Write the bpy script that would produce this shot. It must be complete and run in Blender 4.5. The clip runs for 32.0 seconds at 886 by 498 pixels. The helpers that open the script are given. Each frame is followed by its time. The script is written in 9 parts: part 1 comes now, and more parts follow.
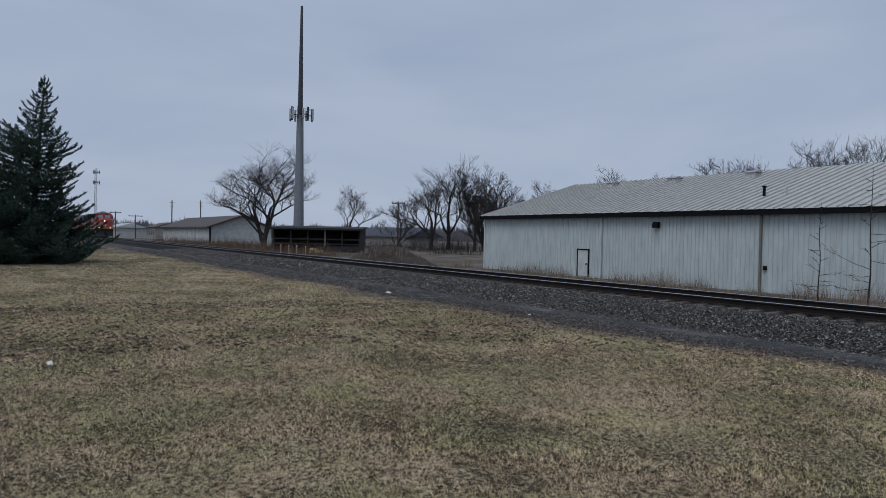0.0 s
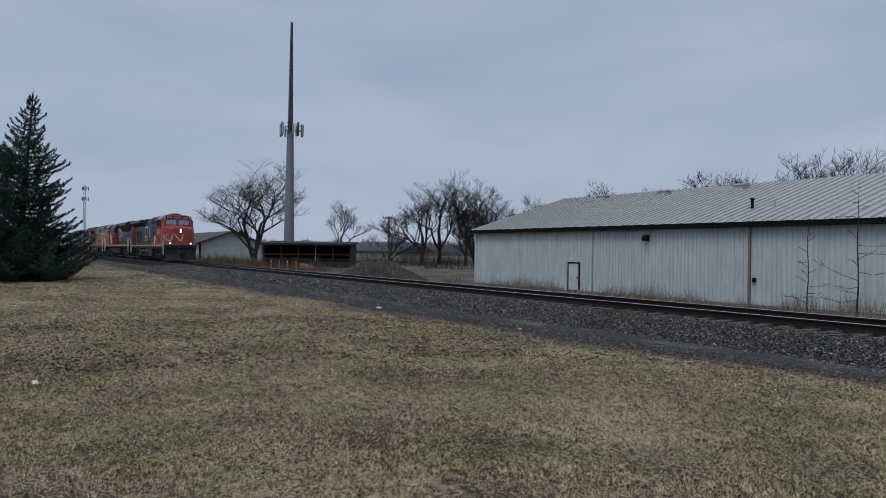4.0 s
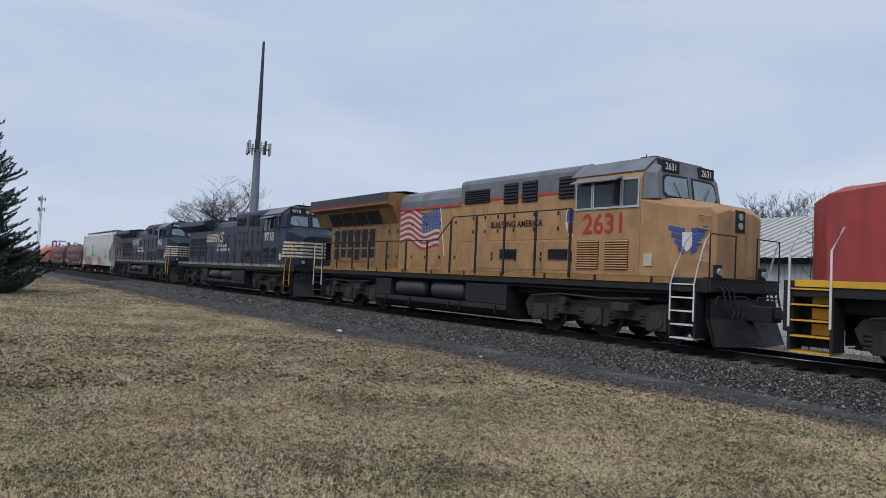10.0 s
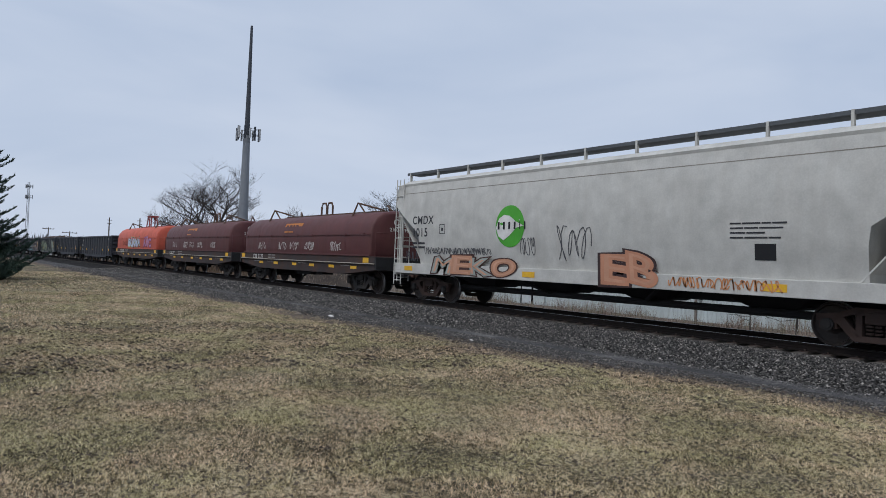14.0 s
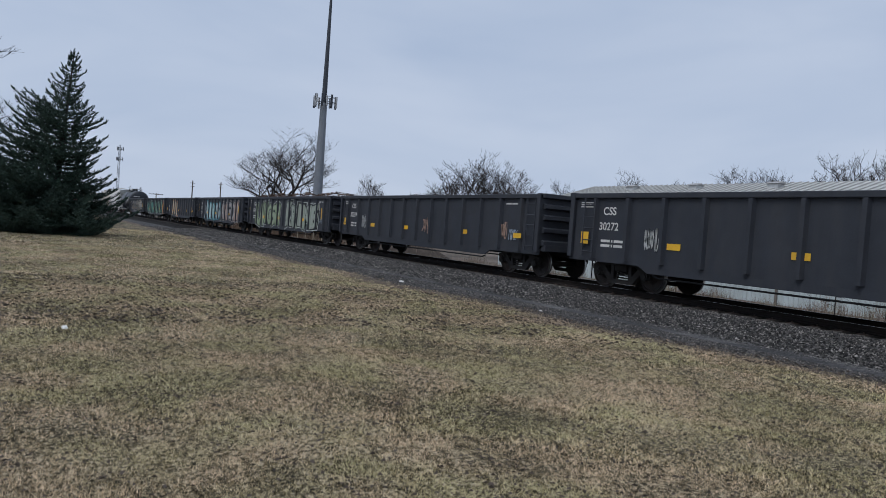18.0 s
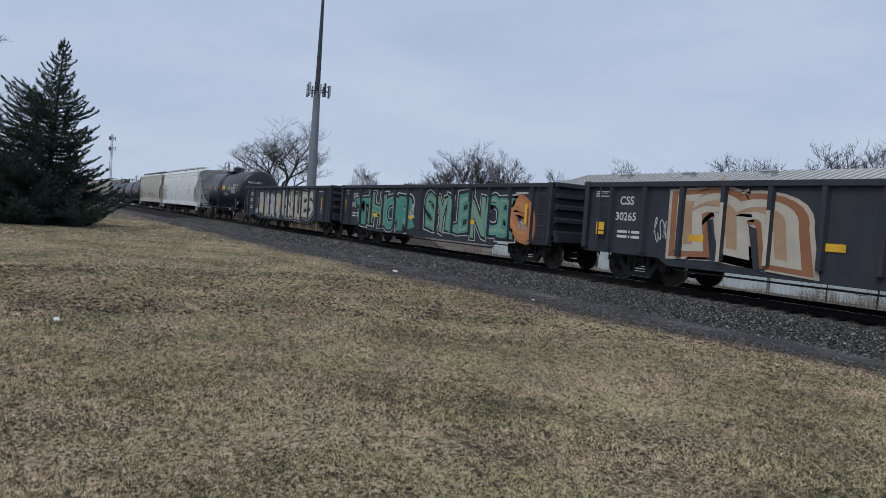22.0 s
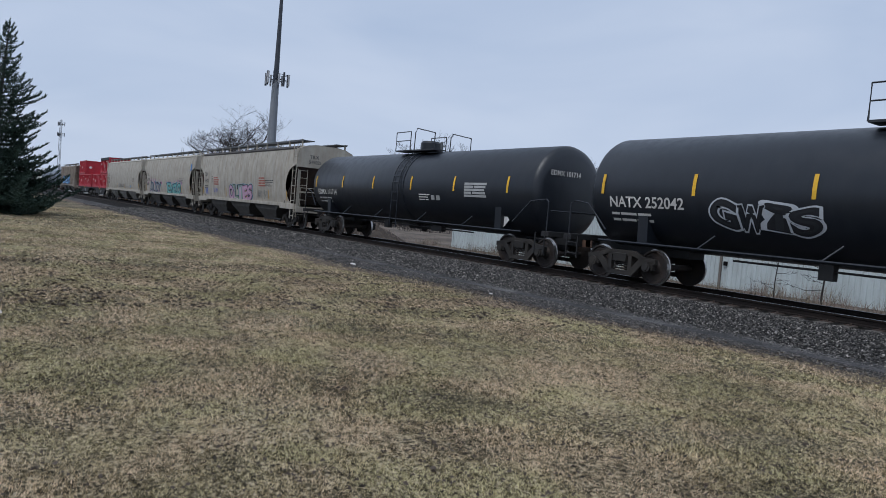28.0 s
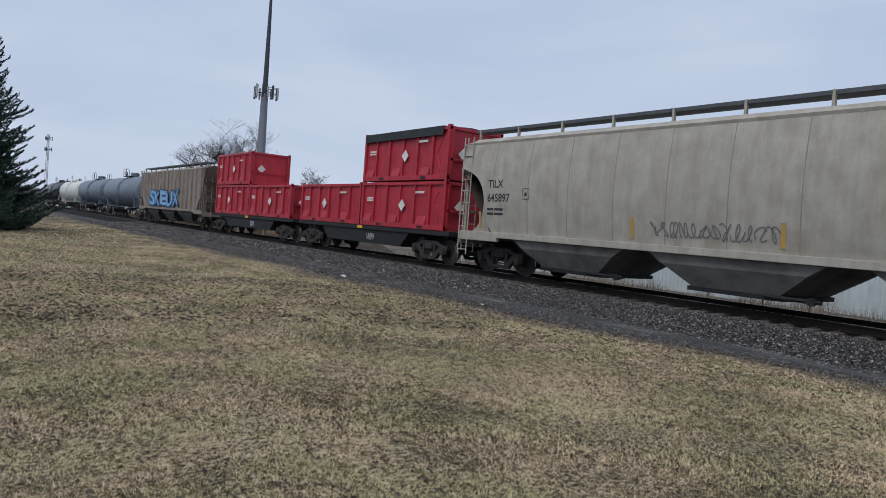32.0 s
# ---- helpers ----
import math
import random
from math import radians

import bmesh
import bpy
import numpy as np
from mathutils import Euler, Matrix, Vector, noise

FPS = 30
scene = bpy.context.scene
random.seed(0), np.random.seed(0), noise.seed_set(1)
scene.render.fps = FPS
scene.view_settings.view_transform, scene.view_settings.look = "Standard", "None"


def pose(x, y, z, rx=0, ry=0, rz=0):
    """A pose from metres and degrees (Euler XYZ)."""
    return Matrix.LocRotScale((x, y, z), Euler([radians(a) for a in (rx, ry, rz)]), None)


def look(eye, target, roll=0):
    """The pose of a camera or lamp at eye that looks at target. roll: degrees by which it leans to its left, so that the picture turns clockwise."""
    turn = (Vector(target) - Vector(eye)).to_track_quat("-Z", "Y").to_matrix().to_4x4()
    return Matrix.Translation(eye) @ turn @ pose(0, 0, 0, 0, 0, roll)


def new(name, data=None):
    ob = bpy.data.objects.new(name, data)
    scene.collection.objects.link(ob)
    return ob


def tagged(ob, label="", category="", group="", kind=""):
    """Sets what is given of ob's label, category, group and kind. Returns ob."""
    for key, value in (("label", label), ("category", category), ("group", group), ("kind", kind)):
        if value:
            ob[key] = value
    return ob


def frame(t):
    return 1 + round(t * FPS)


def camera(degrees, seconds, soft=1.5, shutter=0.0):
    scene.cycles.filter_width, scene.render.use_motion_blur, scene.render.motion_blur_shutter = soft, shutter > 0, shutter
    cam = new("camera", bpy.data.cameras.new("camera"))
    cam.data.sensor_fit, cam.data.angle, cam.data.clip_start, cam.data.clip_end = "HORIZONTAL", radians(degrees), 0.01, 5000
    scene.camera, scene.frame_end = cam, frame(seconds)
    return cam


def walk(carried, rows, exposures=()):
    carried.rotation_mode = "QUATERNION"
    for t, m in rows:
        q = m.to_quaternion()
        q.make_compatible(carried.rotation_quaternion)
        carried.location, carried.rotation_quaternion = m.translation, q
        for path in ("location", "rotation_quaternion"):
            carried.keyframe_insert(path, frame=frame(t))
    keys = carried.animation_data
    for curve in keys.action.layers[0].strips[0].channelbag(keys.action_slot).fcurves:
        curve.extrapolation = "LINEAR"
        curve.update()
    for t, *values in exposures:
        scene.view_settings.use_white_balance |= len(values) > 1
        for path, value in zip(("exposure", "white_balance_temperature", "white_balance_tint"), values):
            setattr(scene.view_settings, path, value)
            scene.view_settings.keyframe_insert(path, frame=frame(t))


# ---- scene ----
cam = camera(65.6, 32.0, soft=0.55)
PATH = [
    (0, (-0.213, -1.312, 1.478), (-1.902, -0.241, 1.441), 1.1),
    (0.5, (-0.203, -1.306, 1.473), (-1.883, -0.222, 1.422), 1.1),
    (1, (-0.206, -1.297, 1.467), (-1.874, -0.194, 1.41), 0.9),
    (1.5, (-0.202, -1.302, 1.477), (-1.863, -0.19, 1.429), 0.8),
    (2, (-0.202, -1.298, 1.477), (-1.87, -0.195, 1.451), 0.8),
    (2.5, (-0.197, -1.295, 1.48), (-1.865, -0.191, 1.461), 0.7),
    (3, (-0.196, -1.296, 1.483), (-1.866, -0.196, 1.47), 0.7),
    (3.5, (-0.195, -1.296, 1.484), (-1.868, -0.2, 1.481), 0.7),
    (4, (-0.204, -1.292, 1.485), (-1.879, -0.2, 1.49), 0.7),
    (4.5, (-0.203, -1.288, 1.485), (-1.883, -0.203, 1.502), 0.8),
    (6.5, (-0.203, -1.287, 1.482), (-1.883, -0.202, 1.525), 1.3),
    (7, (-0.211, -1.282, 1.483), (-1.884, -0.188, 1.533), 1.6),
    (7.5, (-0.226, -1.264, 1.479), (-1.889, -0.154, 1.543), 2.1),
    (8, (-0.22, -1.269, 1.48), (-1.873, -0.146, 1.553), 2.5),
    (8.5, (-0.222, -1.269, 1.481), (-1.871, -0.14, 1.555), 2.6),
    (9, (-0.226, -1.259, 1.484), (-1.864, -0.114, 1.566), 2.7),
    (9.5, (-0.23, -1.252, 1.476), (-1.855, -0.089, 1.556), 2.7),
    (10, (-0.234, -1.259, 1.479), (-1.85, -0.085, 1.561), 2.7),
    (10.5, (-0.232, -1.257, 1.481), (-1.84, -0.071, 1.565), 2.8),
    (11, (-0.234, -1.251, 1.471), (-1.834, -0.054, 1.546), 2.7),
    (11.5, (-0.229, -1.253, 1.475), (-1.823, -0.048, 1.548), 2.7),
    (12, (-0.219, -1.259, 1.466), (-1.81, -0.05, 1.528), 2.7),
    (12.5, (-0.213, -1.254, 1.477), (-1.8, -0.038, 1.528), 2.7),
    (13, (-0.198, -1.265, 1.483), (-1.788, -0.053, 1.541), 2.6),
    (13.5, (-0.198, -1.264, 1.47), (-1.792, -0.059, 1.524), 2.5),
    (14, (-0.179, -1.27, 1.469), (-1.781, -0.073, 1.509), 2.3),
    (14.5, (-0.17, -1.288, 1.438), (-1.772, -0.092, 1.439), 1.8),
    (16.5, (-0.172, -1.316, 1.41), (-1.772, -0.117, 1.362), 5.0),
    (17, (-0.17, -1.315, 1.401), (-1.822, -0.187, 1.352), 4.8),
    (17.5, (-0.177, -1.316, 1.404), (-1.854, -0.227, 1.353), 4.6),
    (18, (-0.195, -1.304, 1.398), (-1.907, -0.271, 1.344), 4.3),
    (18.5, (-0.188, -1.292, 1.396), (-1.915, -0.285, 1.319), 4.1),
    (19, (-0.178, -1.289, 1.403), (-1.911, -0.297, 1.301), 3.9),
    (19.5, (-0.17, -1.29, 1.406), (-1.901, -0.294, 1.297), 3.9),
    (20, (-0.163, -1.29, 1.406), (-1.892, -0.291, 1.298), 3.9),
    (20.5, (-0.156, -1.285, 1.405), (-1.882, -0.279, 1.301), 3.9),
    (21, (-0.15, -1.289, 1.417), (-1.869, -0.271, 1.318), 3.9),
    (21.5, (-0.154, -1.283, 1.42), (-1.864, -0.249, 1.329), 4.0),
    (22, (-0.151, -1.288, 1.417), (-1.852, -0.241, 1.332), 4.1),
    (22.5, (-0.158, -1.283, 1.416), (-1.854, -0.228, 1.331), 4.3),
    (23, (-0.16, -1.273, 1.416), (-1.852, -0.211, 1.327), 4.2),
    (23.5, (-0.16, -1.268, 1.417), (-1.849, -0.202, 1.322), 4.2),
    (24, (-0.16, -1.271, 1.413), (-1.845, -0.2, 1.311), 4.2),
    (24.5, (-0.164, -1.272, 1.416), (-1.848, -0.197, 1.308), 4.3),
    (25, (-0.165, -1.272, 1.415), (-1.846, -0.194, 1.299), 4.5),
    (25.5, (-0.161, -1.271, 1.421), (-1.841, -0.192, 1.3), 4.5),
    (27.5, (-0.155, -1.265, 1.43), (-1.816, -0.157, 1.309), 4.5),
    (28, (-0.158, -1.263, 1.432), (-1.794, -0.116, 1.335), 4.8),
    (28.5, (-0.161, -1.268, 1.434), (-1.778, -0.093, 1.359), 4.7),
    (29, (-0.169, -1.271, 1.423), (-1.775, -0.081, 1.353), 4.5),
    (29.5, (-0.18, -1.266, 1.424), (-1.781, -0.07, 1.349), 4.3),
    (30, (-0.19, -1.261, 1.421), (-1.79, -0.063, 1.355), 4.3),
    (30.5, (-0.188, -1.273, 1.42), (-1.786, -0.072, 1.366), 4.3),
    (31, (-0.169, -1.287, 1.408), (-1.775, -0.095, 1.353), 4.3),
    (31.5, (-0.167, -1.285, 1.416), (-1.783, -0.109, 1.356), 4.4),
    (32, (-0.156, -1.263, 1.418), (-1.778, -0.095, 1.357), 4.3),
]
EXPOSURES = [(0, -0.38, 6100, 10), (2, -0.4, 6100, 10), (4.5, -0.36, 6100, 10), (6.5, -0.32, 6120, 10), (7, -0.3, 6150, 10), (7.5, -0.14, 6200, 10), (9, 0.08, 6300, 10), (10.5, 0.12, 6350, 10), (12, 0.18, 6400, 10), (13, 0.19, 6400, 10), (14, 0.08, 6350, 10), (14.5, 0.0, 6300, 10), (16.5, -0.05, 6200, 10), (20, -0.05, 6150, 10), (25, 0.02, 6100, 10), (28, 0.04, 6100, 10), (32, 0.08, 6250, 10)]
walk(cam, [(t, look(eye, target, roll)) for t, eye, target, roll in PATH], EXPOSURES)

# ---- world, sun and exposure ----
world = bpy.data.worlds.new("overcast_sky")
scene.world = world
world.use_nodes = True
_n, _l = world.node_tree.nodes, world.node_tree.links
_bg = _n["Background"]
_sky = _n.new("ShaderNodeTexSky")
_sky.sky_type, _sky.sun_disc = "NISHITA", False
_sky.sun_elevation, _sky.sun_rotation = radians(57), radians(200)
_tc = _n.new("ShaderNodeTexCoord")
_map = _n.new("ShaderNodeMapping")
_map.inputs["Scale"].default_value = (1.2, 1.2, 4.5)
_cl = _n.new("ShaderNodeTexNoise")
_cl.inputs["Scale"].default_value, _cl.inputs["Detail"].default_value = 1.6, 4.0
_cl.inputs["Distortion"].default_value = 0.4
_rmp = _n.new("ShaderNodeValToRGB")
_rmp.color_ramp.elements[0].position, _rmp.color_ramp.elements[1].position = 0.3, 0.72
_rmp.color_ramp.elements[0].color = (0.445, 0.525, 0.665, 1)
_rmp.color_ramp.elements[1].color = (0.585, 0.645, 0.755, 1)
_dim = _n.new("ShaderNodeMix")
_dim.data_type, _dim.blend_type = "RGBA", "MULTIPLY"
_dim.inputs[0].default_value = 1.0
_dim.inputs[7].default_value = (0.07, 0.07, 0.07, 1)
_mix = _n.new("ShaderNodeMix")
_mix.data_type = "RGBA"
_mix.inputs[0].default_value = 0.94
_l.new(_tc.outputs["Generated"], _map.inputs["Vector"])
_l.new(_map.outputs[0], _cl.inputs["Vector"])
_l.new(_cl.outputs["Fac"], _rmp.inputs["Fac"])
_l.new(_sky.outputs[0], _dim.inputs[6])
_l.new(_dim.outputs[2], _mix.inputs[6])
_l.new(_rmp.outputs[0], _mix.inputs[7])
_l.new(_mix.outputs[2], _bg.inputs[0])
_bg.inputs[1].default_value = 1.0
_sun = new("sun", bpy.data.lights.new("sun", "SUN"))
_sun.data.energy, _sun.data.angle, _sun.data.color = 1.5, radians(30), (1.0, 0.985, 0.965)
_sun.matrix_world = look((10, -45, 85), (-10, 10, 0))

# ---- materials ----
MATS = {}


def mat(name, col, rough=0.6, metal=0.0, var=0.18, scale=2.0, dirt=None, amount=0.35, streak=False, bump=0.0, bscale=40.0, spec=0.5, island=0.0):
    """A painted or raw surface with broad variation, fine grain and, where dirt is given, stains of that colour."""
    if name in MATS:
        return MATS[name]
    m = bpy.data.materials.new(name)
    m.use_nodes = True
    n, l = m.node_tree.nodes, m.node_tree.links
    b = n["Principled BSDF"]
    b.inputs["Roughness"].default_value, b.inputs["Metallic"].default_value = rough, metal
    b.inputs["Specular IOR Level"].default_value = spec
    tc, oi = n.new("ShaderNodeTexCoord"), n.new("ShaderNodeObjectInfo")
    add = n.new("ShaderNodeVectorMath")
    mul = n.new("ShaderNodeVectorMath")
    mul.operation = "SCALE"
    mul.inputs[0].default_value = (37.0, 11.0, 5.0)
    l.new(oi.outputs["Random"], mul.inputs["Scale"])
    l.new(tc.outputs["Object"], add.inputs[0])
    l.new(mul.outputs[0], add.inputs[1])
    a = n.new("ShaderNodeTexNoise")
    a.inputs["Scale"].default_value, a.inputs["Detail"].default_value = scale, 5.0
    l.new(add.outputs[0], a.inputs["Vector"])
    g = n.new("ShaderNodeTexNoise")
    g.inputs["Scale"].default_value, g.inputs["Detail"].default_value = scale * 14, 3.0
    l.new(add.outputs[0], g.inputs["Vector"])
    av = n.new("ShaderNodeMath")
    av.operation = "MULTIPLY_ADD"
    av.inputs[1].default_value = 0.4
    l.new(g.outputs["Fac"], av.inputs[0])
    l.new(a.outputs["Fac"], av.inputs[2])
    last = av.outputs[0]
    if island:
        ge = n.new("ShaderNodeNewGeometry")
        iv = n.new("ShaderNodeMath")
        iv.operation = "MULTIPLY_ADD"
        iv.inputs[1].default_value = island
        l.new(ge.outputs["Random Per Island"], iv.inputs[0])
        l.new(last, iv.inputs[2])
        last = iv.outputs[0]
    r = n.new("ShaderNodeValToRGB")
    r.color_ramp.elements[0].position, r.color_ramp.elements[1].position = 0.45, 0.95 + island
    r.color_ramp.elements[0].color = (*[c * (1 - var) for c in col], 1)
    r.color_ramp.elements[1].color = (*[min(1, c * (1 + var)) for c in col], 1)
    l.new(last, r.inputs["Fac"])
    out = r.outputs[0]
    if dirt:
        mp = n.new("ShaderNodeMapping")
        mp.inputs["Scale"].default_value = (2.2, 2.2, 0.35) if streak else (0.8, 0.8, 0.8)
        l.new(add.outputs[0], mp.inputs["Vector"])
        d = n.new("ShaderNodeTexNoise")
        d.inputs["Scale"].default_value, d.inputs["Detail"].default_value = 1.7, 6.0
        d.inputs["Roughness"].default_value = 0.65
        l.new(mp.outputs[0], d.inputs["Vector"])
        dr = n.new("ShaderNodeValToRGB")
        dr.color_ramp.elements[0].position, dr.color_ramp.elements[1].position = 0.42, 0.75
        dr.color_ramp.elements[0].color, dr.color_ramp.elements[1].color = (0, 0, 0, 1), (amount, amount, amount, 1)
        l.new(d.outputs["Fac"], dr.inputs["Fac"])
        mx = n.new("ShaderNodeMix")
        mx.data_type = "RGBA"
        mx.inputs[7].default_value = (*dirt, 1)
        l.new(dr.outputs[0], mx.inputs[0])
        l.new(out, mx.inputs[6])
        out = mx.outputs[2]
        rr = n.new("ShaderNodeMath")
        rr.operation = "MULTIPLY_ADD"
        rr.inputs[1].default_value, rr.inputs[2].default_value = 0.4, rough
        l.new(dr.outputs[0], rr.inputs[0])
        l.new(rr.outputs[0], b.inputs["Roughness"])
    l.new(out, b.inputs["Base Color"])
    if bump:
        bn = n.new("ShaderNodeTexNoise")
        bn.inputs["Scale"].default_value, bn.inputs["Detail"].default_value = bscale, 4.0
        l.new(add.outputs[0], bn.inputs["Vector"])
        bp = n.new("ShaderNodeBump")
        bp.inputs["Strength"].default_value, bp.inputs["Distance"].default_value = 0.6, bump
        l.new(bn.outputs["Fac"], bp.inputs["Height"])
        l.new(bp.outputs[0], b.inputs["Normal"])
    MATS[name] = m
    return m


def glow(name, col, strength):
    m = bpy.data.materials.new(name)
    m.use_nodes = True
    b = m.node_tree.nodes["Principled BSDF"]
    b.inputs["Base Color"].default_value = (*col, 1)
    b.inputs["Emission Color"].default_value = (*col, 1)
    b.inputs["Emission Strength"].default_value = strength
    MATS[name] = m
    return m


GRIME, RUST = (0.075, 0.062, 0.05), (0.16, 0.07, 0.035)
BLACK = mat("loco_black", (0.009, 0.013, 0.024), 0.42, dirt=(0.04, 0.042, 0.048), amount=0.35, streak=True)
NSBLACK = mat("faded_black", (0.011, 0.018, 0.038), 0.42, dirt=(0.034, 0.037, 0.048), amount=0.35, streak=True)
RED = mat("loco_red", (0.37, 0.048, 0.042), 0.5, dirt=(0.13, 0.04, 0.035), amount=0.55, streak=True)
SOOTY = mat("sooty_yellow", (0.28, 0.15, 0.055), 0.55, dirt=(0.1, 0.06, 0.035), amount=0.6, streak=True)
YELLOW = mat("armour_yellow", (0.42, 0.235, 0.1), 0.5, dirt=(0.17, 0.1, 0.05), amount=0.5, streak=True)
HARBOR = mat("roof_grey", (0.16, 0.17, 0.19), 0.55, dirt=GRIME, amount=0.4)
CREAM = mat("cream_paint", (0.6, 0.52, 0.38), 0.6, dirt=(0.25, 0.2, 0.14), amount=0.5)
STRIPE = mat("sill_yellow", (0.72, 0.4, 0.02), 0.55, dirt=(0.25, 0.16, 0.06), amount=0.5)
UNDER = mat("underframe_grime", (0.0095, 0.0095, 0.0105), 0.7, dirt=(0.034, 0.031, 0.029), amount=0.45, bump=0.004)
TRUCKM = mat("cast_steel_grime", (0.02, 0.018, 0.0165), 0.75, dirt=(0.072, 0.06, 0.048), amount=0.55, bump=0.004)
LTRUCK = mat("loco_truck_grime", (0.028, 0.024, 0.021), 0.8, dirt=(0.095, 0.076, 0.06), amount=0.6, bump=0.004)
BROWNT = mat("brown_truck_grime", (0.05, 0.03, 0.024), 0.8, dirt=(0.1, 0.062, 0.045), amount=0.6, bump=0.004)
RUSTM = mat("rusty_steel", (0.075, 0.045, 0.032), 0.85, dirt=(0.16, 0.08, 0.045), amount=0.6, bump=0.004)
WHEELM = mat("wheel_steel", (0.035, 0.03, 0.028), 0.7, metal=0.3, dirt=(0.12, 0.08, 0.055), amount=0.5)
TREAD = mat("polished_tread", (0.45, 0.44, 0.43), 0.3, metal=0.9, var=0.1)
GRILLE = mat("grille_dark", (0.009, 0.009, 0.011), 0.75, var=0.3)
WHITE = mat("white_paint", (0.72, 0.7, 0.67), 0.6, dirt=(0.35, 0.31, 0.27), amount=0.35)
RAILW = mat("handrail_white", (0.75, 0.74, 0.72), 0.5, dirt=(0.3, 0.27, 0.24), amount=0.4)
RAILY = mat("handrail_yellow", (0.75, 0.42, 0.03), 0.5, dirt=(0.25, 0.16, 0.06), amount=0.4)
RAILB = mat("handrail_black", (0.02, 0.022, 0.027), 0.55)
SAFETY = mat("safety_yellow", (0.78, 0.44, 0.02), 0.5, dirt=(0.3, 0.18, 0.05), amount=0.35)
GONDOLA = mat("gondola_black", (0.023, 0.026, 0.034), 0.62, dirt=(0.062, 0.06, 0.062), amount=0.5, streak=True, bump=0.01, bscale=3.0)
MAROON = mat("coil_maroon", (0.085, 0.022, 0.022), 0.55, dirt=(0.12, 0.055, 0.045), amount=0.5, streak=True)
ORANGE = mat("coil_orange", (0.5, 0.085, 0.045), 0.55, dirt=(0.3, 0.1, 0.06), amount=0.5, streak=True)
HOPWHITE = mat("hopper_white", (0.66, 0.66, 0.63), 0.55, dirt=(0.5, 0.48, 0.45), amount=0.35, streak=True)
HOPIVORY = mat("hopper_ivory", (0.5, 0.49, 0.455), 0.55, dirt=(0.4, 0.375, 0.34), amount=0.4, streak=True)
HOPGREY = mat("hopper_grey", (0.38, 0.35, 0.295), 0.6, dirt=(0.25, 0.2, 0.145), amount=0.55, streak=True)
HOPBEIGE = mat("hopper_beige", (0.43, 0.4, 0.33), 0.6, dirt=(0.25, 0.2, 0.14), amount=0.5, streak=True)
RIBHOP = mat("weathered_hopper", (0.27, 0.23, 0.19), 0.75, dirt=(0.1, 0.065, 0.045), amount=0.85, streak=True)
TANKB = mat("tank_black", (0.0105, 0.0135, 0.019), 0.36, dirt=(0.032, 0.034, 0.04), amount=0.3, streak=True)
TANKG = mat("tank_bluegrey", (0.13, 0.16, 0.2), 0.45, dirt=(0.07, 0.06, 0.05), amount=0.4, streak=True)
TANKW = mat("tank_white", (0.6, 0.6, 0.57), 0.5, dirt=(0.35, 0.33, 0.28), amount=0.4, streak=True)
CONRED = mat("container_red", (0.42, 0.018, 0.035), 0.5, dirt=(0.2, 0.03, 0.035), amount=0.55, streak=True)
TARP = mat("tarp_dark", (0.02, 0.025, 0.027), 0.75)
GRATE = mat("galvanised_grate", (0.1, 0.105, 0.11), 0.55, metal=0.5)
SCRAP = mat("scrap_load", (0.1, 0.065, 0.048), 0.9, dirt=(0.05, 0.04, 0.035), amount=0.7, island=0.3)
GLASS = mat("dark_glass", (0.035, 0.046, 0.052), 0.1, var=0.4, scale=0.8, spec=0.35)
# pale blue base colour paints in the sky that the windshields reflect
WINDSHIELD = mat("windshield_glass", (0.2, 0.27, 0.31), 0.08, var=0.3, scale=0.8, spec=0.6)
DULLSILL = mat("dull_sill", (0.36, 0.19, 0.045), 0.65, dirt=(0.12, 0.06, 0.035), amount=0.7)
CHROME = mat("window_trim", (0.5, 0.52, 0.54), 0.35, metal=0.7)
LAMP_ON = glow("headlight_glow", (1.0, 0.78, 0.5), 3.0)
LAMP_OFF = mat("lamp_lens", (0.35, 0.36, 0.36), 0.15, var=0.1)


def paint(name, col, rough=0.6):
    return mat("paint_" + name, col, rough, var=0.12, dirt=[c * 0.55 for c in col], amount=0.35)


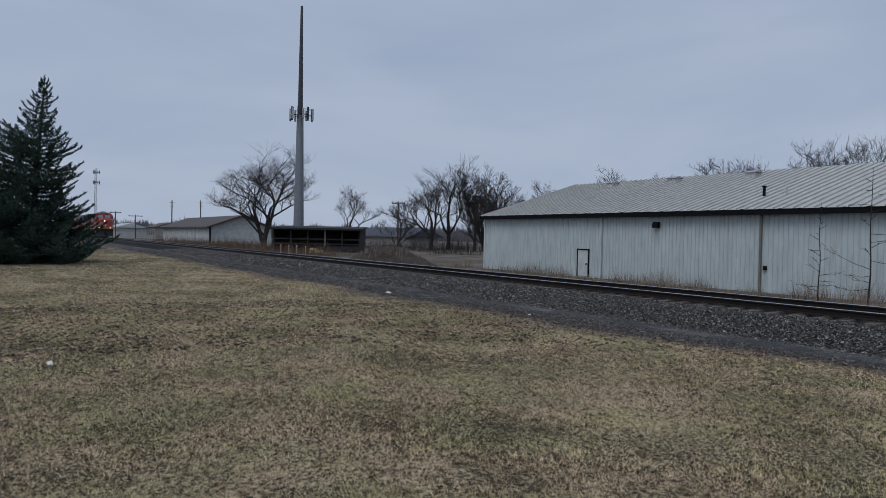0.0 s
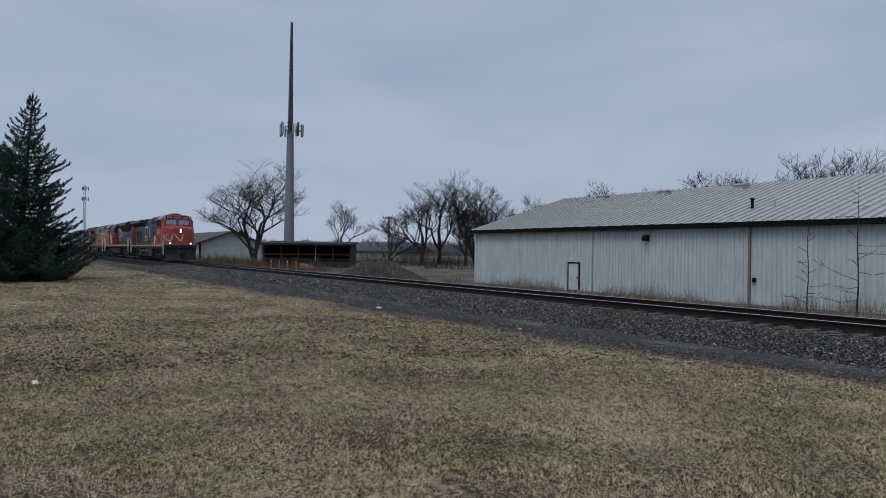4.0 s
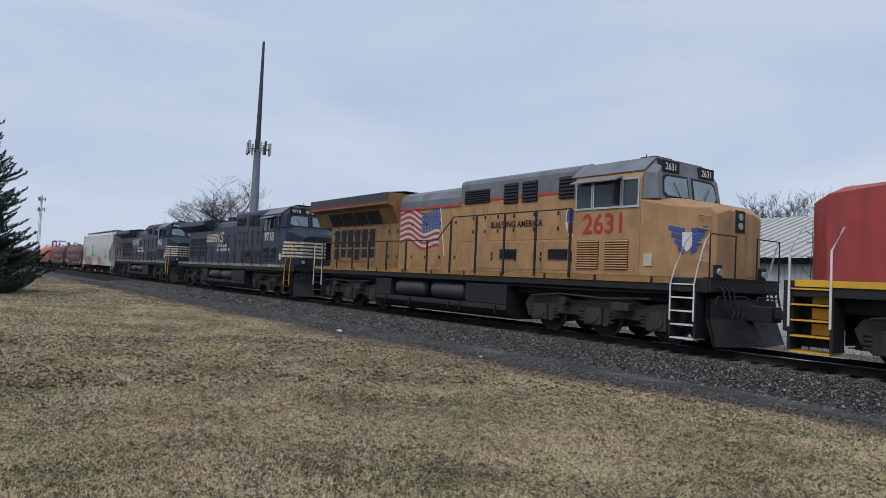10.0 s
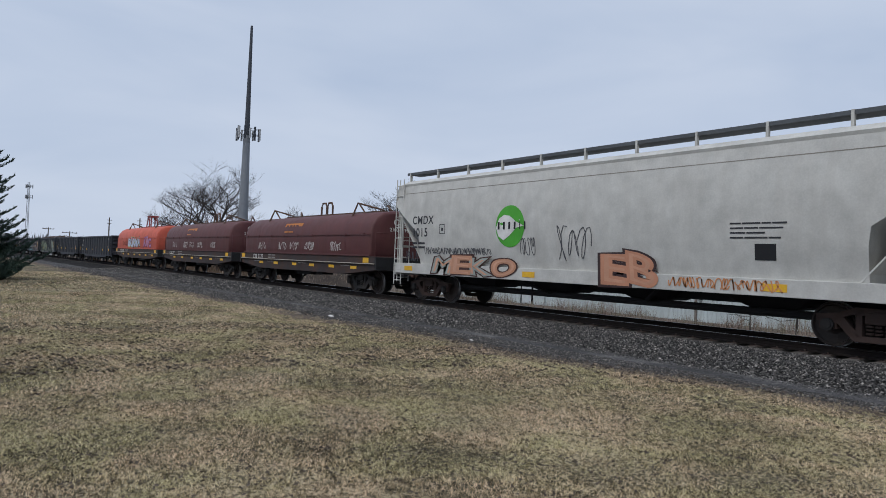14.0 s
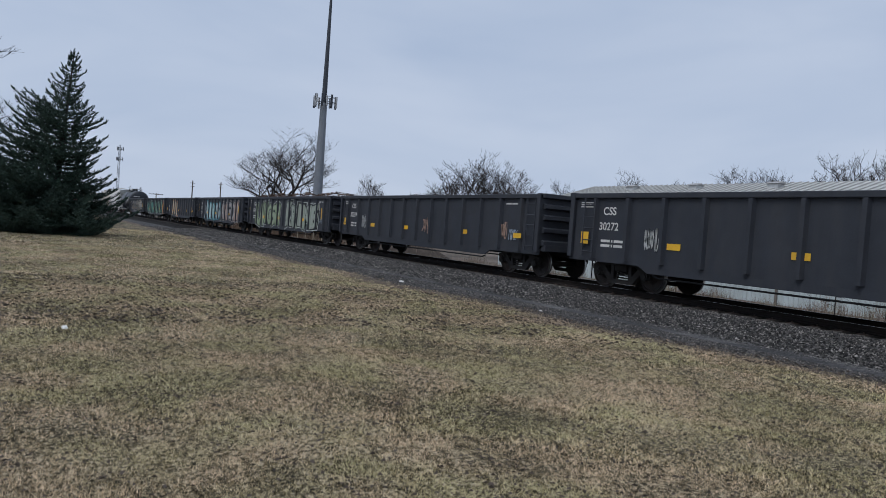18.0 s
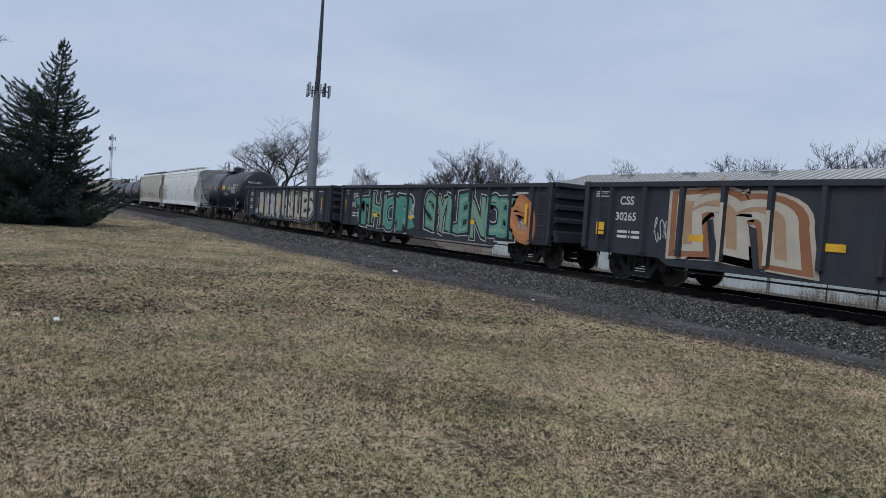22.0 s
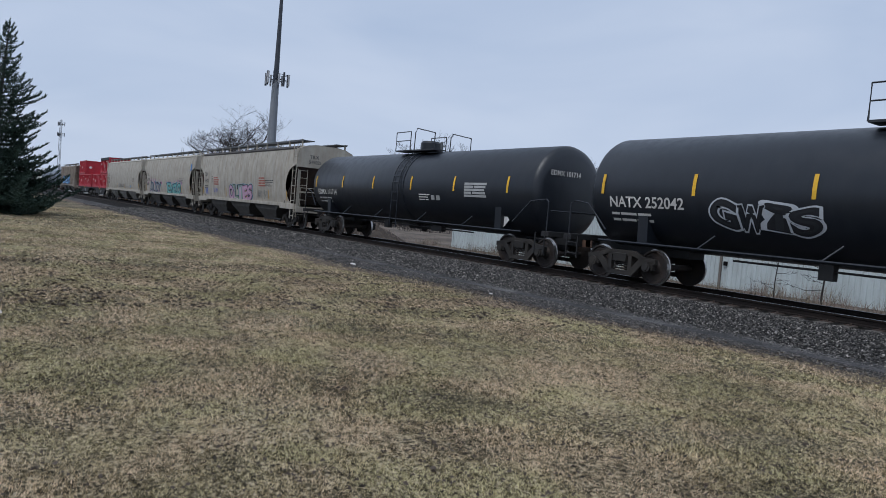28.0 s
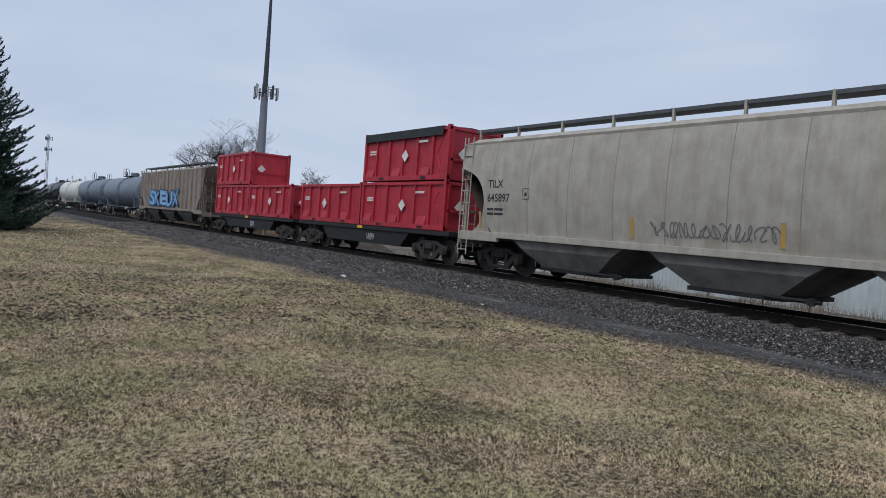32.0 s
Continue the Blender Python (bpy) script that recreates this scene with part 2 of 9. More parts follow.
# ---- mesh helpers ----
class Geo:
    """Vertices and faces of one part."""

    def __init__(self):
        self.v, self.f = [], []

    def add(self, verts, faces):
        o = len(self.v)
        self.v += [tuple(p) for p in verts]
        self.f += [tuple(i + o for i in f) for f in faces]
        return self

    def box(self, x0, x1, y0, y1, z0, z1):
        return self.add([(x, y, z) for z in (z0, z1) for y in (y0, y1) for x in (x0, x1)],
                        [(0, 2, 3, 1), (4, 5, 7, 6), (0, 1, 5, 4), (2, 6, 7, 3), (0, 4, 6, 2), (1, 3, 7, 5)])

    def loft(self, loops, caps=True, closed=True):
        k = len(loops[0])
        verts = [p for lp in loops for p in lp]
        faces = []
        for a in range(len(loops) - 1):
            for i in range(k if closed else k - 1):
                j = (i + 1) % k
                faces.append((a * k + i, a * k + j, (a + 1) * k + j, (a + 1) * k + i))
        if caps:
            faces.append(tuple(range(k))[::-1])
            faces.append(tuple(range((len(loops) - 1) * k, len(loops) * k)))
        return self.add(verts, faces)

    def prism(self, axis, pts, a, b):
        """A profile drawn across an axis, drawn out along it from a to b. Axis x takes (y, z), y takes (x, z), z takes (x, y)."""
        put = {"x": lambda p, s: (s, p[0], p[1]), "y": lambda p, s: (p[0], s, p[1]), "z": lambda p, s: (p[0], p[1], s)}[axis]
        return self.loft([[put(p, a) for p in pts], [put(p, b) for p in pts]])

    def tube(self, pts, r, n=6, r2=None):
        pts = [Vector(p) for p in pts]
        loops = []
        for i, p in enumerate(pts):
            d = (pts[min(i + 1, len(pts) - 1)] - pts[max(i - 1, 0)]).normalized()
            u = d.cross(Vector((0, 0, 1)) if abs(d.z) < 0.9 else Vector((1, 0, 0))).normalized()
            w = d.cross(u)
            k = r if r2 is None else r + (r2 - r) * i / (len(pts) - 1)
            loops.append([p + k * (math.cos(2 * math.pi * j / n) * u + math.sin(2 * math.pi * j / n) * w) for j in range(n)])
        return self.loft(loops)

    def disc(self, c, axis, r, a, b, n=20):
        """A round drum about a line along an axis through c, from a to b."""
        ring = [(math.cos(2 * math.pi * i / n) * r, math.sin(2 * math.pi * i / n) * r) for i in range(n)]
        if axis == "y":
            return self.prism("y", [(c[0] + p, c[2] + q) for p, q in ring], a, b)
        if axis == "x":
            return self.prism("x", [(c[1] + p, c[2] + q) for p, q in ring], a, b)
        return self.prism("z", [(c[0] + p, c[1] + q) for p, q in ring], a, b)

    def turned(self, axis, c, prof, n=32):
        """A round body about an axis: prof is a list of (along, radius)."""
        loops = []
        for s, r in prof:
            ring = []
            for i in range(n):
                p, q = math.cos(2 * math.pi * i / n) * r, math.sin(2 * math.pi * i / n) * r
                ring.append({"x": (s, c[1] + p, c[2] + q), "y": (c[0] + p, s, c[2] + q), "z": (c[0] + p, c[1] + q, s)}[axis])
            loops.append(ring)
        return self.loft(loops)

    def mirror_y(self):
        return self.add([(x, -y, z) for x, y, z in self.v], [f[::-1] for f in self.f])

    def mesh(self, name, material, bevel=0.0, smooth=None):
        bm = bmesh.new()
        vs = [bm.verts.new(p) for p in self.v]
        for f in self.f:
            try:
                bm.faces.new([vs[i] for i in f])
            except ValueError:
                pass
        bmesh.ops.recalc_face_normals(bm, faces=bm.faces)
        if bevel:
            es = [e for e in bm.edges if len(e.link_faces) == 2 and e.calc_face_angle(0) > 0.6]
            bmesh.ops.bevel(bm, geom=es, offset=bevel, segments=2, profile=0.6, affect="EDGES", clamp_overlap=True)
        me = bpy.data.meshes.new(name)
        bm.to_mesh(me)
        bm.free()
        me.materials.append(material)
        if smooth is not None:
            me.shade_smooth() if smooth >= 180 else me.set_sharp_from_angle(angle=radians(smooth))
        return me


def part(name, geo, material, parent, label="", bevel=0.0, smooth=None):
    """Links a piece of geometry as one mesh object under a thing or under a part."""
    ob = new(name, geo.mesh(name, material, bevel, smooth) if isinstance(geo, Geo) else geo)
    ob.parent = parent
    if label:
        tagged(ob, label)
    return ob


def thing(name, label, category, group="", kind="", at=None):
    ob = new(name)
    ob.empty_display_size = 0.2
    if at:
        ob.matrix_world = at
    return tagged(ob, label, category, group, kind)


LETTERS = bpy.data.scenes.new("letters")


def text_mesh(txt, size, fat, spacing=1.0, slant=0.0):
    """The built-in font's characters as a flat mesh, made in a scene of their own, which is removed at the end."""
    cu = bpy.data.curves.new("text", "FONT")
    cu.body, cu.size, cu.space_character, cu.shear, cu.offset, cu.resolution_u = txt, size, spacing, slant, fat, 6
    tmp = bpy.data.objects.new("text", cu)
    LETTERS.collection.objects.link(tmp)
    LETTERS.view_layers[0].update()
    me = bpy.data.meshes.new_from_object(tmp.evaluated_get(LETTERS.view_layers[0].depsgraph))
    bpy.data.objects.remove(tmp)
    bpy.data.curves.remove(cu)
    return me


def lettering(txt, x, z, y, size, material, parent, name="lettering", label="", spacing=1.0, stretch=1.0, near=True, slant=0.0):
    """Painted characters on a car's side, reading along +x, seen from -y (or on an end, seen from +x)."""
    me = text_mesh(txt, size / 0.72, 0.024 * size, spacing, slant)
    for v in me.vertices:
        px, py = v.co.x * stretch, v.co.y
        if near:
            v.co = (x + px, y(z + py) if callable(y) else y, z + py)
        else:
            v.co = (y, x + px, z + py)
    me.materials.append(material)
    return part(name, me, material, parent, label)

# ---- ground, track bed and rails ----
def raw_mesh(name, verts, faces, materials):
    me = bpy.data.meshes.new(name)
    me.from_pydata([tuple(v) for v in verts], [], [tuple(f) for f in faces])
    for m in materials if isinstance(materials, (list, tuple)) else [materials]:
        me.materials.append(m)
    return me


def lawn_edge(x):
    return 6.5 + 2.2 * math.exp(min(x, 4) / 8) + 0.25 * math.sin(x * 0.9) * (1 if x > -60 else 0.3)


def field_z(x):
    u = min(1, max(0, (x + 80) / 25))
    return -0.75 - 0.75 * u


def ground_z(x, y):
    if y < 6:
        return 0.03 * noise.noise(Vector((x * 0.35, y * 0.35, 0))) + (0.02 * noise.noise(Vector((x * 1.5, y * 1.5, 3))))
    if y < 9.2:
        return -0.16 * (y - 6) / 3.2
    if y < 17.2:
        return -0.3
    if y < 21:
        return -0.3 + (field_z(x) + 0.3) * (y - 17.2) / 3.8
    return field_z(x) + 0.12 * noise.noise(Vector((x * 0.1, y * 0.1, 9)))


def zone_mat(name, cols, scale, bump, bscale, rough=0.95, fine=60.0, mottle=0.45, grain=0.62, span=0.19):
    """Ground of several colours in broad patches with finer mottling."""
    m = bpy.data.materials.new(name)
    m.use_nodes = True
    n, l = m.node_tree.nodes, m.node_tree.links
    b = n["Principled BSDF"]
    b.inputs["Roughness"].default_value = rough
    b.inputs["Specular IOR Level"].default_value = 0.15
    tc = n.new("ShaderNodeTexCoord")
    a, c = n.new("ShaderNodeTexNoise"), n.new("ShaderNodeTexNoise")
    a.inputs["Scale"].default_value, a.inputs["Detail"].default_value, a.inputs["Roughness"].default_value = scale, 6.0, grain
    c.inputs["Scale"].default_value, c.inputs["Detail"].default_value = fine, 3.0
    l.new(tc.outputs["Object"], a.inputs["Vector"])
    l.new(tc.outputs["Object"], c.inputs["Vector"])
    k = n.new("ShaderNodeMix")
    k.inputs[0].default_value = mottle / (1 + mottle)
    l.new(c.outputs["Fac"], k.inputs[3])
    l.new(a.outputs["Fac"], k.inputs[2])
    r = n.new("ShaderNodeValToRGB")
    e = r.color_ramp.elements
    e[0].position, e[0].color = 0.5 - span, (*cols[0], 1)
    e[1].position, e[1].color = 0.5 + span, (*cols[-1], 1)
    width = 2 * span
    for i, q in enumerate(cols[1:-1]):
        s = e.new(0.5 - span + width * (i + 1) / (len(cols) - 1))
        s.color = (*q, 1)
    l.new(k.outputs[0], r.inputs["Fac"])
    l.new(r.outputs[0], b.inputs["Base Color"])
    bn = n.new("ShaderNodeTexNoise")
    bn.inputs["Scale"].default_value, bn.inputs["Detail"].default_value = bscale, 5.0
    l.new(tc.outputs["Object"], bn.inputs["Vector"])
    bp = n.new("ShaderNodeBump")
    bp.inputs["Strength"].default_value, bp.inputs["Distance"].default_value = 0.9, bump
    l.new(bn.outputs["Fac"], bp.inputs["Height"])
    l.new(bp.outputs[0], b.inputs["Normal"])
    MATS[name] = m
    return m


LAWN = zone_mat("dry_lawn", [(0.016, 0.014, 0.01), (0.06, 0.05, 0.03), (0.2, 0.165, 0.105), (0.5, 0.42, 0.29)], 0.55, 0.03, 45.0, fine=30.0, mottle=2.4, grain=0.78, span=0.13)
SOIL = zone_mat("bare_soil", [(0.03, 0.022, 0.017), (0.085, 0.062, 0.047), (0.15, 0.115, 0.088), (0.3, 0.25, 0.19)], 1.3, 0.03, 40.0, fine=32.0, mottle=1.8, grain=0.75, span=0.14)
FIELD = zone_mat("rough_field", [(0.06, 0.05, 0.042), (0.13, 0.108, 0.09), (0.25, 0.21, 0.175)], 0.25, 0.05, 8.0)
CINDER = zone_mat("cinder_strip", [(0.014, 0.0135, 0.014), (0.042, 0.041, 0.042), (0.095, 0.092, 0.092), (0.24, 0.225, 0.21)], 0.7, 0.04, 35.0, fine=26.0, mottle=0.8, grain=0.75, span=0.15)
# near-black bed: the shade between the loose stones is put into its colour
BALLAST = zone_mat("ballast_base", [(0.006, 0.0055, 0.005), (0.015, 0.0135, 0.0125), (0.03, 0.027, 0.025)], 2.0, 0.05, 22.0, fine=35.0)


def blade_mat(name, stops):
    """Blades coloured one by one, and by broad patches of the lawn."""
    m = bpy.data.materials.new(name)
    m.use_nodes = True
    n, l = m.node_tree.nodes, m.node_tree.links
    b = n["Principled BSDF"]
    b.inputs["Roughness"].default_value = 0.85
    b.inputs["Specular IOR Level"].default_value = 0.1
    tc, ge, a = n.new("ShaderNodeTexCoord"), n.new("ShaderNodeNewGeometry"), n.new("ShaderNodeTexNoise")
    a.inputs["Scale"].default_value, a.inputs["Detail"].default_value = 0.55, 5.0
    l.new(tc.outputs["Object"], a.inputs["Vector"])
    k = n.new("ShaderNodeMath")
    k.operation = "MULTIPLY_ADD"
    k.inputs[1].default_value = 1.25
    k.inputs[2].default_value = -0.6
    l.new(a.outputs["Fac"], k.inputs[0])
    s = n.new("ShaderNodeMath")
    s.operation = "MULTIPLY_ADD"
    s.inputs[1].default_value = 1.25
    l.new(ge.outputs["Random Per Island"], s.inputs[0])
    l.new(k.outputs[0], s.inputs[2])
    c = n.new("ShaderNodeTexNoise")
    c.inputs["Scale"].default_value, c.inputs["Detail"].default_value, c.inputs["Roughness"].default_value = 9.0, 4.0, 0.85
    l.new(tc.outputs["Object"], c.inputs["Vector"])
    o = n.new("ShaderNodeMath")
    o.operation = "MULTIPLY_ADD"
    o.inputs[1].default_value = 3.6
    l.new(c.outputs["Fac"], o.inputs[0])
    q = n.new("ShaderNodeMath")
    q.operation = "SUBTRACT"
    q.inputs[1].default_value = 1.72
    l.new(s.outputs[0], q.inputs[0])
    l.new(q.outputs[0], o.inputs[2])
    r = n.new("ShaderNodeValToRGB")
    e = r.color_ramp.elements
    e[0].position, e[0].color = 0.0, (*stops[0], 1)
    e[1].position, e[1].color = 1.0, (*stops[-1], 1)
    for i, q in enumerate(stops[1:-1]):
        x = e.new((i + 1) / (len(stops) - 1))
        x.color = (*q, 1)
    l.new(o.outputs[0], r.inputs["Fac"])
    # greener and browner patches
    h = n.new("ShaderNodeTexNoise")
    h.inputs["Scale"].default_value, h.inputs["Detail"].default_value = 0.9, 4.0
    l.new(tc.outputs["Object"], h.inputs["Vector"])
    hr = n.new("ShaderNodeValToRGB")
    hr.color_ramp.elements[0].position, hr.color_ramp.elements[0].color = 0.42, (0.85, 0.885, 0.72, 1)
    hr.color_ramp.elements[1].position, hr.color_ramp.elements[1].color = 0.57, (1.06, 0.965, 0.93, 1)
    l.new(h.outputs["Fac"], hr.inputs["Fac"])
    mx = n.new("ShaderNodeMix")
    mx.data_type, mx.blend_type = "RGBA", "MULTIPLY"
    mx.inputs[0].default_value = 1.0
    l.new(r.outputs[0], mx.inputs[6])
    l.new(hr.outputs[0], mx.inputs[7])
    l.new(mx.outputs[2], b.inputs["Base Color"])
    MATS[name] = m
    return m


def chip_mat(name, stops):
    """Broken stone, each piece with a tone of its own."""
    m = mat(name, (0.5, 0.48, 0.46), 0.85, var=0.45, scale=14.0)
    n, l = m.node_tree.nodes, m.node_tree.links
    b = n["Principled BSDF"]
    ge, r, mx = n.new("ShaderNodeNewGeometry"), n.new("ShaderNodeValToRGB"), n.new("ShaderNodeMix")
    e = r.color_ramp.elements
    e[0].position, e[0].color = stops[0][0], (*stops[0][1], 1)
    e[1].position, e[1].color = stops[-1][0], (*stops[-1][1], 1)
    for p, c in stops[1:-1]:
        e.new(p).color = (*c, 1)
    mx.data_type, mx.blend_type = "RGBA", "MULTIPLY"
    mx.inputs[0].default_value = 1.0
    l.new(ge.outputs["Random Per Island"], r.inputs["Fac"])
    l.new(r.outputs[0], mx.inputs[6])
    l.new(b.inputs["Base Color"].links[0].from_socket, mx.inputs[7])
    l.new(mx.outputs[2], b.inputs["Base Color"])
    return m


GROUND_X = [-4200, -2000, -1000, -600, -400, -300, -240, -200, -170] + [-150 + i * 5 for i in range(18)] + [-60 + i * 0.8 for i in range(84)] + [8, 14, 25, 50, 120, 400, 1200, 4200]
GROUND_Y = [-4200, -1500, -500, -200, -100, -60, -40, -30, -24] + [-20 + i * 0.8 for i in range(33)] + [6.6, 7.2, 7.8, 8.5, 9.2, 12, 17.2, 18, 19, 20, 21, 23, 26, 30, 34, 38, 45, 55, 70, 90, 120, 170, 250, 400, 800, 1800, 4200]


def lawn_z(x, y):
    """The height of the ground sheet under many places at once."""
    gx, gy = np.array(GROUND_X), np.array(GROUND_Y)
    i, j = np.clip(np.searchsorted(gx, x) - 1, 0, len(gx) - 2), np.clip(np.searchsorted(gy, y) - 1, 0, len(gy) - 2)
    table = shared("ground heights", lambda: np.array([[ground_z(a, b) for a in GROUND_X] for b in GROUND_Y]))
    u, w = (x - gx[i]) / (gx[i + 1] - gx[i]), (y - gy[j]) / (gy[j + 1] - gy[j])
    return table[j, i] * (1 - u) * (1 - w) + table[j, i + 1] * u * (1 - w) + table[j + 1, i] * (1 - u) * w + table[j + 1, i + 1] * u * w


def build_ground():
    xs, ys = GROUND_X, GROUND_Y
    v = [(x, y, ground_z(x, y)) for y in ys for x in xs]
    w = len(xs)
    f = [(j * w + i, j * w + i + 1, (j + 1) * w + i + 1, (j + 1) * w + i) for j in range(len(ys) - 1) for i in range(w - 1)]
    me = raw_mesh("ground", v, f, [LAWN, FIELD])
    for p in me.polygons:
        p.material_index = 1 if p.center.y > 9.2 else 0
        p.use_smooth = True
    tagged(new("ground", me), "dry winter lawn running into rough field", "ground", kind="structure")
    # bare cinder strip beside the ballast, with a ragged edge to the lawn
    xs = [-900, -500, -300, -200, -140] + [-100 + i * 2 for i in range(20)] + [-60 + i * 0.35 for i in range(190)] + [10, 30, 120, 500]
    v, f = [], []
    for x in xs:
        e = lawn_edge(x) + (0.42 * noise.noise(Vector((x * 0.9, 0, 5))) + 0.25 * noise.noise(Vector((x * 2.9, 2, 5))) if x > -62 else 0)
        for k in range(5):
            y = e + (10.0 - e) * k / 4
            v.append((x, y, ground_z(x, min(y, 9.19)) + (0.012 if k else -0.01)))
    for i in range(len(xs) - 1):
        for k in range(4):
            f.append((i * 5 + k, i * 5 + k + 1, i * 5 + k + 6, i * 5 + k + 5))
    tagged(new("cinder_strip", raw_mesh("cinder_strip", v, f, CINDER)), "dark cinder strip along the ballast", "ground", kind="structure")
    # bare brown soil where the lawn gives out
    v, f = [], []
    for x in xs:
        e = lawn_edge(x)
        wob = 0.45 * noise.noise(Vector((x * 0.7, 3, 8))) + 0.3 * noise.noise(Vector((x * 2.3, 6, 8)))
        for k, y in enumerate((e - 0.75 + wob, e - 0.3, e + 0.2, e + 0.75)):
            v.append((x, y, ground_z(x, min(y, 9.19)) + (0.006 if k in (1, 2) else -0.004)))
    f = [(i * 4 + k, i * 4 + k + 1, i * 4 + k + 5, i * 4 + k + 4) for i in range(len(xs) - 1) for k in range(3)]
    tagged(new("soil_edge", raw_mesh("soil_edge", v, f, SOIL)), "bare brown soil along the edge of the lawn", "ground", kind="structure")
    # ballast shoulder
    prof = [(9.0, -0.2), (9.8, -0.13), (10.8, -0.07), (11.6, -0.05), (12.45, -0.06), (12.8, -0.13), (15.1, -0.13), (15.5, -0.06), (16.4, -0.06), (17.6, -0.5), (19.2, -1.6)]
    xs = [-900, -400, -200, -120] + [-80 + i * 0.5 for i in range(176)] + [10, 30, 120, 500]
    v = [(x, y + 0.12 * noise.noise(Vector((x * 0.7, y, 2))), z + 0.03 * noise.noise(Vector((x * 2.0, y * 2, 7)))) for x in xs for y, z in prof]
    k = len(prof)
    f = [(i * k + j, i * k + j + 1, (i + 1) * k + j + 1, (i + 1) * k + j) for i in range(len(xs) - 1) for j in range(k - 1)]
    bed = tagged(new("ballast_bed", raw_mesh("ballast_bed", v, f, BALLAST)), "crushed stone ballast bed under the track, coloured dark for shaded gaps", "ballast", kind="structure")
    # loose stones
    rng = np.random.default_rng(3)
    base = np.array([(1, 0, 0), (-1, 0, 0), (0, 1, 0), (0, -1, 0), (0, 0, 1), (0, 0, -1)], float)
    tri = np.array([(0, 2, 4), (2, 1, 4), (1, 3, 4), (3, 0, 4), (2, 0, 5), (1, 2, 5), (3, 1, 5), (0, 3, 5)])
    sets = []
    for x0, x1, dens, s0, s1 in ((-14, 2, 900, 0.013, 0.03), (-30, -14, 380, 0.02, 0.044), (-62, -30, 110, 0.035, 0.07)):
        n = int((x1 - x0) * 3.9 * dens)
        p = np.column_stack([rng.uniform(x0, x1, n), 13.05 - 4.2 * rng.random(n) ** 0.85, np.zeros(n)])
        p[:, 2] = np.interp(p[:, 1], [9.0, 9.8, 10.8, 11.6, 12.45, 12.8, 13.1], [-0.2, -0.13, -0.07, -0.05, -0.06, -0.13, -0.13]) + rng.uniform(-0.004, 0.035, n)
        s = rng.uniform(s0, s1, n)
        sets.append((p, s))
        # chips scattered over the cinder strip
        n = int((x1 - x0) * 2.4 * dens * 1.1)
        x = rng.uniform(x0, x1, n)
        e = np.array([lawn_edge(a) for a in x])
        y = e - 0.2 + (9.4 - e) * rng.random(n) ** 0.7
        p = np.column_stack([x, y, np.where(y < 9.0, lawn_z(x, np.minimum(y, 9.0)), -0.16) + 0.016])
        sets.append((p, rng.uniform(s0 * 0.5, s1 * 0.6, n)))
    p, s = np.concatenate([a for a, _ in sets]), np.concatenate([b for _, b in sets])
    v = base[None] * (s[:, None, None] * rng.uniform(0.55, 1.15, (len(p), 6, 1))) + rng.normal(0, 0.25, (len(p), 6, 3)) * s[:, None, None]
    v[:, :, 2] *= 0.75
    v += p[:, None, :]
    fs = (tri[None] + 6 * np.arange(len(p))[:, None, None]).reshape(-1, 3)
    stone = chip_mat("ballast_stone", [(0.0, (0.02, 0.019, 0.019)), (0.4, (0.085, 0.082, 0.08)), (0.7, (0.17, 0.165, 0.16)), (0.9, (0.34, 0.325, 0.31)), (1.0, (0.7, 0.67, 0.63))])
    tagged(new("ballast_stones", raw_mesh("ballast_stones", v.reshape(-1, 3).tolist(), fs.tolist(), stone)), "loose grey crushed stones on the ballast shoulder", "stones", kind="stuff")
    return bed


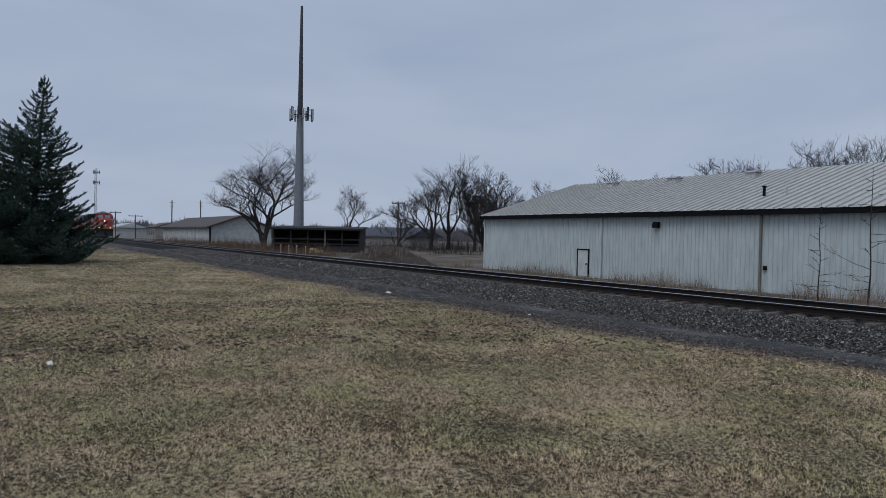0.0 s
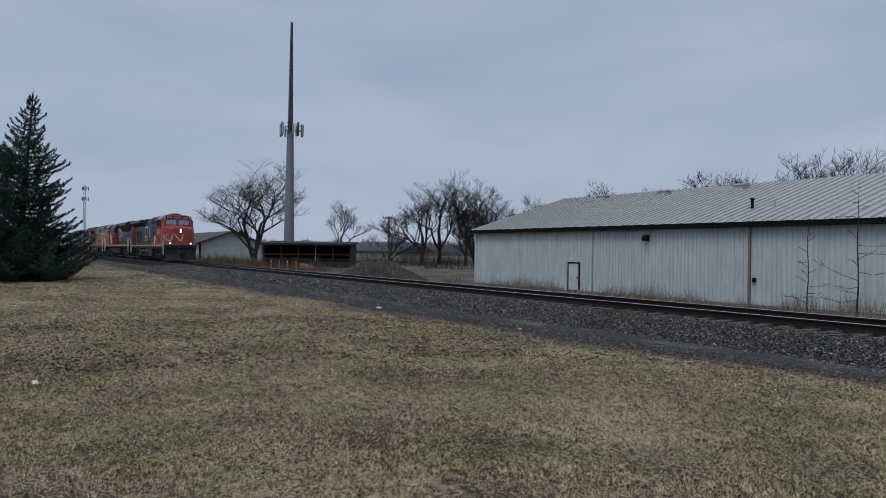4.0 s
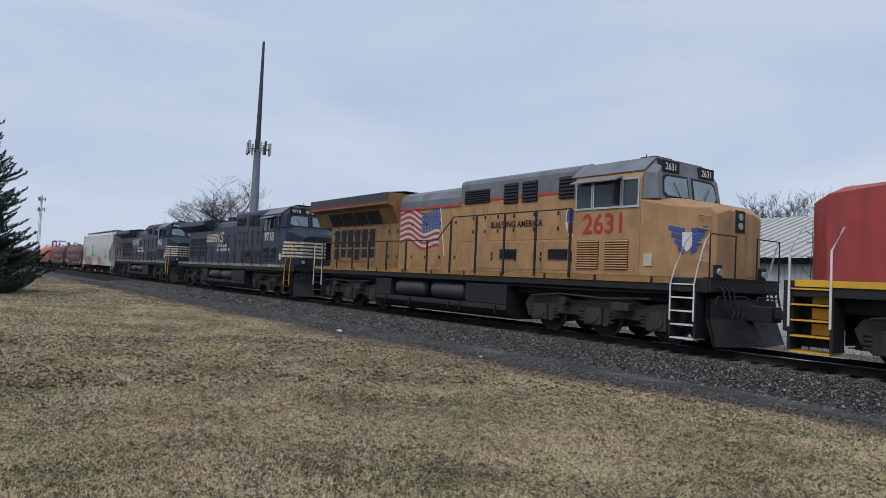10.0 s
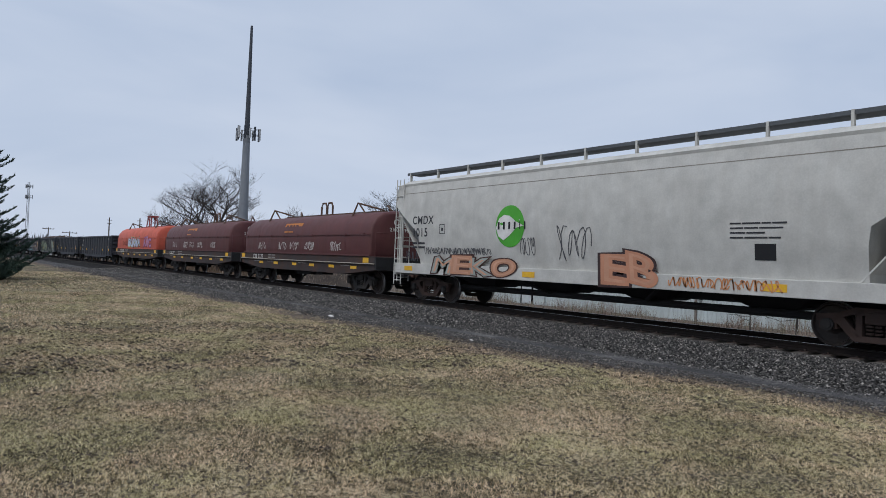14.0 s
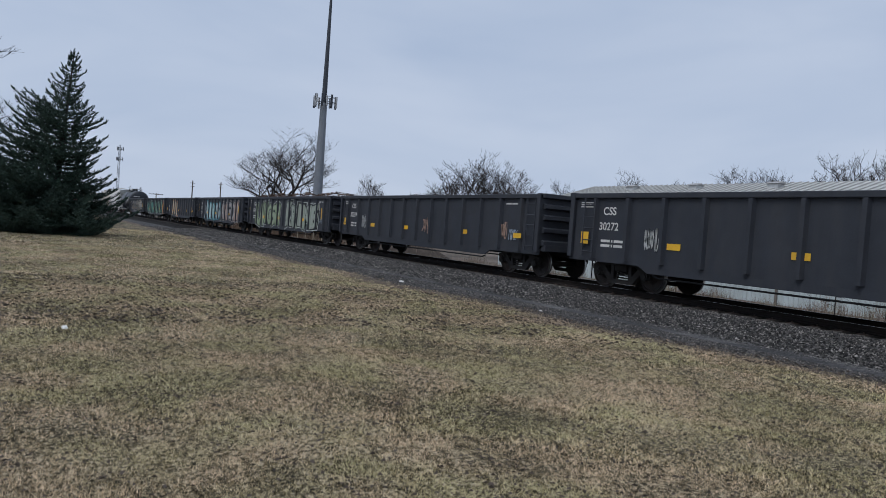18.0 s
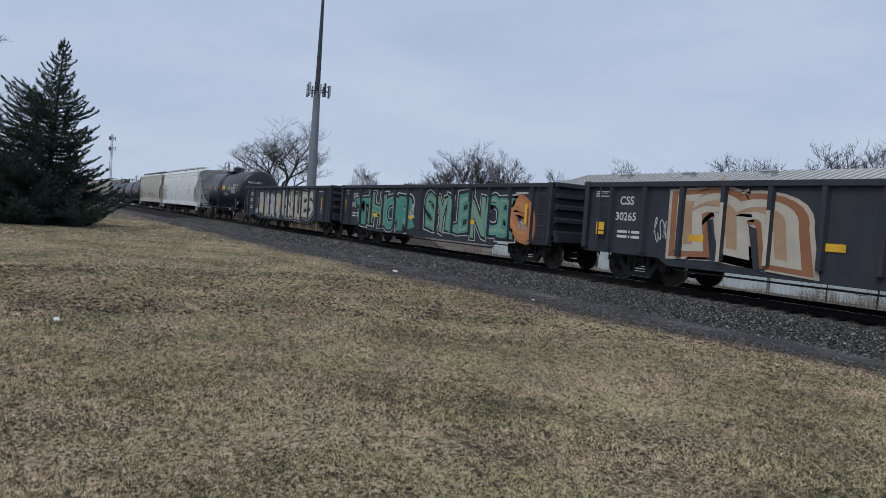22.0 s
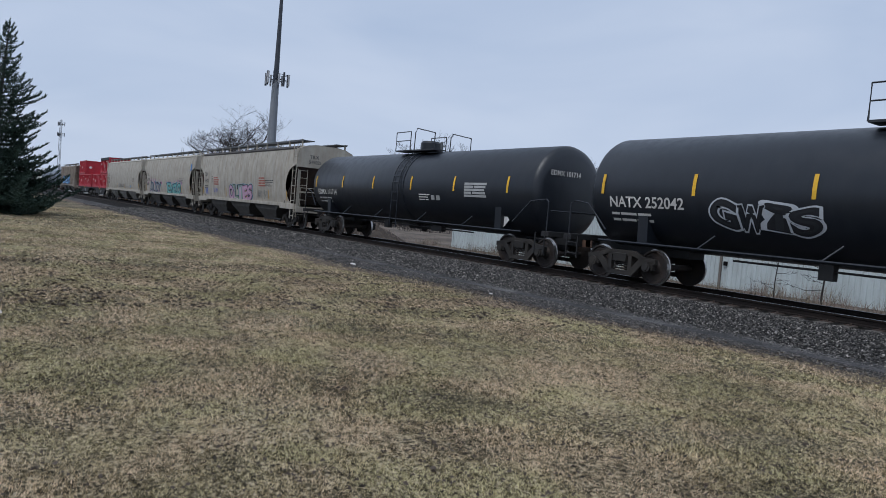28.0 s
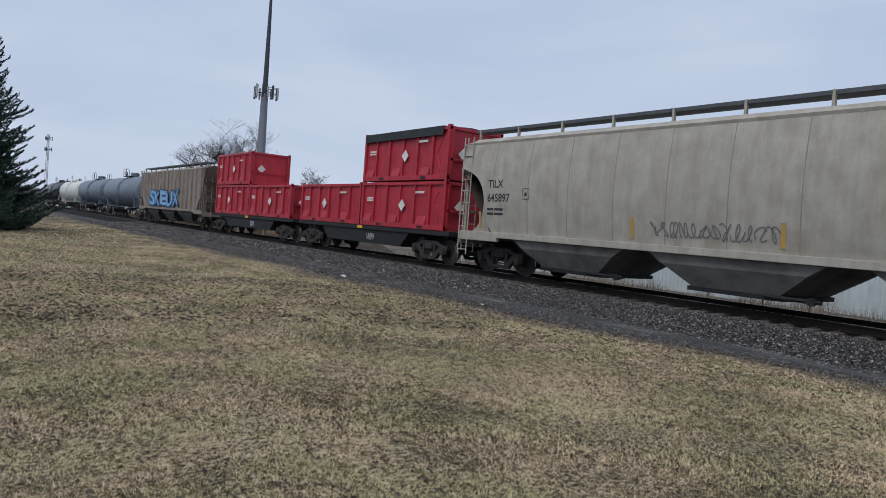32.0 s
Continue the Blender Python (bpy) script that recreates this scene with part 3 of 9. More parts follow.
def build_rails():
    track = thing("railway_track", "single railway track with worn steel rails on timber ties", "track", kind="structure")
    # rust of the rail sides, taken near-black to carry their shade in the colour
    web = mat("rail_rust", (0.014, 0.011, 0.01), 0.8, dirt=(0.035, 0.024, 0.018), amount=0.5, spec=0.2)
    head = mat("rail_head", (0.55, 0.55, 0.56), 0.22, metal=1.0, var=0.1)
    z = RAIL_Z
    prof = [(-0.07, z - 0.17), (-0.07, z - 0.155), (-0.012, z - 0.13), (-0.01, z - 0.05), (-0.036, z - 0.038), (-0.036, z - 0.008), (-0.026, z), (0.026, z), (0.036, z - 0.008), (0.036, z - 0.038), (0.01, z - 0.05), (0.012, z - 0.13), (0.07, z - 0.155), (0.07, z - 0.17)]
    for s in (-0.752, 0.752):
        g = Geo().prism("x", [(TRACK_Y + s + y, q) for y, q in prof], -900, 400)
        me = g.mesh("rail", web)
        me.materials.append(head)
        for p in me.polygons:
            if p.center.z > z - 0.006 and abs(p.normal.z) > 0.5:
                p.material_index = 1
        part("rail", me, web, track)
    tie = mat("weathered_tie", (0.075, 0.064, 0.056), 0.9, var=0.5, scale=4.0, dirt=(0.17, 0.155, 0.14), amount=0.7, bump=0.01, bscale=30.0)
    plate = mat("tie_plate", (0.06, 0.04, 0.032), 0.85)
    rng = random.Random(8)
    for k in range(150):
        x = 1.5 - k * 0.5
        me = shared("tie%d" % (k % 4), lambda: Geo().box(-0.115, 0.115, -1.3, 1.3, -0.2, 0).mesh("tie", tie, bevel=0.012))
        t = part("tie", me, tie, track)
        t.matrix_basis = pose(x + rng.uniform(-0.03, 0.03), TRACK_Y + rng.uniform(-0.06, 0.04), z - 0.18, 0, 0, rng.uniform(-1.5, 1.5))
        if k < 60:
            pl = part("tie_plate", shared("tplate", lambda: Geo().box(-0.1, 0.1, -0.94, -0.58, 0, 0.014).box(-0.1, 0.1, 0.58, 0.94, 0, 0.014).box(-0.012, 0.012, -0.87, -0.84, 0, 0.05).box(0.05, 0.07, -0.65, -0.63, 0, 0.04).mesh("plate", plate)), plate, t)
    g = Geo()
    for k in range(150, 700):
        x = 1.5 - k * 0.5
        g.box(x - 0.115, x + 0.115, TRACK_Y - 1.3, TRACK_Y + 1.3, z - 0.38, z - 0.18)
    tagged(part("far_ties", g, tie, track), kind="stuff")


def build_grass():
    rng = np.random.default_rng(11)
    eye = np.array((-0.2, -1.3))
    verts, count = [], 0
    for d0, d1, dens, h, wd in ((1.4, 4.5, 15000, 0.02, 0.003), (4.5, 8, 7500, 0.022, 0.0046), (8, 14, 2700, 0.025, 0.008), (14, 26, 650, 0.03, 0.016), (26, 48, 120, 0.036, 0.034)):
        a0, a1 = math.radians(96), math.radians(190)
        n = int(dens * (d1 * d1 - d0 * d0) * (a1 - a0) / 2)
        r = np.sqrt(rng.uniform(d0 * d0, d1 * d1, n))
        a = rng.uniform(a0, a1, n)
        x, y = eye[0] + r * np.cos(a), eye[1] + r * np.sin(a)
        edge = 6.5 + 2.2 * np.exp(np.minimum(x, 4) / 8) + 0.25 * np.sin(x * 0.9)
        thin = rng.random(n) < np.clip((edge + 0.7 - y) / 1.8, 0, 1) ** 1.3
        # growth comes in tufts, with thin and bare spots between
        clump = 0.5 + 0.3 * np.sin(x * 2.1 + 1.3 * np.sin(y * 1.7)) * np.sin(y * 2.6 + np.sin(x * 1.1)) + 0.25 * np.sin(x * 7.3 + y * 3.1) * np.sin(y * 8.9 - x * 2.2)
        keep = thin & (rng.random(n) < np.clip(clump + 0.5, 0.5, 1))
        x, y = x[keep], y[keep]
        n = len(x)
        z = lawn_z(x, y)
        ang = rng.uniform(0, 2 * np.pi, n)
        lean = rng.uniform(0.5, 2.2, n)
        hh = h * rng.uniform(0.4, 1.25, n)
        w = wd * rng.uniform(0.6, 1.3, n)
        dx, dy = np.cos(ang), np.sin(ang)
        ph = rng.uniform(0, 2 * np.pi, n)
        bx, by = np.cos(ph) * w, np.sin(ph) * w
        zb = z + 0.008
        t = np.stack([np.column_stack([x - bx, y - by, zb - 0.02]), np.column_stack([x + bx, y + by, zb - 0.02]),
                      np.column_stack([x + dx * hh * lean, y + dy * hh * lean, zb + hh * rng.uniform(0.1, 0.75, n)])], axis=1)
        verts.append(t.reshape(-1, 3))
        count += n
    v = np.concatenate(verts)
    me = bpy.data.meshes.new("grass")
    me.vertices.add(len(v))
    me.vertices.foreach_set("co", v.astype(np.float32).ravel())
    me.loops.add(len(v))
    me.loops.foreach_set("vertex_index", np.arange(len(v), dtype=np.int32))
    me.polygons.add(count)
    me.polygons.foreach_set("loop_start", np.arange(0, len(v), 3, dtype=np.int32))
    me.update(calc_edges=True)
    me.materials.append(blade_mat("grass_blades", [(0.022, 0.018, 0.01), (0.078, 0.067, 0.036), (0.215, 0.175, 0.1), (0.4, 0.325, 0.2), (0.6, 0.495, 0.33), (0.82, 0.7, 0.5)]))
    tagged(new("grass", me), "short dry straw and green lawn grass", "grass", kind="stuff")
    # fallen leaves, bits of bark and clover
    rng2 = random.Random(21)
    g = Geo()
    spots = [(-7.25, -0.3, 0.16, 26), (-4.4, 0.4, 0.22, 34), (-5.5, 1.5, 0.14, 18), (-4.5, 1.65, 0.12, 14), (-3.4, 1.2, 0.25, 26), (-4.0, 2.3, 0.12, 10), (-6.5, 0.3, 0.12, 10), (-3.2, 0.9, 0.2, 18)]
    pts = [(-0.2 + r * math.cos(a), -1.3 + r * math.sin(a)) for r, a in ((math.sqrt(rng2.uniform(2, 230)), math.radians(rng2.uniform(96, 190))) for _ in range(16000))]
    spots += [(-0.2 + r * math.cos(a), -1.3 + r * math.sin(a), rng2.uniform(0.05, 0.14), rng2.randrange(5, 13)) for r, a in ((math.sqrt(rng2.uniform(3, 110)), math.radians(rng2.uniform(98, 188))) for _ in range(430))]
    for x, y, r, n in spots:
        pts += [(rng2.gauss(x, r * 0.6), rng2.gauss(y, r * 0.4)) for _ in range(n)]
    low = lawn_z(np.array([p[0] for p in pts]), np.array([p[1] for p in pts]))
    for (x, y), zl in zip(pts, low):
        if y > lawn_edge(x) + 0.3:
            continue
        s, a = rng2.uniform(0.006, 0.02) + (0.012 if math.hypot(x, y) > 9 else 0), rng2.uniform(0, 6.3)
        z = float(zl) + 0.012 + rng2.uniform(0, 0.012)
        c, d = math.cos(a) * s, math.sin(a) * s
        q = rng2.uniform(0.3, 0.8)
        g.add([(x - c, y - d, z), (x + d * q, y - c * q, z + rng2.uniform(0, s)), (x + c, y + d, z + rng2.uniform(0, s * 0.6)), (x - d * q, y + c * q, z + rng2.uniform(0, s))], [(0, 1, 2), (0, 2, 3)])
    tagged(new("fallen_leaves", raw_mesh("fallen_leaves", g.v, g.f, mat("dead_leaf", (0.045, 0.034, 0.026), 0.9, var=0.85, island=1.2))), "scattered dead brown leaves on the lawn", "leaves", kind="stuff")
    # pale litter and chips
    for i, (x, y, s) in enumerate(((-15.9, 7.0, 0.1), (-8.6, -0.92, 0.07), (-10.6, 7.3, 0.045), (-3.3, -0.9, 0.03))):
        z = 0.04 - (0.05 * (y - 6) if y > 6 else 0)
        b = Geo().loft([[(x - s, y - s * 0.5, z), (x + s, y - s * 0.4, z), (x + s * 0.8, y + s * 0.5, z), (x - s * 0.9, y + s * 0.4, z)], [(x - s * 0.7, y - s * 0.3, z + s * 0.3), (x + s * 0.8, y - s * 0.3, z + s * 0.2), (x + s * 0.6, y + s * 0.3, z + s * 0.3), (x - s * 0.6, y + s * 0.3, z + s * 0.4)]])
        tagged(new("litter", b.mesh("litter", WHITE, bevel=s * 0.1)), "small crumpled pale scrap on the ground", "litter", "litter")


# ---- buildings ----
def build_warehouse():
    x0, x1, y0, y1, zb, ze, zr = -52.6, 12.0, 36.5, 59.5, -1.6, 3.55, 7.0
    ym = (y0 + y1) / 2
    wall = mat("pale_metal_siding", (0.49, 0.54, 0.54), 0.5, var=0.08, scale=0.6, dirt=(0.27, 0.28, 0.26), amount=0.5, streak=True)
    roofm = mat("metal_roof", (0.48, 0.475, 0.45), 0.5, metal=0.1, var=0.12, dirt=(0.25, 0.23, 0.21), amount=0.4)
    seamm = mat("roof_seam", (0.34, 0.335, 0.315), 0.55, var=0.2)
    trim = mat("dark_trim", (0.007, 0.007, 0.008), 0.8, spec=0.1)
    b = thing("warehouse", "long pale metal-sided warehouse with ribbed gable roof", "building")
    part("core_wall", Geo().box(x0 + 0.05, x1 - 0.05, y0 + 0.06, y1, zb, ze - 0.05), wall, b)
    g = Geo()
    g.prism("x", [(y0 + 0.06, ze - 0.05), (ym, zr - 0.1), (y1, ze - 0.05)], x0 + 0.05, x0 + 0.3)
    part("gable_wall", g, wall, b)
    pw = 0.9
    prof = [(0, 0.05)]
    for k in range(3):
        a = k * 0.3
        prof += [(a + 0.2, 0.05), (a + 0.22, 0.0), (a + 0.28, 0.0), (a + 0.3, 0.05)]
    prof += [(0.898, 0.08), (0, 0.08)]
    me = Geo().prism("z", [(px, py) for px, py in prof], zb, ze - 0.04).mesh("wall_panel", wall)
    n = int((x1 - x0) / pw)
    for i in range(n):
        part("wall_panel", me, wall, b).location = (x0 + i * pw, y0 - 0.02, 0)
    # roof panels with standing seams
    sl = (zr - ze) / (ym - y0)
    rp = Geo()
    rp.add([(0, y0 - 0.35, ze - 0.35 * sl), (1.198, y0 - 0.35, ze - 0.35 * sl), (1.198, ym, zr), (0, ym, zr), (0, y0 - 0.35, ze - 0.35 * sl - 0.06), (1.198, y0 - 0.35, ze - 0.35 * sl - 0.06), (1.198, ym, zr - 0.06), (0, ym, zr - 0.06)],
           [(0, 1, 2, 3), (7, 6, 5, 4), (0, 4, 5, 1), (1, 5, 6, 2), (2, 6, 7, 3), (3, 7, 4, 0)])
    sp = Geo()
    for q in (0.28, 0.88):
        sp.add([(q, y0 - 0.35, ze - 0.35 * sl + 0.005), (q + 0.07, y0 - 0.35, ze - 0.35 * sl + 0.005), (q + 0.07, ym, zr + 0.005), (q, ym, zr + 0.005),
                (q + 0.02, y0 - 0.37, ze - 0.35 * sl + 0.08), (q + 0.05, y0 - 0.37, ze - 0.35 * sl + 0.08), (q + 0.05, ym, zr + 0.08), (q + 0.02, ym, zr + 0.08)],
               [(4, 5, 6, 7), (0, 1, 5, 4), (1, 2, 6, 5), (2, 3, 7, 6), (3, 0, 4, 7)])
    me, seam = rp.mesh("roof_panel", roofm), sp.mesh("standing_seam", seamm)
    roof = part("roof", Geo().prism("x", [(y0, ze - 0.08), (ym, zr - 0.08), (y1 + 0.3, ze - 0.1), (y1 + 0.3, ze - 0.02), (ym, zr - 0.02)], x0 - 0.1, x1), roofm, b)
    for i in range(int((x1 - x0 + 0.2) / 1.2)):
        part("roof_panel", me, roofm, roof).location = (x0 - 0.15 + i * 1.2, 0, 0)
        part("standing_seam", seam, seamm, roof).location = (x0 - 0.15 + i * 1.2, 0, 0)
    g = Geo().box(x0 - 0.15, x1, y0 - 0.5, y0 - 0.3, ze - 0.44, ze - 0.12)
    part("gutter", g, trim, b, "dark eave gutter")
    for i in range(int((x1 - x0) / 1.2)):
        part("gutter_strap", shared("gstrap", lambda: Geo().box(-0.05, 0.05, y0 - 0.53, y0 - 0.2, ze - 0.16, ze - 0.09).mesh("strap", trim)), trim, b).location = (x0 + 0.6 + i * 1.2, 0, 0)
    part("rake_trim", Geo().prism("x", [(y0 - 0.35, ze - 0.32), (y0 - 0.35, ze - 0.05), (ym, zr + 0.08), (ym, zr - 0.2)], x0 - 0.22, x0 - 0.15), roofm, b)
    part("corner_trim", Geo().box(x0 - 0.05, x0 + 0.12, y0 - 0.05, y0 + 0.1, zb, ze - 0.05), wall, b)
    for x, m in ((-37.5, wall), (-24.55, mat("brown_spout", (0.16, 0.14, 0.12), 0.6)), (-11.6, wall)):
        part("downspout", Geo().box(x - 0.06, x + 0.06, y0 - 0.16, y0 - 0.04, zb + 0.1, ze - 0.2), m, b, bevel=0.01)
    d = part("door", Geo().box(-40.0, -38.9, y0 - 0.06, y0 - 0.02, -1.44, 0.62), mat("door_pale", (0.5, 0.53, 0.53), 0.5), b, "pale steel door")
    part("door_frame", Geo().box(-40.1, -40.0, y0 - 0.09, y0, -1.44, 0.72).box(-38.9, -38.8, y0 - 0.09, y0, -1.44, 0.72).box(-40.0, -38.9, y0 - 0.09, y0, 0.62, 0.72), trim, d)
    part("door_handle", Geo().box(-39.1, -38.96, y0 - 0.13, y0 - 0.06, -0.5, -0.4), trim, d)
    lamp = part("wall_lamp", Geo().prism("x", [(y0 - 0.03, 2.3), (y0 - 0.03, 2.75), (y0 - 0.2, 2.75), (y0 - 0.34, 2.5), (y0 - 0.3, 2.35)], -32.55, -32.1), trim, b, bevel=0.03)
    part("lamp_lens", Geo().box(-32.5, -32.15, y0 - 0.3, y0 - 0.1, 2.28, 2.33), LAMP_OFF, lamp)
    part("meter_box", Geo().box(-24.35, -24.15, y0 - 0.15, y0 - 0.02, -0.15, 0.1), trim, b)
    for x in (-45.8, -38.8, -31.6):
        zz = ze + sl * 9.6
        v = part("roof_vent", Geo().box(x - 0.42, x + 0.42, y0 + 9.2, y0 + 10.0, zz - 0.25, zz + 0.28), mat("vent_pale", (0.55, 0.55, 0.54), 0.5), b, bevel=0.02)
        part("vent_cap", Geo().prism("x", [(y0 + 9.05, zz + 0.28), (y0 + 9.6, zz + 0.46), (y0 + 10.15, zz + 0.28)], x - 0.55, x + 0.55), mat("vent_cap", (0.33, 0.32, 0.31), 0.5), v)
    part("vent_pipe", Geo().disc((-26.4, y0 + 3.0, 0), "z", 0.09, ze + 0.6, ze + 1.5, 10).disc((-26.4, y0 + 3.0, 0), "z", 0.14, ze + 1.45, ze + 1.55, 10), trim, b)
    part("vent_pipe", Geo().disc((-25.0, y0 + 3.2, 0), "z", 0.07, ze + 0.6, ze + 1.4, 10), CHROME, b)


def build_far_buildings():
    pale = mat("white_siding", (0.5, 0.52, 0.51), 0.6, dirt=(0.3, 0.3, 0.28), amount=0.4, streak=True)
    brown = mat("brown_roof", (0.07, 0.055, 0.05), 0.7)
    dark = mat("dark_timber", (0.022, 0.02, 0.02), 0.9, var=0.4)
    tan = mat("tan_wall", (0.3, 0.28, 0.26), 0.8)
    # low barn
    b = thing("barn", "low white metal barn with brown roof", "building")
    part("wall", Geo().box(-152, -113, 26, 36, -1.2, 2.25), pale, b)
    for i in range(19):
        part("wall_batten", Geo().box(-151.5 + i * 2.05, -151.4 + i * 2.05, 25.93, 26, -1.1, 2.2), pale, b)
    part("gable", Geo().prism("x", [(26, 2.25), (31, 4.0), (36, 2.25)], -113.3, -113.0), pale, b)
    part("roof", Geo().prism("x", [(25.4, 2.1), (31, 4.05), (36.6, 2.1), (36.6, 2.3), (31, 4.3), (25.4, 2.3)], -152.5, -112.4), brown, b)
    part("corner_board", Geo().box(-113.05, -112.9, 25.9, 26.2, -1.1, 2.25), dark, b)
    # open-fronted shed with stacked timber
    s = thing("open_shed", "dark open-fronted timber shed with flat roof", "shed")
    a = math.degrees(math.atan2(35.5 - 26.4, -77.5 + 83.3))
    s.matrix_world = pose(-83.3, 26.4, -0.75, 0, 0, a)
    part("roof", Geo().prism("x", [(-0.5, 2.95), (6.0, 3.25), (6.0, 3.1), (-0.5, 2.72)], -0.3, 11.1), dark, s)
    part("back_wall", Geo().box(0, 10.8, 5.5, 5.65, 0, 3.0), dark, s)
    for x in (-0.05, 10.7):
        part("end_wall", Geo().box(x, x + 0.15, 0, 5.6, 0, 2.9), dark, s)
    for i in range(6):
        part("post", Geo().box(i * 2.12 + 0.05, i * 2.12 + 0.2, -0.1, 0.05, 0, 2.85), dark if i != 3 else mat("grey_post", (0.16, 0.15, 0.14), 0.8), s)
    for z in (0.9, 1.5):
        part("rail_board", Geo().box(0.1, 10.7, 0.0, 0.06, z, z + 0.16), dark, s)
    part("lower_board", Geo().box(5.6, 10.7, -0.12, -0.02, 0, 0.75), dark, s)
    p = thing("timber_stack", "small stack of pale sawn timber by the shed", "timber")
    for i in range(7):
        part("board", Geo().box(-76.6 + 0.1 * (i % 2), -74.9 + 0.15 * (i % 3), 28.6 + (i % 3) * 0.3, 28.85 + (i % 3) * 0.3, -0.78 + (i // 3) * 0.2, -0.6 + (i // 3) * 0.2), mat("pale_lumber", (0.5, 0.38, 0.2), 0.8), p)
    # long dark sheds far behind
    d = thing("far_long_shed", "long low dark-roofed shed in the distance", "building")
    part("wall", Geo().box(-138, -108, 60, 66, -1.2, 1.2), tan, d)
    part("roof", Geo().prism("x", [(59.5, 1.2), (63, 3.0), (67, 1.2)], -138.5, -107.5), mat("slate_roof", (0.05, 0.055, 0.07), 0.7), d)
    d = thing("far_long_shed", "long low dark-roofed shed in the distance", "building")
    part("wall", Geo().box(-106, -66, 84, 92, -1.4, 1.2), tan, d)
    part("roof", Geo().prism("x", [(83.5, 1.2), (88, 3.4), (92.5, 1.2)], -106.5, -65.5), mat("slate_roof", (0.05, 0.055, 0.07), 0.7), d)
    for x, y, w, h, lab in ((-232, 24, 22, 2.2, "far low white-roofed building"), (-205, 31, 14, 2.4, "far low brown building")):
        q = thing("far_building", lab, "building")
        part("wall", Geo().box(x, x + w, y, y + 8, -1, h), tan if "brown" in lab else pale, q)
        part("roof", Geo().prism("x", [(y - 0.5, h), (y + 4, h + 1.3), (y + 8.5, h)], x - 0.5, x + w + 0.5), brown if "brown" in lab else pale, q)
        for i in range(4):
            part("window", Geo().box(x + 2 + i * w / 4.5, x + 3.4 + i * w / 4.5, y - 0.05, y, 0.4, 1.5), GLASS, q)


def antenna_ring(tower, z, r, metal, n=9, k0=1.0):
    g = Geo()
    for k in range(3):
        a = 2 * math.pi * k / 3 + 0.3
        c, s = math.cos(a), math.sin(a)
        g.tube([(0, 0, z), (c * r, s * r, z)], 0.06)
        q = 1.5 * k0
        for up, th in ((0, 0.05), (0.9 * k0, 0.03)):
            g.tube([(c * r - s * q, s * r + c * q, z + up), (c * r + s * q, s * r - c * q, z + up)], th)
    frame_ob = part("antenna_frame", g, metal, tower)
    pale = mat("antenna_pale", (0.42, 0.43, 0.44), 0.6)
    for k in range(3):
        a = 2 * math.pi * k / 3 + 0.3
        c, s = math.cos(a), math.sin(a)
        for i in range(n // 3 + 1):
            u = (-1.5 + 3.0 * i / (n // 3)) * k0
            x, y = c * (r + 0.15) - s * u, s * (r + 0.15) + c * u
            h = (2.1, 1.7, 2.3, 1.9)[i % 4] * k0
            part("antenna_panel", Geo().box(x - 0.13 * k0, x + 0.13 * k0, y - 0.13 * k0, y + 0.13 * k0, z - h * 0.45, z + h * 0.55), pale if i % 2 else metal, frame_ob)
    return frame_ob


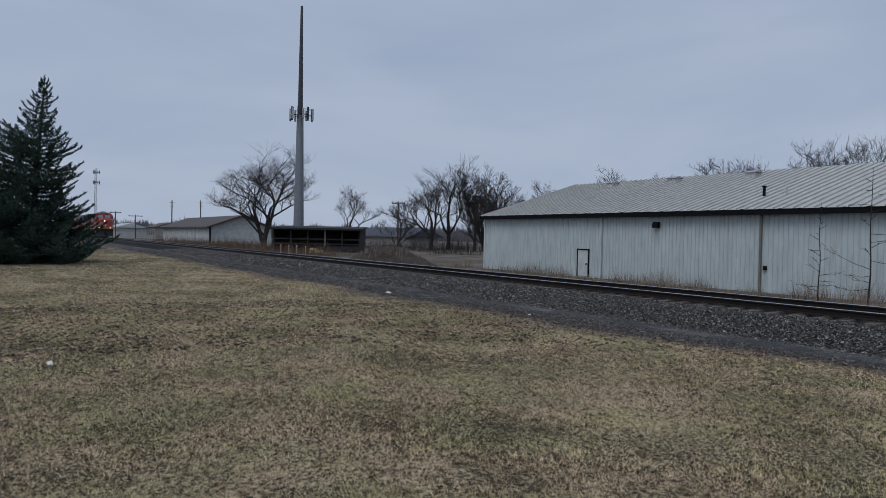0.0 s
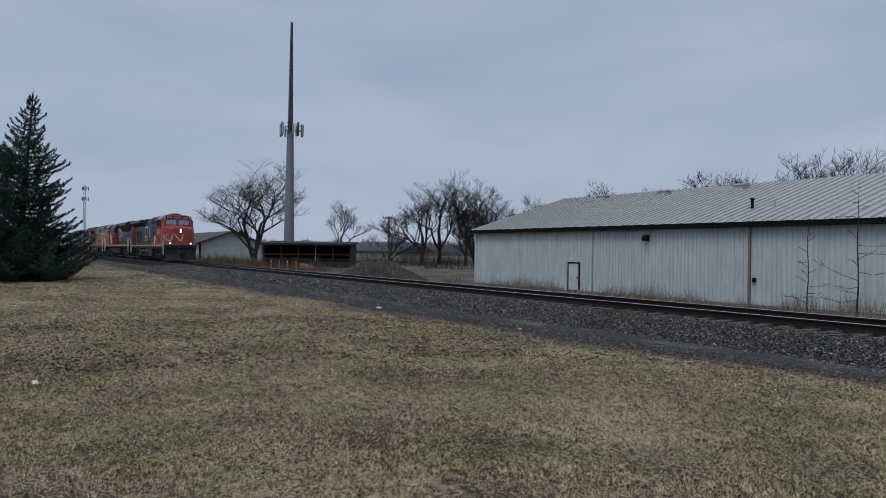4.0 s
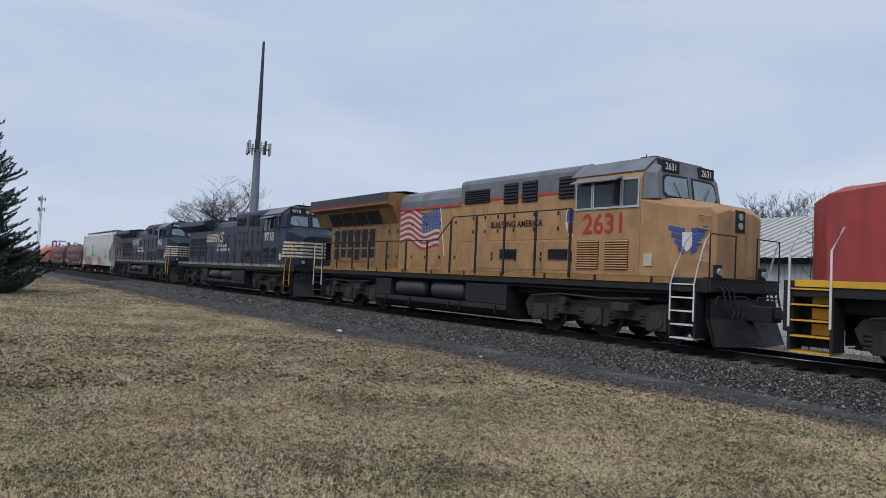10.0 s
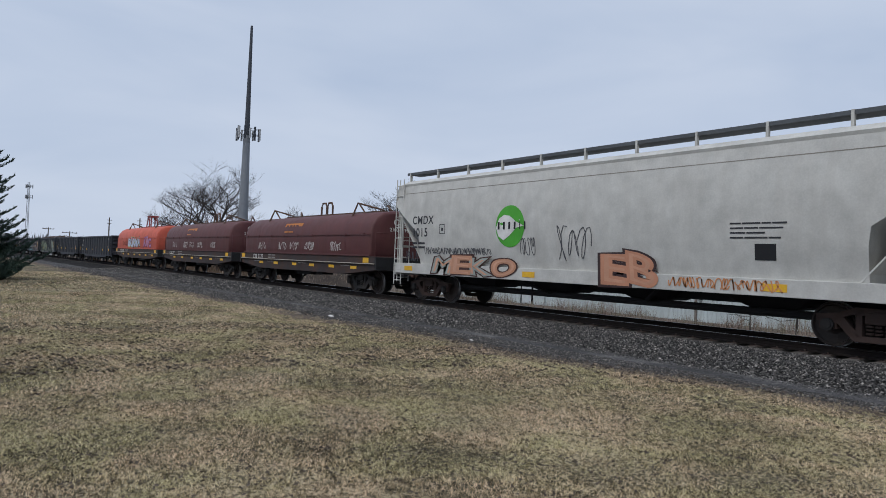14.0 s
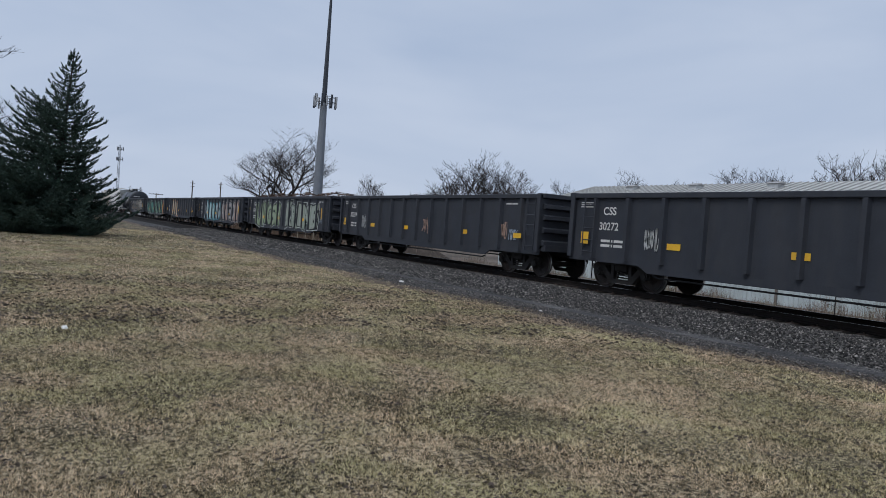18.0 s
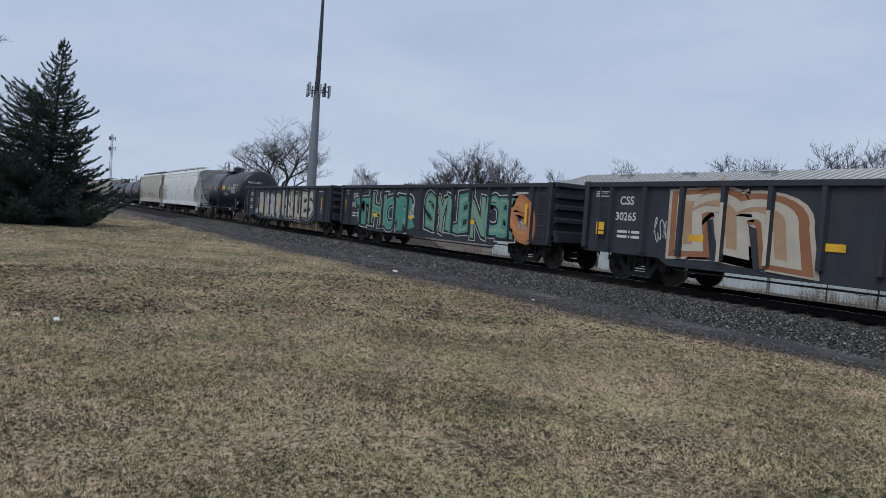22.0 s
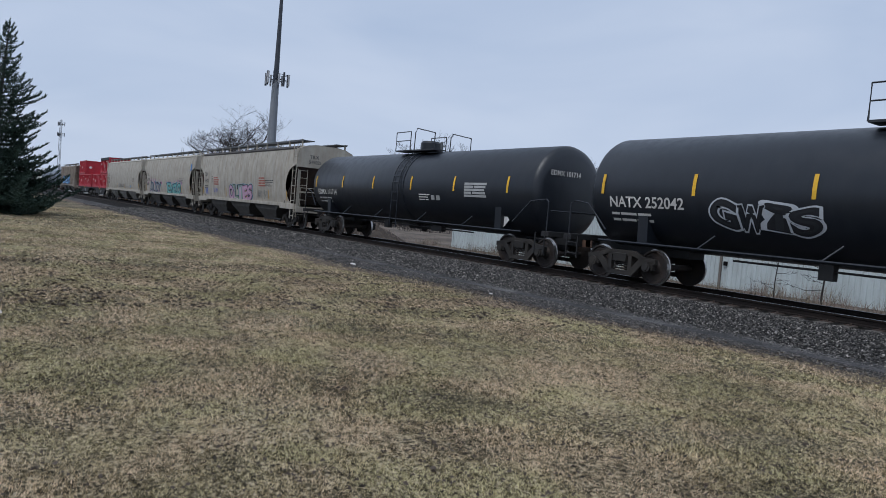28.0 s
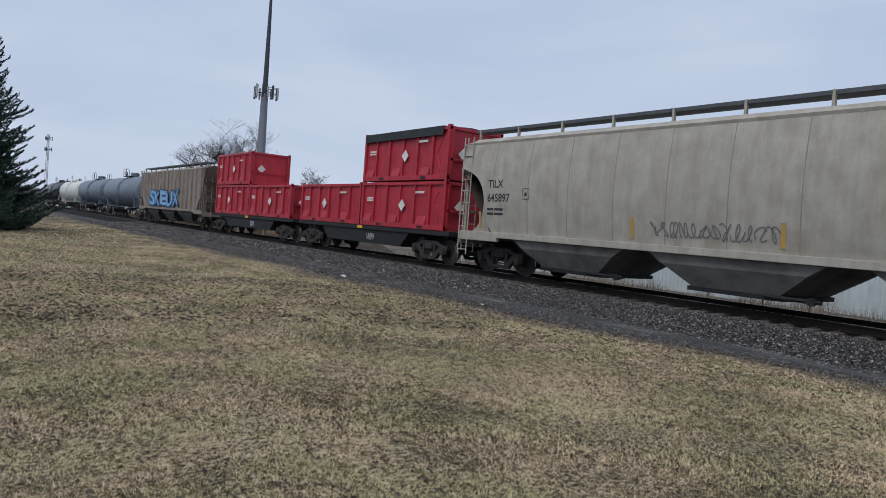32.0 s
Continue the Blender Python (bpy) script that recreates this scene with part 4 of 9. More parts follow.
def build_masts():
    m = mat("mast_grey", (0.2, 0.215, 0.235), 0.55, metal=0.3, var=0.1)
    darkm = mat("mast_dark", (0.05, 0.055, 0.065), 0.5, metal=0.4)
    t = thing("monopole_mast", "tall grey steel phone mast with antenna ring", "mast", at=pose(-89.4, 32, -0.8))
    part("lower_pole", Geo().turned("z", (0, 0, 0), [(0, 0.75), (4, 0.68), (18.2, 0.44)], 16), m, t)
    part("upper_pole", Geo().turned("z", (0, 0, 0), [(18.2, 0.36), (25, 0.27), (32.9, 0.16)], 14), darkm, t)
    antenna_ring(t, 18.3, 1.0, darkm, 9, 0.8)
    part("base_flange", Geo().disc((0, 0, 0), "z", 1.0, 0, 0.3, 16), m, t)
    f = thing("far_mast", "distant slim lattice mast with antennas", "mast", at=pose(-257, 23.6, -1))
    g = Geo()
    for a in (0, 2.1, 4.2):
        g.tube([(math.cos(a) * 0.5, math.sin(a) * 0.5, 0), (math.cos(a) * 0.3, math.sin(a) * 0.3, 23)], 0.075, 5)
    for i in range(22):
        a = i * 2.1
        g.tube([(math.cos(a) * 0.45, math.sin(a) * 0.45, i), (math.cos(a + 2.1) * 0.45, math.sin(a + 2.1) * 0.45, i + 1)], 0.03, 4)
    part("lattice", g, m, f)
    for z in (18.2, 21.6):
        antenna_ring(f, z, 0.6, darkm, 6, 0.55)
    wood = mat("pole_wood", (0.1, 0.08, 0.065), 0.9)
    for x, y, z, cross in ((-158.8, 29, 8.2, 0), (-155.5, 34.3, 8.3, 0), (-198.3, 22.6, 6.4, 2.6), (-195.5, 27, 5.6, 3.4), (-98, 52, 7.0, 2.4), (-71.6, -4.75, 7.6, 0), (-69.5, -4.35, 5.2, 0), (-95, -5.2, 5.4, 2.2)):
        p = thing("utility_pole", "weathered wooden utility pole with crossarm" if cross else "plain weathered wooden utility pole", "pole", "utility poles", at=pose(x, y, -1.2))
        part("pole", Geo().tube([(0, 0, 0), (0, 0, z + 1.2)], 0.16, 8, 0.11), wood, p)
        if cross:
            part("crossarm", Geo().box(-0.08, 0.08, -cross / 2, cross / 2, z + 0.75, z + 0.9), wood, p)
            for k in (-1, -0.4, 0.4, 1):
                part("insulator", Geo().disc((0, k * cross * 0.46, 0), "z", 0.07, z + 0.9, z + 1.08, 8), GRILLE, p)
        else:
            part("bracket", Geo().box(-0.1, 0.1, -0.5, 0.5, z + 0.6, z + 0.7).box(-0.1, 0.1, -0.4, 0.4, z - 0.1, z), wood, p)
    for i, x in enumerate((-67.5, -65.2, -63.0, -60.7)):
        p = thing("marker_post", "slim pale marker post in the weeds", "post", "marker posts")
        part("post", Geo().box(x - 0.035, x + 0.035, 21.965, 22.035, field_z(x) - 0.1, 0.25), mat("post_tan", (0.28, 0.23, 0.17), 0.8), p)
        part("cap", Geo().box(x - 0.042, x + 0.042, 21.958, 22.042, 0.25, 0.33), SAFETY if i % 2 else WHITE, p)
    q = thing("white_pipe", "short length of white pipe on the lawn", "pipe")
    part("pipe", Geo().tube([(-30.3, -4.6, 0.14), (-29.6, -2.6, 0.14)], 0.14, 14), WHITE, q, smooth=40)
    part("collar", Geo().tube([(-29.68, -2.8, 0.14), (-29.58, -2.52, 0.14)], 0.165, 14), WHITE, q)
    m2 = Geo()
    n = 26
    rows = []
    for j in range(9):
        r = 1 - j / 8
        rows.append([(-62.5 + math.cos(2 * math.pi * i / n) * 7.5 * r + 0.6 * noise.noise(Vector((i * 0.7, j, 1))), 31.5 + math.sin(2 * math.pi * i / n) * 4.0 * r, -1.5 + 2.0 * (1 - r ** 1.4) + 0.25 * noise.noise(Vector((i * 0.8, j * 0.9, 4)))) for i in range(n)])
    m2.loft(rows)
    tagged(new("dirt_mound", m2.mesh("dirt_mound", zone_mat("mound_earth", [(0.022, 0.018, 0.015), (0.05, 0.04, 0.033), (0.09, 0.072, 0.058)], 0.6, 0.05, 9.0))), "weedy mound of dark earth", "mound")


# ---- plants ----
def bare_tree(seed, height, spread, levels=5, trunk=0.28, fork=0.35, stems=1):
    """Trunk with limbs, and twigs, of a leafless tree: two meshes."""
    rng = random.Random(seed)
    wood, twigs = Geo(), Geo()
    def grow(p, d, length, r, lev):
        k = 3 if lev < 2 else 2
        pts = [p]
        q, dd = p, d
        for i in range(k):
            dd = (dd + Vector((rng.uniform(-1, 1), rng.uniform(-1, 1), rng.uniform(-0.3, 0.55))) * (0.16 + 0.05 * lev)).normalized()
            q = q + dd * (length / k)
            pts.append(q)
        end = r * (0.62 if lev < levels else 0.3)
        (wood if lev < 3 else twigs).tube(pts, r, 6 if lev < 2 else 4 if lev < 3 else 3, end)
        if lev >= levels:
            return
        n = rng.choice((3, 4)) if lev < 2 else rng.choice((3, 3, 4))
        for i in range(n):
            u = rng.uniform(fork, 1.0) if i < n - 1 else 1.0
            j = min(len(pts) - 2, int(u * (len(pts) - 1)))
            b = pts[j].lerp(pts[j + 1], u * (len(pts) - 1) - j)
            a = rng.uniform(0, 2 * math.pi)
            side = Vector((math.cos(a), math.sin(a), rng.uniform(-0.15, 0.5)))
            nd = (dd * rng.uniform(0.45, 1.0) + side * spread * rng.uniform(0.6, 1.1)).normalized()
            grow(b, nd, length * rng.uniform(0.55, 0.8), max(r * rng.uniform(0.45, 0.62), 0.0105), lev + 1)
    for s in range(stems):
        a = rng.uniform(0, 6.3)
        d = Vector((math.cos(a) * 0.22, math.sin(a) * 0.22, 1)).normalized() if stems > 1 else Vector((0.03, 0.02, 1))
        grow(Vector((0, 0, 0)), d, height * 0.36, trunk / (stems ** 0.4), 0)
    top = max(v[2] for v in twigs.v or wood.v)
    k = height / top
    out = []
    for g, nm in ((wood, "trunk"), (twigs, "crown")):
        out.append(raw_mesh(nm, [(x * k, y * k, z * k) for x, y, z in g.v], g.f, BARK if nm == "trunk" else TWIG))
    return out


BARK = mat("bark", (0.028, 0.023, 0.021), 0.95, var=0.35, scale=3.0, bump=0.02, bscale=12.0)
TWIG = mat("twig", (0.026, 0.021, 0.02), 0.95, var=0.3)


def sapling(seed, h, reach):
    """A straight thin leader with side branches nearly level, and their twigs: two meshes."""
    rng = random.Random(seed)
    stem, twigs = Geo(), Geo()
    axis = [Vector((0.03 * math.sin(k * 1.3 + seed), 0.03 * math.cos(k * 1.7), h * k / 8)) for k in range(9)]
    stem.tube(axis, 0.03 + 0.08 * (reach - 0.2), 6, 0.008)
    for k in range(17):
        u = 0.14 + 0.8 * k / 16
        p = axis[int(u * 8)].lerp(axis[min(8, int(u * 8) + 1)], u * 8 - int(u * 8))
        a = rng.choice((0, math.pi)) + rng.gauss(0, 0.7)
        ln = h * reach * (1.05 - u) * rng.uniform(0.5, 1.25)
        d = Vector((math.cos(a), math.sin(a), rng.uniform(-0.1, 0.75)))
        pts = [p + d * ln * q / 3 + Vector((0, 0, rng.uniform(-0.05, 0.06) * ln)) for q in range(4)]
        (stem if k % 2 else twigs).tube(pts, 0.014, 4, 0.006)
        for q in range(5):
            b = pts[1].lerp(pts[3], rng.random())
            e = (d + Vector((rng.uniform(-0.8, 0.8), rng.uniform(-0.8, 0.8), rng.uniform(-0.2, 0.8)))) * ln * rng.uniform(0.12, 0.3)
            twigs.tube([b, b + e * 0.5 + Vector((0, 0, 0.02)), b + e], 0.007, 3, 0.004)
    return [raw_mesh("trunk", stem.v, stem.f, BARK), raw_mesh("crown", twigs.v, twigs.f, TWIG)]


def plant(meshes, x, y, z, s, turn, label, group="", wide=1.0):
    t = thing("bare_tree", label, "tree", group, at=pose(x, y, z, 0, 0, turn))
    for me in meshes:
        ob = part(me.name.split(".")[0], me, None, t)
        ob.scale = (s * wide, s * wide, s)
    return t


def build_plants():
    kinds = [bare_tree(s, 10, sp, 6, 0.24, fk, st) for s, sp, st, fk in ((4, 0.75, 1, 0.42), (9, 0.62, 2, 0.35), (15, 0.6, 1, 0.45), (23, 0.8, 2, 0.3))]
    spring = "bare winter tree with fine grey-brown twigs"
    plant([*bare_tree(56, 15.6, 0.85, 6, 0.42, 0.2, 3)], -99, 30.3, -0.8, 1.08, 40, "broad bare winter tree beside the mast", wide=0.97)
    for i, (x, y, h, k) in enumerate(((-119.7, 53.4, 11.8, 2), (-93, 48.7, 7.6, 3), (-91, 54, 11.5, 0), (-93, 58.3, 14.8, 2), (-90, 61.5, 12, 1), (-92, 65, 12.4, 1), (-92.3, 69, 14, 2), (-88, 73.5, 11.5, 0), (-84, 60, 9, 3), (-87, 66, 10, 3),
                                       (-66, 66, 13.6, 3), (-61, 67, 12.5, 1), (-58, 76, 15, 0), (-53, 75, 14.6, 3), (-48, 73, 14.5, 2), (-47, 84, 17.5, 0), (-40, 83, 17.5, 3), (-34, 82, 16.5, 1), (-29, 84, 17, 0), (-70, 70, 12, 2))):
        plant(kinds[k], x, y, -1.4, h * (1.1 if i < 10 else 0.93) / 10, i * 77, spring, "trees beyond the track")
    plant(kinds[3], -55, -6, 0, 1.2, 200, "bare winter tree behind the spruce")
    # saplings by the warehouse
    for i, (x, y, h) in enumerate(((-18.05, 31.0, 4.9), (-15.8, 31.0, 6.4))):
        sap = sapling(60 + i, h, 0.2 + 0.16 * i)
        plant(sap, x, y, field_z(x), 1.0, i * 50, "thin leafless sapling by the warehouse wall", "saplings")
    # weeds: straw stalks beyond the track
    rng = np.random.default_rng(17)
    def stalks(name, label, n, xr, yr, h0, h1, w, m, zf, lean=0.25):
        x, y = rng.uniform(*xr, n), rng.uniform(*yr, n)
        z = np.array([zf(a, b) for a, b in zip(x, y)])
        patchy = np.clip(0.55 + 0.5 * np.sin(x * 0.5 + 2 * np.sin(y * 0.3)) + 0.3 * np.sin(x * 1.9 + y), 0.15, 1.2)
        h = rng.uniform(h0, h1, n) * patchy
        a = rng.uniform(0, 6.28, n)
        dx, dy = rng.normal(0, lean, n) * h, rng.normal(0, lean, n) * h
        ww = w * rng.uniform(0.6, 1.4, n)
        t = np.stack([np.column_stack([x - np.cos(a) * ww, y - np.sin(a) * ww, z - 0.05]), np.column_stack([x + np.cos(a) * ww, y + np.sin(a) * ww, z - 0.05]), np.column_stack([x + dx, y + dy, z + h])], axis=1).reshape(-1, 3)
        tagged(new(name, raw_mesh(name, t.tolist(), np.arange(len(t)).reshape(-1, 3).tolist(), m)), label, "weeds", kind="stuff")
    straw = blade_mat("weed_straw", [(0.045, 0.034, 0.03), (0.11, 0.086, 0.074), (0.2, 0.165, 0.145), (0.32, 0.275, 0.24)])
    stalks("dry_weeds", "dry straw-coloured weeds along the warehouse", 7500, (-56, -8), (33.5, 36.3), 0.3, 1.25, 0.01, straw, lambda x, y: field_z(x))
    stalks("dry_weeds", "dry weeds on the far side of the track", 16000, (-100, -8), (19.5, 32), 0.25, 0.8, 0.016, straw, lambda x, y: ground_z(x, y))
    stalks("dry_weeds", "tall brown weeds by the shed and barn", 12000, (-125, -70), (19, 30), 0.5, 1.6, 0.025, blade_mat("weed_brown", [(0.05, 0.034, 0.027), (0.11, 0.076, 0.058), (0.19, 0.14, 0.11)]), lambda x, y: ground_z(x, y))
    stalks("mound_weeds", "dry weeds on the earth mound", 700, (-69, -56), (28.5, 33), 0.3, 0.8, 0.014, straw, lambda x, y: -1.5 + max(0, 2.0 * (1 - max(0.0, min(1, math.hypot((x + 62.5) / 7.5, (y - 31.5) / 4.0))) ** 1.4)))
    stalks("brush", "grey-brown leafless brush under the trees", 9000, (-112, -74), (44, 78), 1.0, 3.2, 0.03, TWIG, lambda x, y: -1.5, 0.35)
    # far woods along the skyline, distance haze painted in as a paler twig colour
    far = mat("far_twigs", (0.13, 0.125, 0.135), 0.95, var=0.3)
    vs, n = [], 0
    for k in range(26000):
        a = rng.uniform(math.radians(88), math.radians(196))
        r = rng.uniform(300, 380)
        x, y = r * math.cos(a), r * math.sin(a)
        if -25 < y - 14 < 6:
            continue
        h = (6.5 + 3.5 * noise.noise(Vector((a * 22, 0, 0))) + 2 * noise.noise(Vector((a * 70, 4, 0)))) * rng.uniform(0.35, 1.0)
        w = rng.uniform(0.1, 0.5)
        dx, dy = -math.sin(a), math.cos(a)
        z0 = -1 if rng.random() < 0.6 else h * 0.4
        q = rng.normal(0, 1.2)
        vs += [(x - dx * w, y - dy * w, z0), (x + dx * w, y + dy * w, z0), (x + dx * q, y + dy * q, h)]
        n += 1
    tagged(new("far_woods", raw_mesh("far_woods", vs, [(3 * i, 3 * i + 1, 3 * i + 2) for i in range(n)], far)), "distant leafless woods along the horizon", "woods", kind="stuff")
    build_spruce()


def build_spruce():
    rng = random.Random(77)
    t = thing("spruce_tree", "dense dark green spruce tree on the lawn", "tree", at=pose(-34.6, -0.5, 0))
    H, lean = 7.9, 0.5
    part("trunk", Geo().tube([(0, 0, 0), (0.02, lean * 0.5, H * 0.5), (0, lean, H - 0.1)], 0.17, 8, 0.015), BARK, t)
    vs, fs = [], []

    def needle(p, d, s, w):
        u = d.cross(Vector((rng.uniform(-1, 1), rng.uniform(-1, 1), rng.uniform(-1, 1)))).normalized() * w
        i = len(vs)
        vs.extend([tuple(p - u), tuple(p + u), tuple(p + d * s)])
        fs.append((i, i + 1, i + 2))
    depth = (0, 0.9, 1.7, 2.3, 3.4, 4.6, 5.8, 7.2, 7.9)
    slim = (0.05, 0.4, 0.7, 0.75, 1.35, 1.6, 2.0, 2.95, 2.85)
    full = (0.05, 0.36, 0.75, 1.4, 2.4, 3.05, 3.65, 4.3, 4.0)
    for k in range(26):
        needle(Vector((rng.uniform(-0.02, 0.02), lean, H - 0.3 + 0.018 * k)), Vector((rng.uniform(-0.6, 0.6), rng.uniform(-0.6, 0.6), 1)).normalized(), 0.12, 0.018)
    z = 0.06
    while z < H - 0.2:
        f = z / H
        n = max(5, int(14 * (1 - f) + 3))
        whorl = rng.uniform(0.8, 1.1)
        for k in range(n):
            a = 2 * math.pi * k / n + rng.uniform(-0.4, 0.4) + z * 3
            side = 0.5 + 0.5 * math.sin(a)
            reach = float(np.interp(H - z, depth, slim)) * side + float(np.interp(H - z, depth, full)) * (1 - side)
            R = reach * whorl * rng.choice((0.62, 0.8, 0.92, 1.0, 1.08)) * (1 + 0.12 * math.sin(a * 3 + z * 2.1))
            base = Vector((0, lean * f, z))
            out = Vector((math.cos(a), math.sin(a), 0))
            rise = (0.02 + 0.5 * f * f) * R
            pts = [base + out * (R * u) + Vector((0, 0, rise * u - 0.22 * R * u * (1 - u) * (1 - f) + (0.12 + 0.34 * R) * max(0, u - 0.68))) for u in (0, 0.25, 0.5, 0.75, 1.0)]
            if k % 3 == 0:
                part("limb", Geo().tube(pts, 0.022 * (1 - f) + 0.007, 3, 0.004), BARK, t)
            m = max(6, int(R * 22))
            for i in range(m + 2):
                u = min(1.0, 0.12 + 0.88 * ((i + 0.5) / m) ** 0.75)
                j = min(3, int(u * 4))
                p = pts[j].lerp(pts[j + 1], u * 4 - j)
                d = (pts[j + 1] - pts[j]).normalized()
                s = d.cross(Vector((0, 0, 1))).normalized()
                tip = u > 0.93
                tw = (d * (1.4 if tip else rng.uniform(0.4, 0.9)) + s * rng.choice((-1, 1)) * rng.uniform(0.3, 1.0) * (0.35 if tip else 1) + Vector((0, 0, rng.uniform(-0.2, 0.3) + (0.5 if tip else 0)))).normalized()
                ln = rng.uniform(0.5, 1.0) * (0.15 + 0.3 * R * (1 - u) ** 0.7) * (1.25 if tip else 1)
                steps = max(5, int(ln / 0.04))
                for q in range(steps):
                    b = p + tw * ln * q / steps + Vector((0, 0, 0.16 * ln * (q / steps) ** 2))
                    nd = (tw * rng.uniform(0.5, 1.0) + Vector((rng.uniform(-0.8, 0.8), rng.uniform(-0.8, 0.8), rng.uniform(-0.3, 0.9)))).normalized()
                    needle(b, nd, rng.uniform(0.06, 0.12), rng.uniform(0.016, 0.028))
        z += (0.12 + 0.07 * rng.random()) * (1 + 0.35 * f)
    part("crown", raw_mesh("crown", vs, fs, mat("spruce_needles", (0.021, 0.036, 0.027), 0.7, var=0.75, scale=1.5, island=0.6, spec=0.25)), None, t)

# ---- the train ----
SPEED, TRACK_Y, RAIL_Z = 17.75, 13.95, 0.13
CARS, WHEELS_SMALL, WHEELS_LARGE = [], [], []
MESH = {}


def shared(key, make):
    if key not in MESH:
        MESH[key] = make()
    return MESH[key]


def wheelset_mesh(r, gauge=0.7175):
    g = Geo()
    for s in (-1, 1):
        g.turned("y", (0, 0, 0), [(s * (gauge - 0.03), 0.11), (s * (gauge - 0.03), r + 0.028), (s * (gauge + 0.005), r + 0.02), (s * (gauge + 0.012), r),
                                  (s * (gauge + 0.1), r - 0.006), (s * (gauge + 0.11), r - 0.05), (s * (gauge + 0.07), r - 0.075),
                                  (s * (gauge + 0.06), 0.2), (s * (gauge + 0.12), 0.13), (s * (gauge + 0.12), 0.08)], 28)
    g.disc((0, 0, 0), "y", 0.085, -gauge, gauge, 12)
    # lightening dimples tell the turning wheel from a plain disc
    for s in (-1, 1):
        for k in range(3):
            a = 2 * math.pi * k / 3
            c = (math.cos(a) * r * 0.6, 0, math.sin(a) * r * 0.6)
            g.disc(c, "y", 0.035, s * (gauge + 0.05), s * (gauge + 0.078), 8)
    me = g.mesh("wheelset", WHEELM, smooth=35)
    me.materials.append(TREAD)
    for p in me.polygons:
        c = p.center
        if abs(math.hypot(c.x, c.z) - r) < 0.012 and gauge < abs(c.y) < gauge + 0.1:
            p.material_index = 1
    return me


def freight_frame_mesh(s, tm):
    g = Geo()
    y0, y1 = sorted((s * 0.93, s * 1.07))
    top = [(-1.12, 0.5), (-1.12, 0.64), (-0.72, 0.68), (-0.42, 0.8), (0.42, 0.8), (0.72, 0.68), (1.12, 0.64), (1.12, 0.5), (0.75, 0.54), (0.46, 0.66), (-0.46, 0.66), (-0.75, 0.54)]
    g.prism("y", top, y0, y1)
    g.prism("y", [(-0.8, 0.56), (-0.62, 0.62), (-0.3, 0.27), (0.3, 0.27), (0.62, 0.62), (0.8, 0.56), (0.42, 0.15), (-0.42, 0.15)], y0, y1)
    for x in (-0.33, 0.33):
        g.box(x - 0.06, x + 0.06, y0, y1, 0.22, 0.74)
    for x in (-0.89, 0.89):
        g.box(x - 0.17, x + 0.17, y0, y1, 0.36, 0.58)
    for x in (-0.16, 0, 0.16):
        for k in range(5):
            g.disc((x, 0, 0.33 + 0.07 * k), "z", 0.07, 0.3 + 0.07 * k, 0.34 + 0.07 * k, 8)
            for i in range(len(g.v) - 16, len(g.v)):
                px, py, pz = g.v[i]
                g.v[i] = (px, s * 1.0 + py * 0.9, pz)
    return g.mesh("side_frame", tm, bevel=0.012)


def bearing_mesh(s):
    g = Geo()
    a, b = sorted((s * 0.95, s * 1.13))
    g.disc((0, 0, 0), "y", 0.125, a, b, 14)
    a, b = sorted((s * 1.13, s * 1.15))
    g.disc((0, 0, 0), "y", 0.08, a, b, 10)
    return g.mesh("bearing", TRUCKM)


def freight_truck(car, x, tm=None):
    tm = tm or TRUCKM
    bol = shared("bolster" + tm.name, lambda: Geo().box(-0.22, 0.22, -1.1, 1.1, 0.5, 0.72).disc((0, 0, 0.8), "z", 0.2, 0.7, 0.86, 14).mesh("bolster", tm, bevel=0.02))
    t = part("truck", bol, tm, car)
    t.location = (x, 0, 0)
    for s in (-1, 1):
        part("side_frame", shared("ff%d%s" % (s, tm.name), lambda: freight_frame_mesh(s, tm)), tm, t)
    for dx in (-0.89, 0.89):
        w = part("wheelset", shared("w_small", lambda: wheelset_mesh(0.44)), WHEELM, t)
        w.matrix_parent_inverse = Matrix.Translation((dx, 0, 0.44))
        WHEELS_SMALL.append(w)
        for s in (-1, 1):
            b = part("bearing", shared("bearing%d" % s, lambda: bearing_mesh(s)), TRUCKM, t)
            b.location = (dx, 0, 0.44)
    return t


def coupler(car, x, s, mtl=None):
    g = Geo()
    g.box(min(x - s * 1.0, x), max(x - s * 1.0, x), -0.09, 0.09, 0.77, 0.96)
    g.box(min(x - s * 0.22, x), max(x - s * 0.22, x), -0.17, 0.16, 0.72, 1.0)
    g.box(min(x - s * 0.1, x + s * 0.03), max(x - s * 0.1, x + s * 0.03), -0.17, -0.05, 0.72, 1.0)
    part("coupler", g, mtl or RUSTM, car, bevel=0.015)
    part("air_hose", Geo().tube([(x - s * 0.35, 0.3, 0.82), (x - s * 0.12, 0.3, 0.7), (x, 0.28, 0.5), (x + s * 0.02, 0.2, 0.45)], 0.022), GRILLE, car)


def paint_shape(g, pts, y):
    """A flat painted patch on a side at y, or following y(z)."""
    g.add([(x, y(z) if callable(y) else y, z) for x, z in pts], [tuple(range(len(pts)))])


